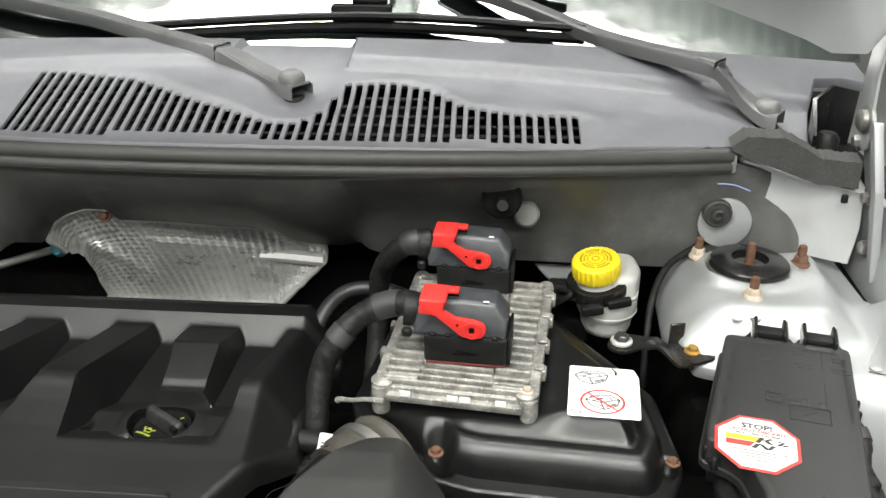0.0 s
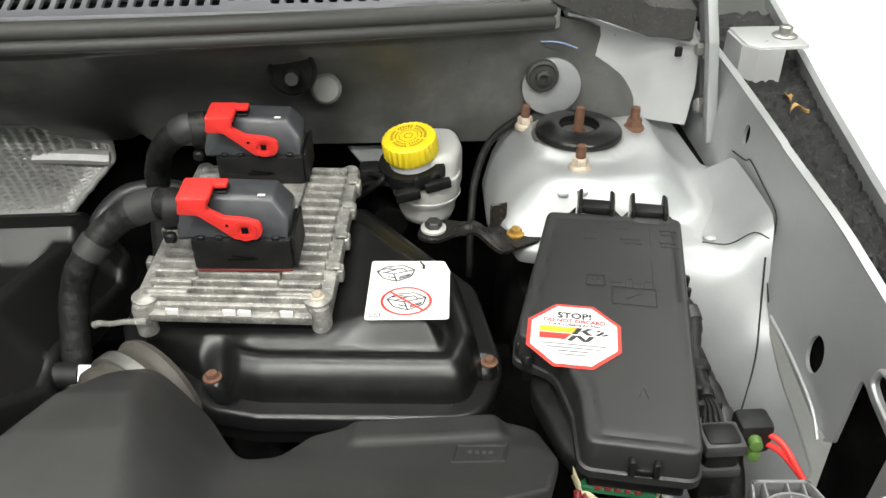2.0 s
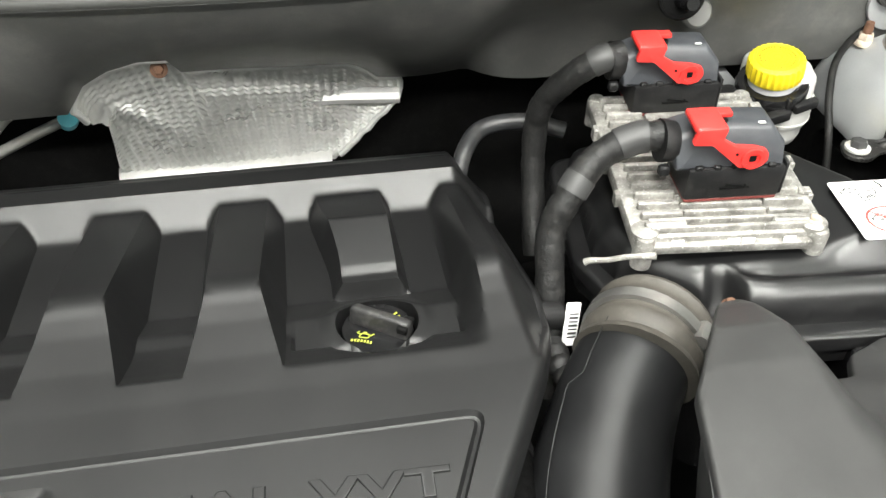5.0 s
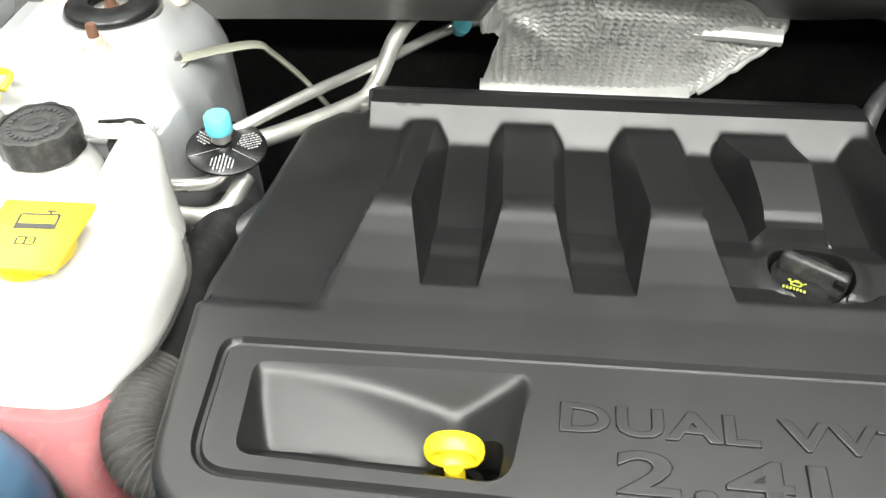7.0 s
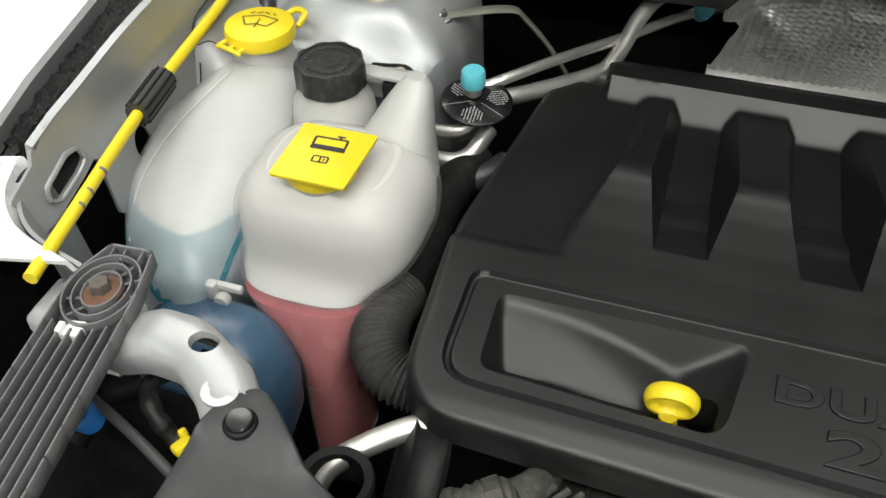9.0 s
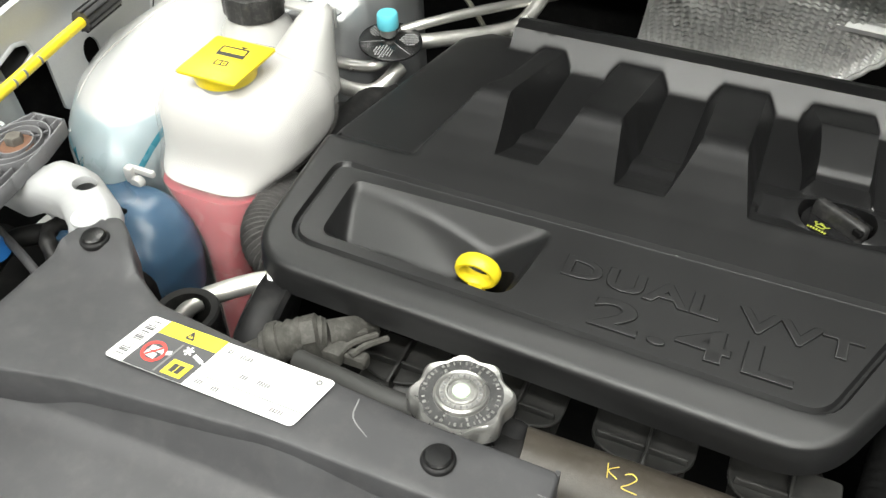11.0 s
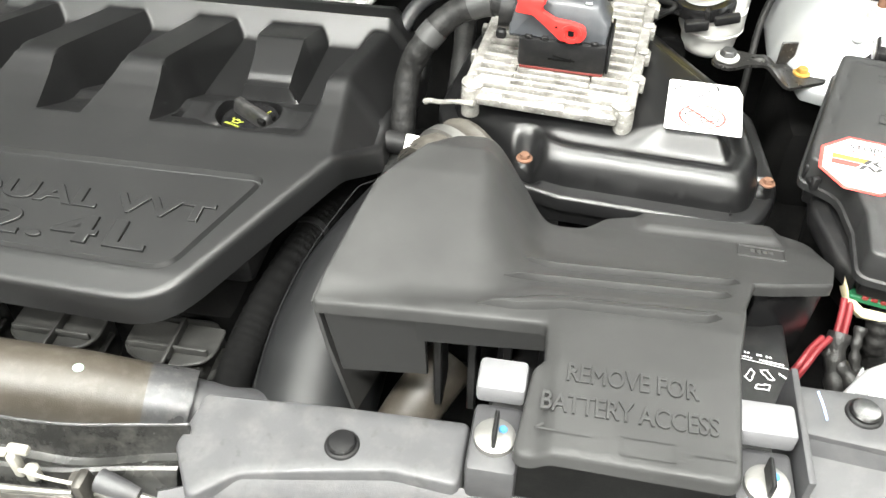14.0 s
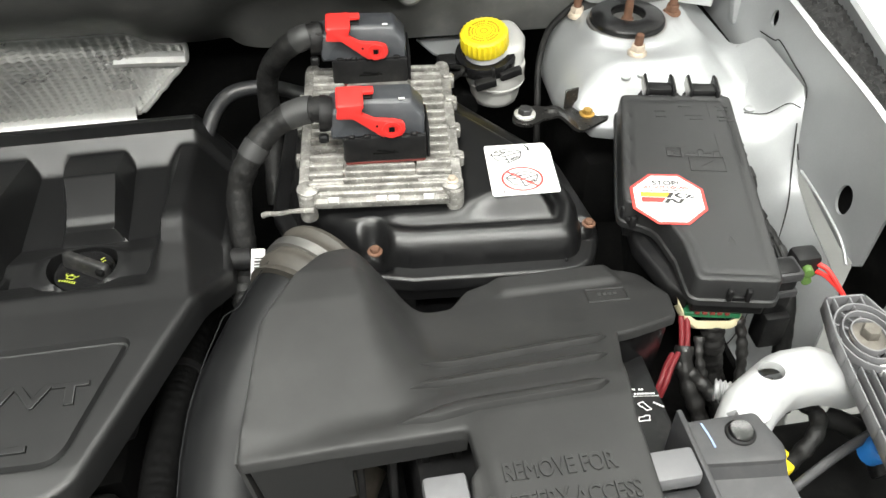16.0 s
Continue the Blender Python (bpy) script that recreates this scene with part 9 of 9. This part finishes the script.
part("white_clip", join(box(-0.011, -0.022, -0.012, 0.010, 0.014, 0.007, 0.001, 1, LP), box(0.006, -0.020, -0.012, 0.012, 0.009, 0.007, 0.001, 1, LP), box(-0.002, -0.014, -0.009, 0.026, 0.006, 0.005, 0.001, 1, LP)), CREAM, plug, "white clip")
part("purple_wire", tube([LP @ Vector(q) for q in ((-0.020, -0.004, 0.0), (-0.025, -0.010, -0.004), (-0.024, -0.017, -0.010), (-0.018, -0.022, -0.016))], 0.0028, 8), mat("purple_wire", (0.20, 0.10, 0.28), 0.5, var=0.1), plug, "purple wire")
part("stalk", tube([LP @ Vector((0.018, 0, -0.002)), LP @ Vector((0.030, 0, -0.004))], 0.006, 10, 2), MATT_BLACK, plug)

# driver-side panel and clip blocks
rp2_loop = rounded([(0.104, 0.336, 0.003), (0.262, 0.339, 0.003), (0.262, 0.300, 0.004), (0.225, 0.303, 0.02), (0.14, 0.288, 0.02), (0.118, 0.270, 0.004), (0.10, 0.30, 0.01)], 4)
rq = thing("radiator_panel", (0.18, 0.31, 0.93), "grey plastic radiator top panel with greasy smears", "radiator panel", "radiator panels")
GREASY = mat("greasy_grey_plastic", (0.055, 0.055, 0.058), 0.45, var=0.12, fine=1600, bump=0.25, dust=0.1, spots=0.5, spot_col=(0.03, 0.03, 0.03))
part("top", sheet(rp2_loop, lambda x, y: 0.989 - 0.004 * ease(0.2, 0.1, x), 0.006, skirt=[(0.001, 0.0005), (0.002, 0.002), (0.003, 0.012)]), GREASY, rq)
fr = []
for dy, dz in ((0, -0.003), (-0.01, -0.012), (-0.018, -0.028), (-0.024, -0.05), (-0.03, -0.09)):
    fr.append([(x, float(np.interp(x, [0.10, 0.14, 0.225, 0.262, 0.45], [0.27, 0.287, 0.303, 0.301, 0.300])) + dy, 0.986 + dz) for x in np.linspace(0.10, 0.43, 30)])
part("front_wall", thick(strip(fr), 0.003), GREASY, rq)
push_pin(0.194, 0.313, 0.990)



def clip_block(x0, x1, y0, y1, z):
    th = thing("battery_cover_clip", ((x0 + x1) / 2, (y0 + y1) / 2, z - 0.05), "pale grey plastic clip block with a quarter-turn screw", "clip", "battery cover clips")
    part("pad", box((x0 + x1) / 2, (y0 + y1) / 2, z - 0.006, x1 - x0, y1 - y0, 0.014, 0.003, 2), CLIP_PALE, th)
    part("riser", box((x0 + x1) / 2, y0 - 0.02, z - 0.03, x1 - x0, 0.045, 0.03, 0.004, 2), GREY_PLASTIC, th)
    part("screw_seat", lathe([(0.0115, -0.016), (0.0115, -0.011), (0.009, -0.010)], ((x0 + x1) / 2, y0 - 0.022, z), 24), STEEL, th)
    part("screw_blade", box((x0 + x1) / 2, y0 - 0.022, z - 0.006, 0.0025, 0.018, 0.014, 0.001, 1), MATT_BLACK, th, "black screw blade")
    part("thread_lock", lathe([(0.0028, -0.0105), (0.002, -0.009)], ((x0 + x1) / 2 + 0.004, y0 - 0.018, z), 12), mat("blue_thread_lock", (0.05, 0.20, 0.42), 0.4, var=0.1), th, "blue thread lock")


clip_block(0.266, 0.294, 0.340, 0.363, 1.024)
clip_block(0.405, 0.437, 0.331, 0.353, 1.030)
bk = thing("panel_end_bracket", (0.47, 0.35, 0.93), "grey plastic end bracket with a push pin", "bracket")
bk_loop = rounded([(0.441, 0.378, 0.003), (0.495, 0.378, 0.004), (0.502, 0.352, 0.01), (0.500, 0.342, 0.004), (0.445, 0.348, 0.004)], 4)
part("top", sheet(bk_loop, lambda x, y: 1.016 + 0 * x, 0.006, skirt=[(0.001, 0.0005), (0.0015, 0.002), (0.002, 0.012)]), GREY_PLASTIC, bk)
part("front", thick(strip([[(0.445, 0.348, 1.015), (0.472, 0.345, 1.015), (0.50, 0.342, 1.015)], [(0.444, 0.342, 1.004), (0.472, 0.339, 1.004), (0.502, 0.336, 1.004)], [(0.442, 0.315, 0.995), (0.474, 0.312, 0.995), (0.508, 0.308, 0.995)], [(0.442, 0.30, 0.95), (0.474, 0.298, 0.95), (0.508, 0.295, 0.95)]]), 0.003), GREY_PLASTIC, bk)
part("side_web", box(0.441, 0.345, 1.002, 0.004, 0.075, 0.05, 0.001), GREY_PLASTIC, bk)
push_pin(0.479, 0.365, 1.017)
part("chalk_stroke", tube([(0.456, 0.376, 1.0165), (0.4575, 0.366, 1.0165), (0.458, 0.357, 1.0165)], 0.0007, 5, 3), mat("pale_blue_chalk", (0.30, 0.40, 0.62), 0.8, var=0.2), bk, "blue chalk stroke")


# curved support arms and ribbed brackets on both sides
ARM_PAINT = mat("white_grey_arm_paint", (0.45, 0.455, 0.46), 0.38, metal=0.3, var=0.06, bump=0.05, dust=0.1)
ARM_LOOP = rounded([(0.668, 0.452, 0.004), (0.60, 0.440, 0.03), (0.577, 0.436, 0.03), (0.535, 0.434, 0.03), (0.493, 0.410, 0.03), (0.470, 0.382, 0.02), (0.453, 0.350, 0.004), (0.484, 0.335, 0.004), (0.498, 0.360, 0.02), (0.515, 0.380, 0.03), (0.540, 0.397, 0.03), (0.572, 0.399, 0.03), (0.668, 0.412, 0.004)], 5)


def arm_z(x, y):
    d = np.clip(-away(x, y, ARM_LOOP), 0, 0.012) / 0.012
    z = 1.003 + 0.008 * np.sqrt(np.clip(1 - (1 - d) ** 2, 0, 1))
    return z - 0.012 * ease(0.385, 0.345, y) - 0.018 * ease(0.56, 0.60, x)


for side in (1, -1):
    flip = (lambda bm: bm) if side == 1 else mirrored
    am = thing("support_arm", (side * 0.53, 0.40, 0.95), "white painted curved steel support arm with a round hole", "support arm", "support arms")
    hole = circle(0.526, 0.4135, 0.0100, 24, 0.85)
    notch = [(0.480, 0.378), (0.488, 0.378), (0.4875, 0.3865), (0.4795, 0.3855)]
    part("arm", flip(sheet(ARM_LOOP, arm_z, 0.004, [hole, notch], skirt=[(0.0008, 0.002), (0.0012, 0.010), (-0.002, 0.024)], hole_skirt=[(0.0004, 0.001), (0.0008, 0.006)])), ARM_PAINT, am)
    part("hole_shade", flip(box(0.526, 0.4135, 0.978, 0.034, 0.03, 0.003)), DEEP_BLACK, am)
    part("hole_shade", flip(box(0.484, 0.382, 0.985, 0.014, 0.014, 0.003)), DEEP_BLACK, am)
    part("weld_washer", flip(ring_solid(0.0062, 0.0115, 0.0022, pose(0.4985, 0.384, 1.0085))), WHITE_PAINT, am, "round weld washer")
    part("weld_square", flip(box(0.4985, 0.384, 1.0092, 0.0085, 0.0085, 0.0012, 0.0004, 1)), PALE_NUT, am, "stained square nut in the washer")
    pb = thing("ribbed_bracket", (side * 0.60, 0.40, 0.99), "grey ribbed plastic lamp bracket with a hex bolt", "bracket", "lamp brackets")
    PM = pose(0.612, 0.432, 1.006, 0, 0, -9)
    sh_ = lambda bm: flip(moved(bm, PM @ Matrix.Diagonal((0.74, 0.95, 1, 1))))
    on_ = lambda bm: flip(moved(bm, PM))
    outline = rounded([(-0.026, 0.040, 0.003), (0.016, 0.043, 0.003), (0.034, 0.012, 0.01), (0.036, -0.22, 0.004), (-0.033, -0.22, 0.004), (-0.033, 0.0, 0.01)], 3)
    # plate is darker than its ribs: shade in the recesses put into colour
    part("plate", sh_(slab(outline, -0.009, -0.006, 0.001, 1)), GREY_PLASTIC, pb, "back of the ribbed plate, coloured darker for recess shade")
    wall_ = sampled(outline, 0.02)
    part("rim", sh_(join(*[box(0, 0, 0, math.dist(p, q) + 0.002, 0.0022, 0.014, 0.0004, 1, pose((p[0] + q[0]) / 2, (p[1] + q[1]) / 2, -0.001, 0, 0, math.degrees(math.atan2(q[1] - p[1], q[0] - p[0])))) for p, q in zip(wall_, wall_[1:] + wall_[:1])])), BRACKET_GREY, pb, "raised rim")
    for u in (-0.0235, -0.0135, -0.0035, 0.0065, 0.0165, 0.0265):
        part("rib", sh_(box(u, -0.125 - 0.006 * math.cos(u * 60), 0.0, 0.0022, 0.19, 0.012, 0.0005, 1)), BRACKET_GREY, pb)
    for rr in (0.0165, 0.0245, 0.0325):
        arc = [(rr * math.cos(a), rr * math.sin(a), 0.003) for a in np.linspace(0, 2 * math.pi, 33)]
        arc = [(max(-0.032, min(0.034, x)), y, z) for x, y, z in arc]
        part("ring_rib", sh_(tube(arc, 0.0013, 6, 1, flat=3.0)), BRACKET_GREY, pb)
    for k in range(11):
        a = k * 2 * math.pi / 11 + 0.2
        part("spoke_rib", sh_(tube([(0.0165 * math.cos(a), 0.0165 * math.sin(a), 0.001), (0.031 * math.cos(a + 0.12), 0.031 * math.sin(a + 0.12), 0.001)], 0.0011, 6, 1)), BRACKET_GREY, pb)
    for u in (-0.017, 0.0, 0.012):
        part("end_rib", sh_(box(u, 0.036, 0.0, 0.002, 0.013, 0.010, 0.0004, 1)), BRACKET_GREY, pb)
    part("bolt_washer", on_(lathe([(0.0135, 0.002), (0.0135, 0.0042), (0.0085, 0.0062)], (0, 0, 0), 28)), RUST if side == -1 else DULL_BOLT, pb, "flat washer")
    part("bolt_head", on_(lathe([(0.0074, 0.005), (0.0074, 0.0115), (0.0063, 0.013)], (0, 0, 0), 6)), DULL_BOLT, pb, "hex bolt head")
    part("clip_window", sh_(join(box(0.005, -0.034, 0.0, 0.016, 0.013, 0.008, 0.001, 1), box(0.016, -0.036, 0.001, 0.006, 0.009, 0.012, 0.001, 1))), LABEL_WHITE, pb, "white clip in a window")

BLUE_CAP = mat("blue_cap", (0.02, 0.16, 0.48), 0.4, var=0.1)
# behind the arms: lamp housings, cables and caps
for side in (1, -1):
    flip = (lambda bm: bm) if side == 1 else mirrored
    lh = thing("lamp_housing", (side * 0.57, 0.33, 0.85), "dark lamp housing behind the support arm", "lamp housing", "lamp housings")
    part("shell", flip(box(0.61, 0.335, 0.84, 0.20, 0.22, 0.12, 0.02, 3)), DEEP_BLACK, lh)
    part("loom", flip(tube([(0.558, 0.440, 0.93), (0.574, 0.424, 0.948), (0.577, 0.405, 0.952), (0.564, 0.390, 0.948), (0.548, 0.384, 0.930)], 0.0065, 12, 12, wave=lambda s: 0.0006 * math.sin(s * 420))), CLOTH_TAPE, lh)
    part("blue_cap", flip(lathe([(0.003, 0.011), (0.006, 0.0115), (0.0062, 0.010), (0.009, 0.0095), (0.0105, 0.007), (0.0105, -0.004)], (0, 0, 0), 20, pose(0.607, 0.376, 0.945, 25, 0, 20))), BLUE_CAP, lh, "blue plastic cap")
    part("yellow_clip", flip(join(box(0, 0, 0, 0.010, 0.014, 0.008, 0.002, 2, pose(0.536, 0.376, 0.944, 0, 15, 25)), box(0, 0, 0, 0.005, 0.006, 0.010, 0.002, 2, pose(0.539, 0.383, 0.946, 0, 15, 25)))), YELLOW, lh, "yellow clip")
    part("grey_rod", flip(tube([(0.520, 0.350, 0.945), (0.570, 0.371, 0.953), (0.620, 0.391, 0.950)], 0.0038, 10)), GREY_PLASTIC, lh)
    part("drain_hose", flip(tube([(0.600, 0.420, 0.93), (0.615, 0.395, 0.935), (0.618, 0.365, 0.925)], 0.009, 12)), RUBBER, lh)
wf = thing("white_hose_fitting", (0.505, 0.42, 0.95), "white ribbed plastic hose fitting by the arm", "fitting")
part("fitting", tube([(0.508, 0.443, 0.955), (0.517, 0.438, 0.956), (0.528, 0.431, 0.956)], 0.0080, 16, 14, wave=lambda s: 0.0011 * math.sin(s * 1900)), WHITE_PAINT, wf)

# alternator-side parts between tanks and radiator
ag = thing("engine_lifting_bracket", (-0.43, 0.44, 0.88), "bare aluminium engine bracket loop", "bracket")
part("loop", tube([(-0.385, 0.455, 0.925), (-0.405, 0.445, 0.925), (-0.43, 0.425, 0.922), (-0.45, 0.405, 0.915), (-0.455, 0.39, 0.90), (-0.45, 0.38, 0.86)], 0.0085, 12), ALU_PIPE, ag)
part("pulley", lathe([(0.05, 0), (0.053, 0.004), (0.05, 0.008), (0.05, 0.022), (0.053, 0.026), (0.04, 0.03)], (-0.385, 0.43, 0.88), 36, pose(0, 0, 0, 0, -75, 10)), MATT_BLACK, ag, "black belt pulley")
sn = thing("sensor_plug", (-0.33, 0.41, 0.92), "dusty grey sensor plug with bent metal clips", "connector")
GRIME = mat("dusty_grey_fitting", (0.05, 0.048, 0.042), 0.7, var=0.4, scale=70, bump=0.6, dust=0.6, dust_col=(0.15, 0.145, 0.13))
part("plug", tube([(-0.366, 0.387, 0.926), (-0.352, 0.394, 0.931), (-0.338, 0.403, 0.933), (-0.326, 0.411, 0.931)], [0.0105, 0.0145, 0.0150, 0.0140], 14, 10, wave=lambda s: 0.0009 * math.sin(s * 900)), GRIME, sn)
part("tip", tube([(-0.380, 0.380, 0.922), (-0.366, 0.387, 0.926)], [0.005, 0.008], 12, 3), GRIME, sn)
part("lock_ring", lathe([(0.0150, 0), (0.0165, 0.002), (0.0165, 0.007), (0.0150, 0.009)], (-0.360, 0.390, 0.928), 12, pose(0, 0, 0, 0, 70, 30)), GRIME, sn)
part("nut", lathe([(0.0165, 0), (0.0165, 0.010), (0.014, 0.012)], (-0.338, 0.402, 0.933), 6, pose(0, 0, 0, 0, 80, 32)), GRIME, sn)
part("clip", join(box(-0.318, 0.404, 0.926, 0.024, 0.016, 0.014, 0.003, 2), box(-0.300, 0.407, 0.922, 0.022, 0.010, 0.012, 0.002, 1)), GRIME, sn)
for k in range(3):
    part("metal_clip", tube([(-0.318 + 0.009 * k, 0.402, 0.930), (-0.312 + 0.009 * k, 0.414, 0.931), (-0.302 + 0.009 * k, 0.430, 0.927)], 0.0026, 6, 3), GRIME, sn, "bent metal clip")
part("elbow", tube([(-0.326, 0.411, 0.931), (-0.316, 0.424, 0.926), (-0.31, 0.445, 0.91)], 0.012, 12, 5), GRIME, sn)
bh = thing("bypass_hose_end", (-0.437, 0.39, 0.90), "open end of a thick black hose by the panel", "hose")
part("hose_end", lathe([(0.024, 0.0), (0.026, 0.03), (0.0245, 0.032), (0.019, 0.031), (0.018, 0.0)], (-0.437, 0.390, 0.90), 28), RUBBER, bh)
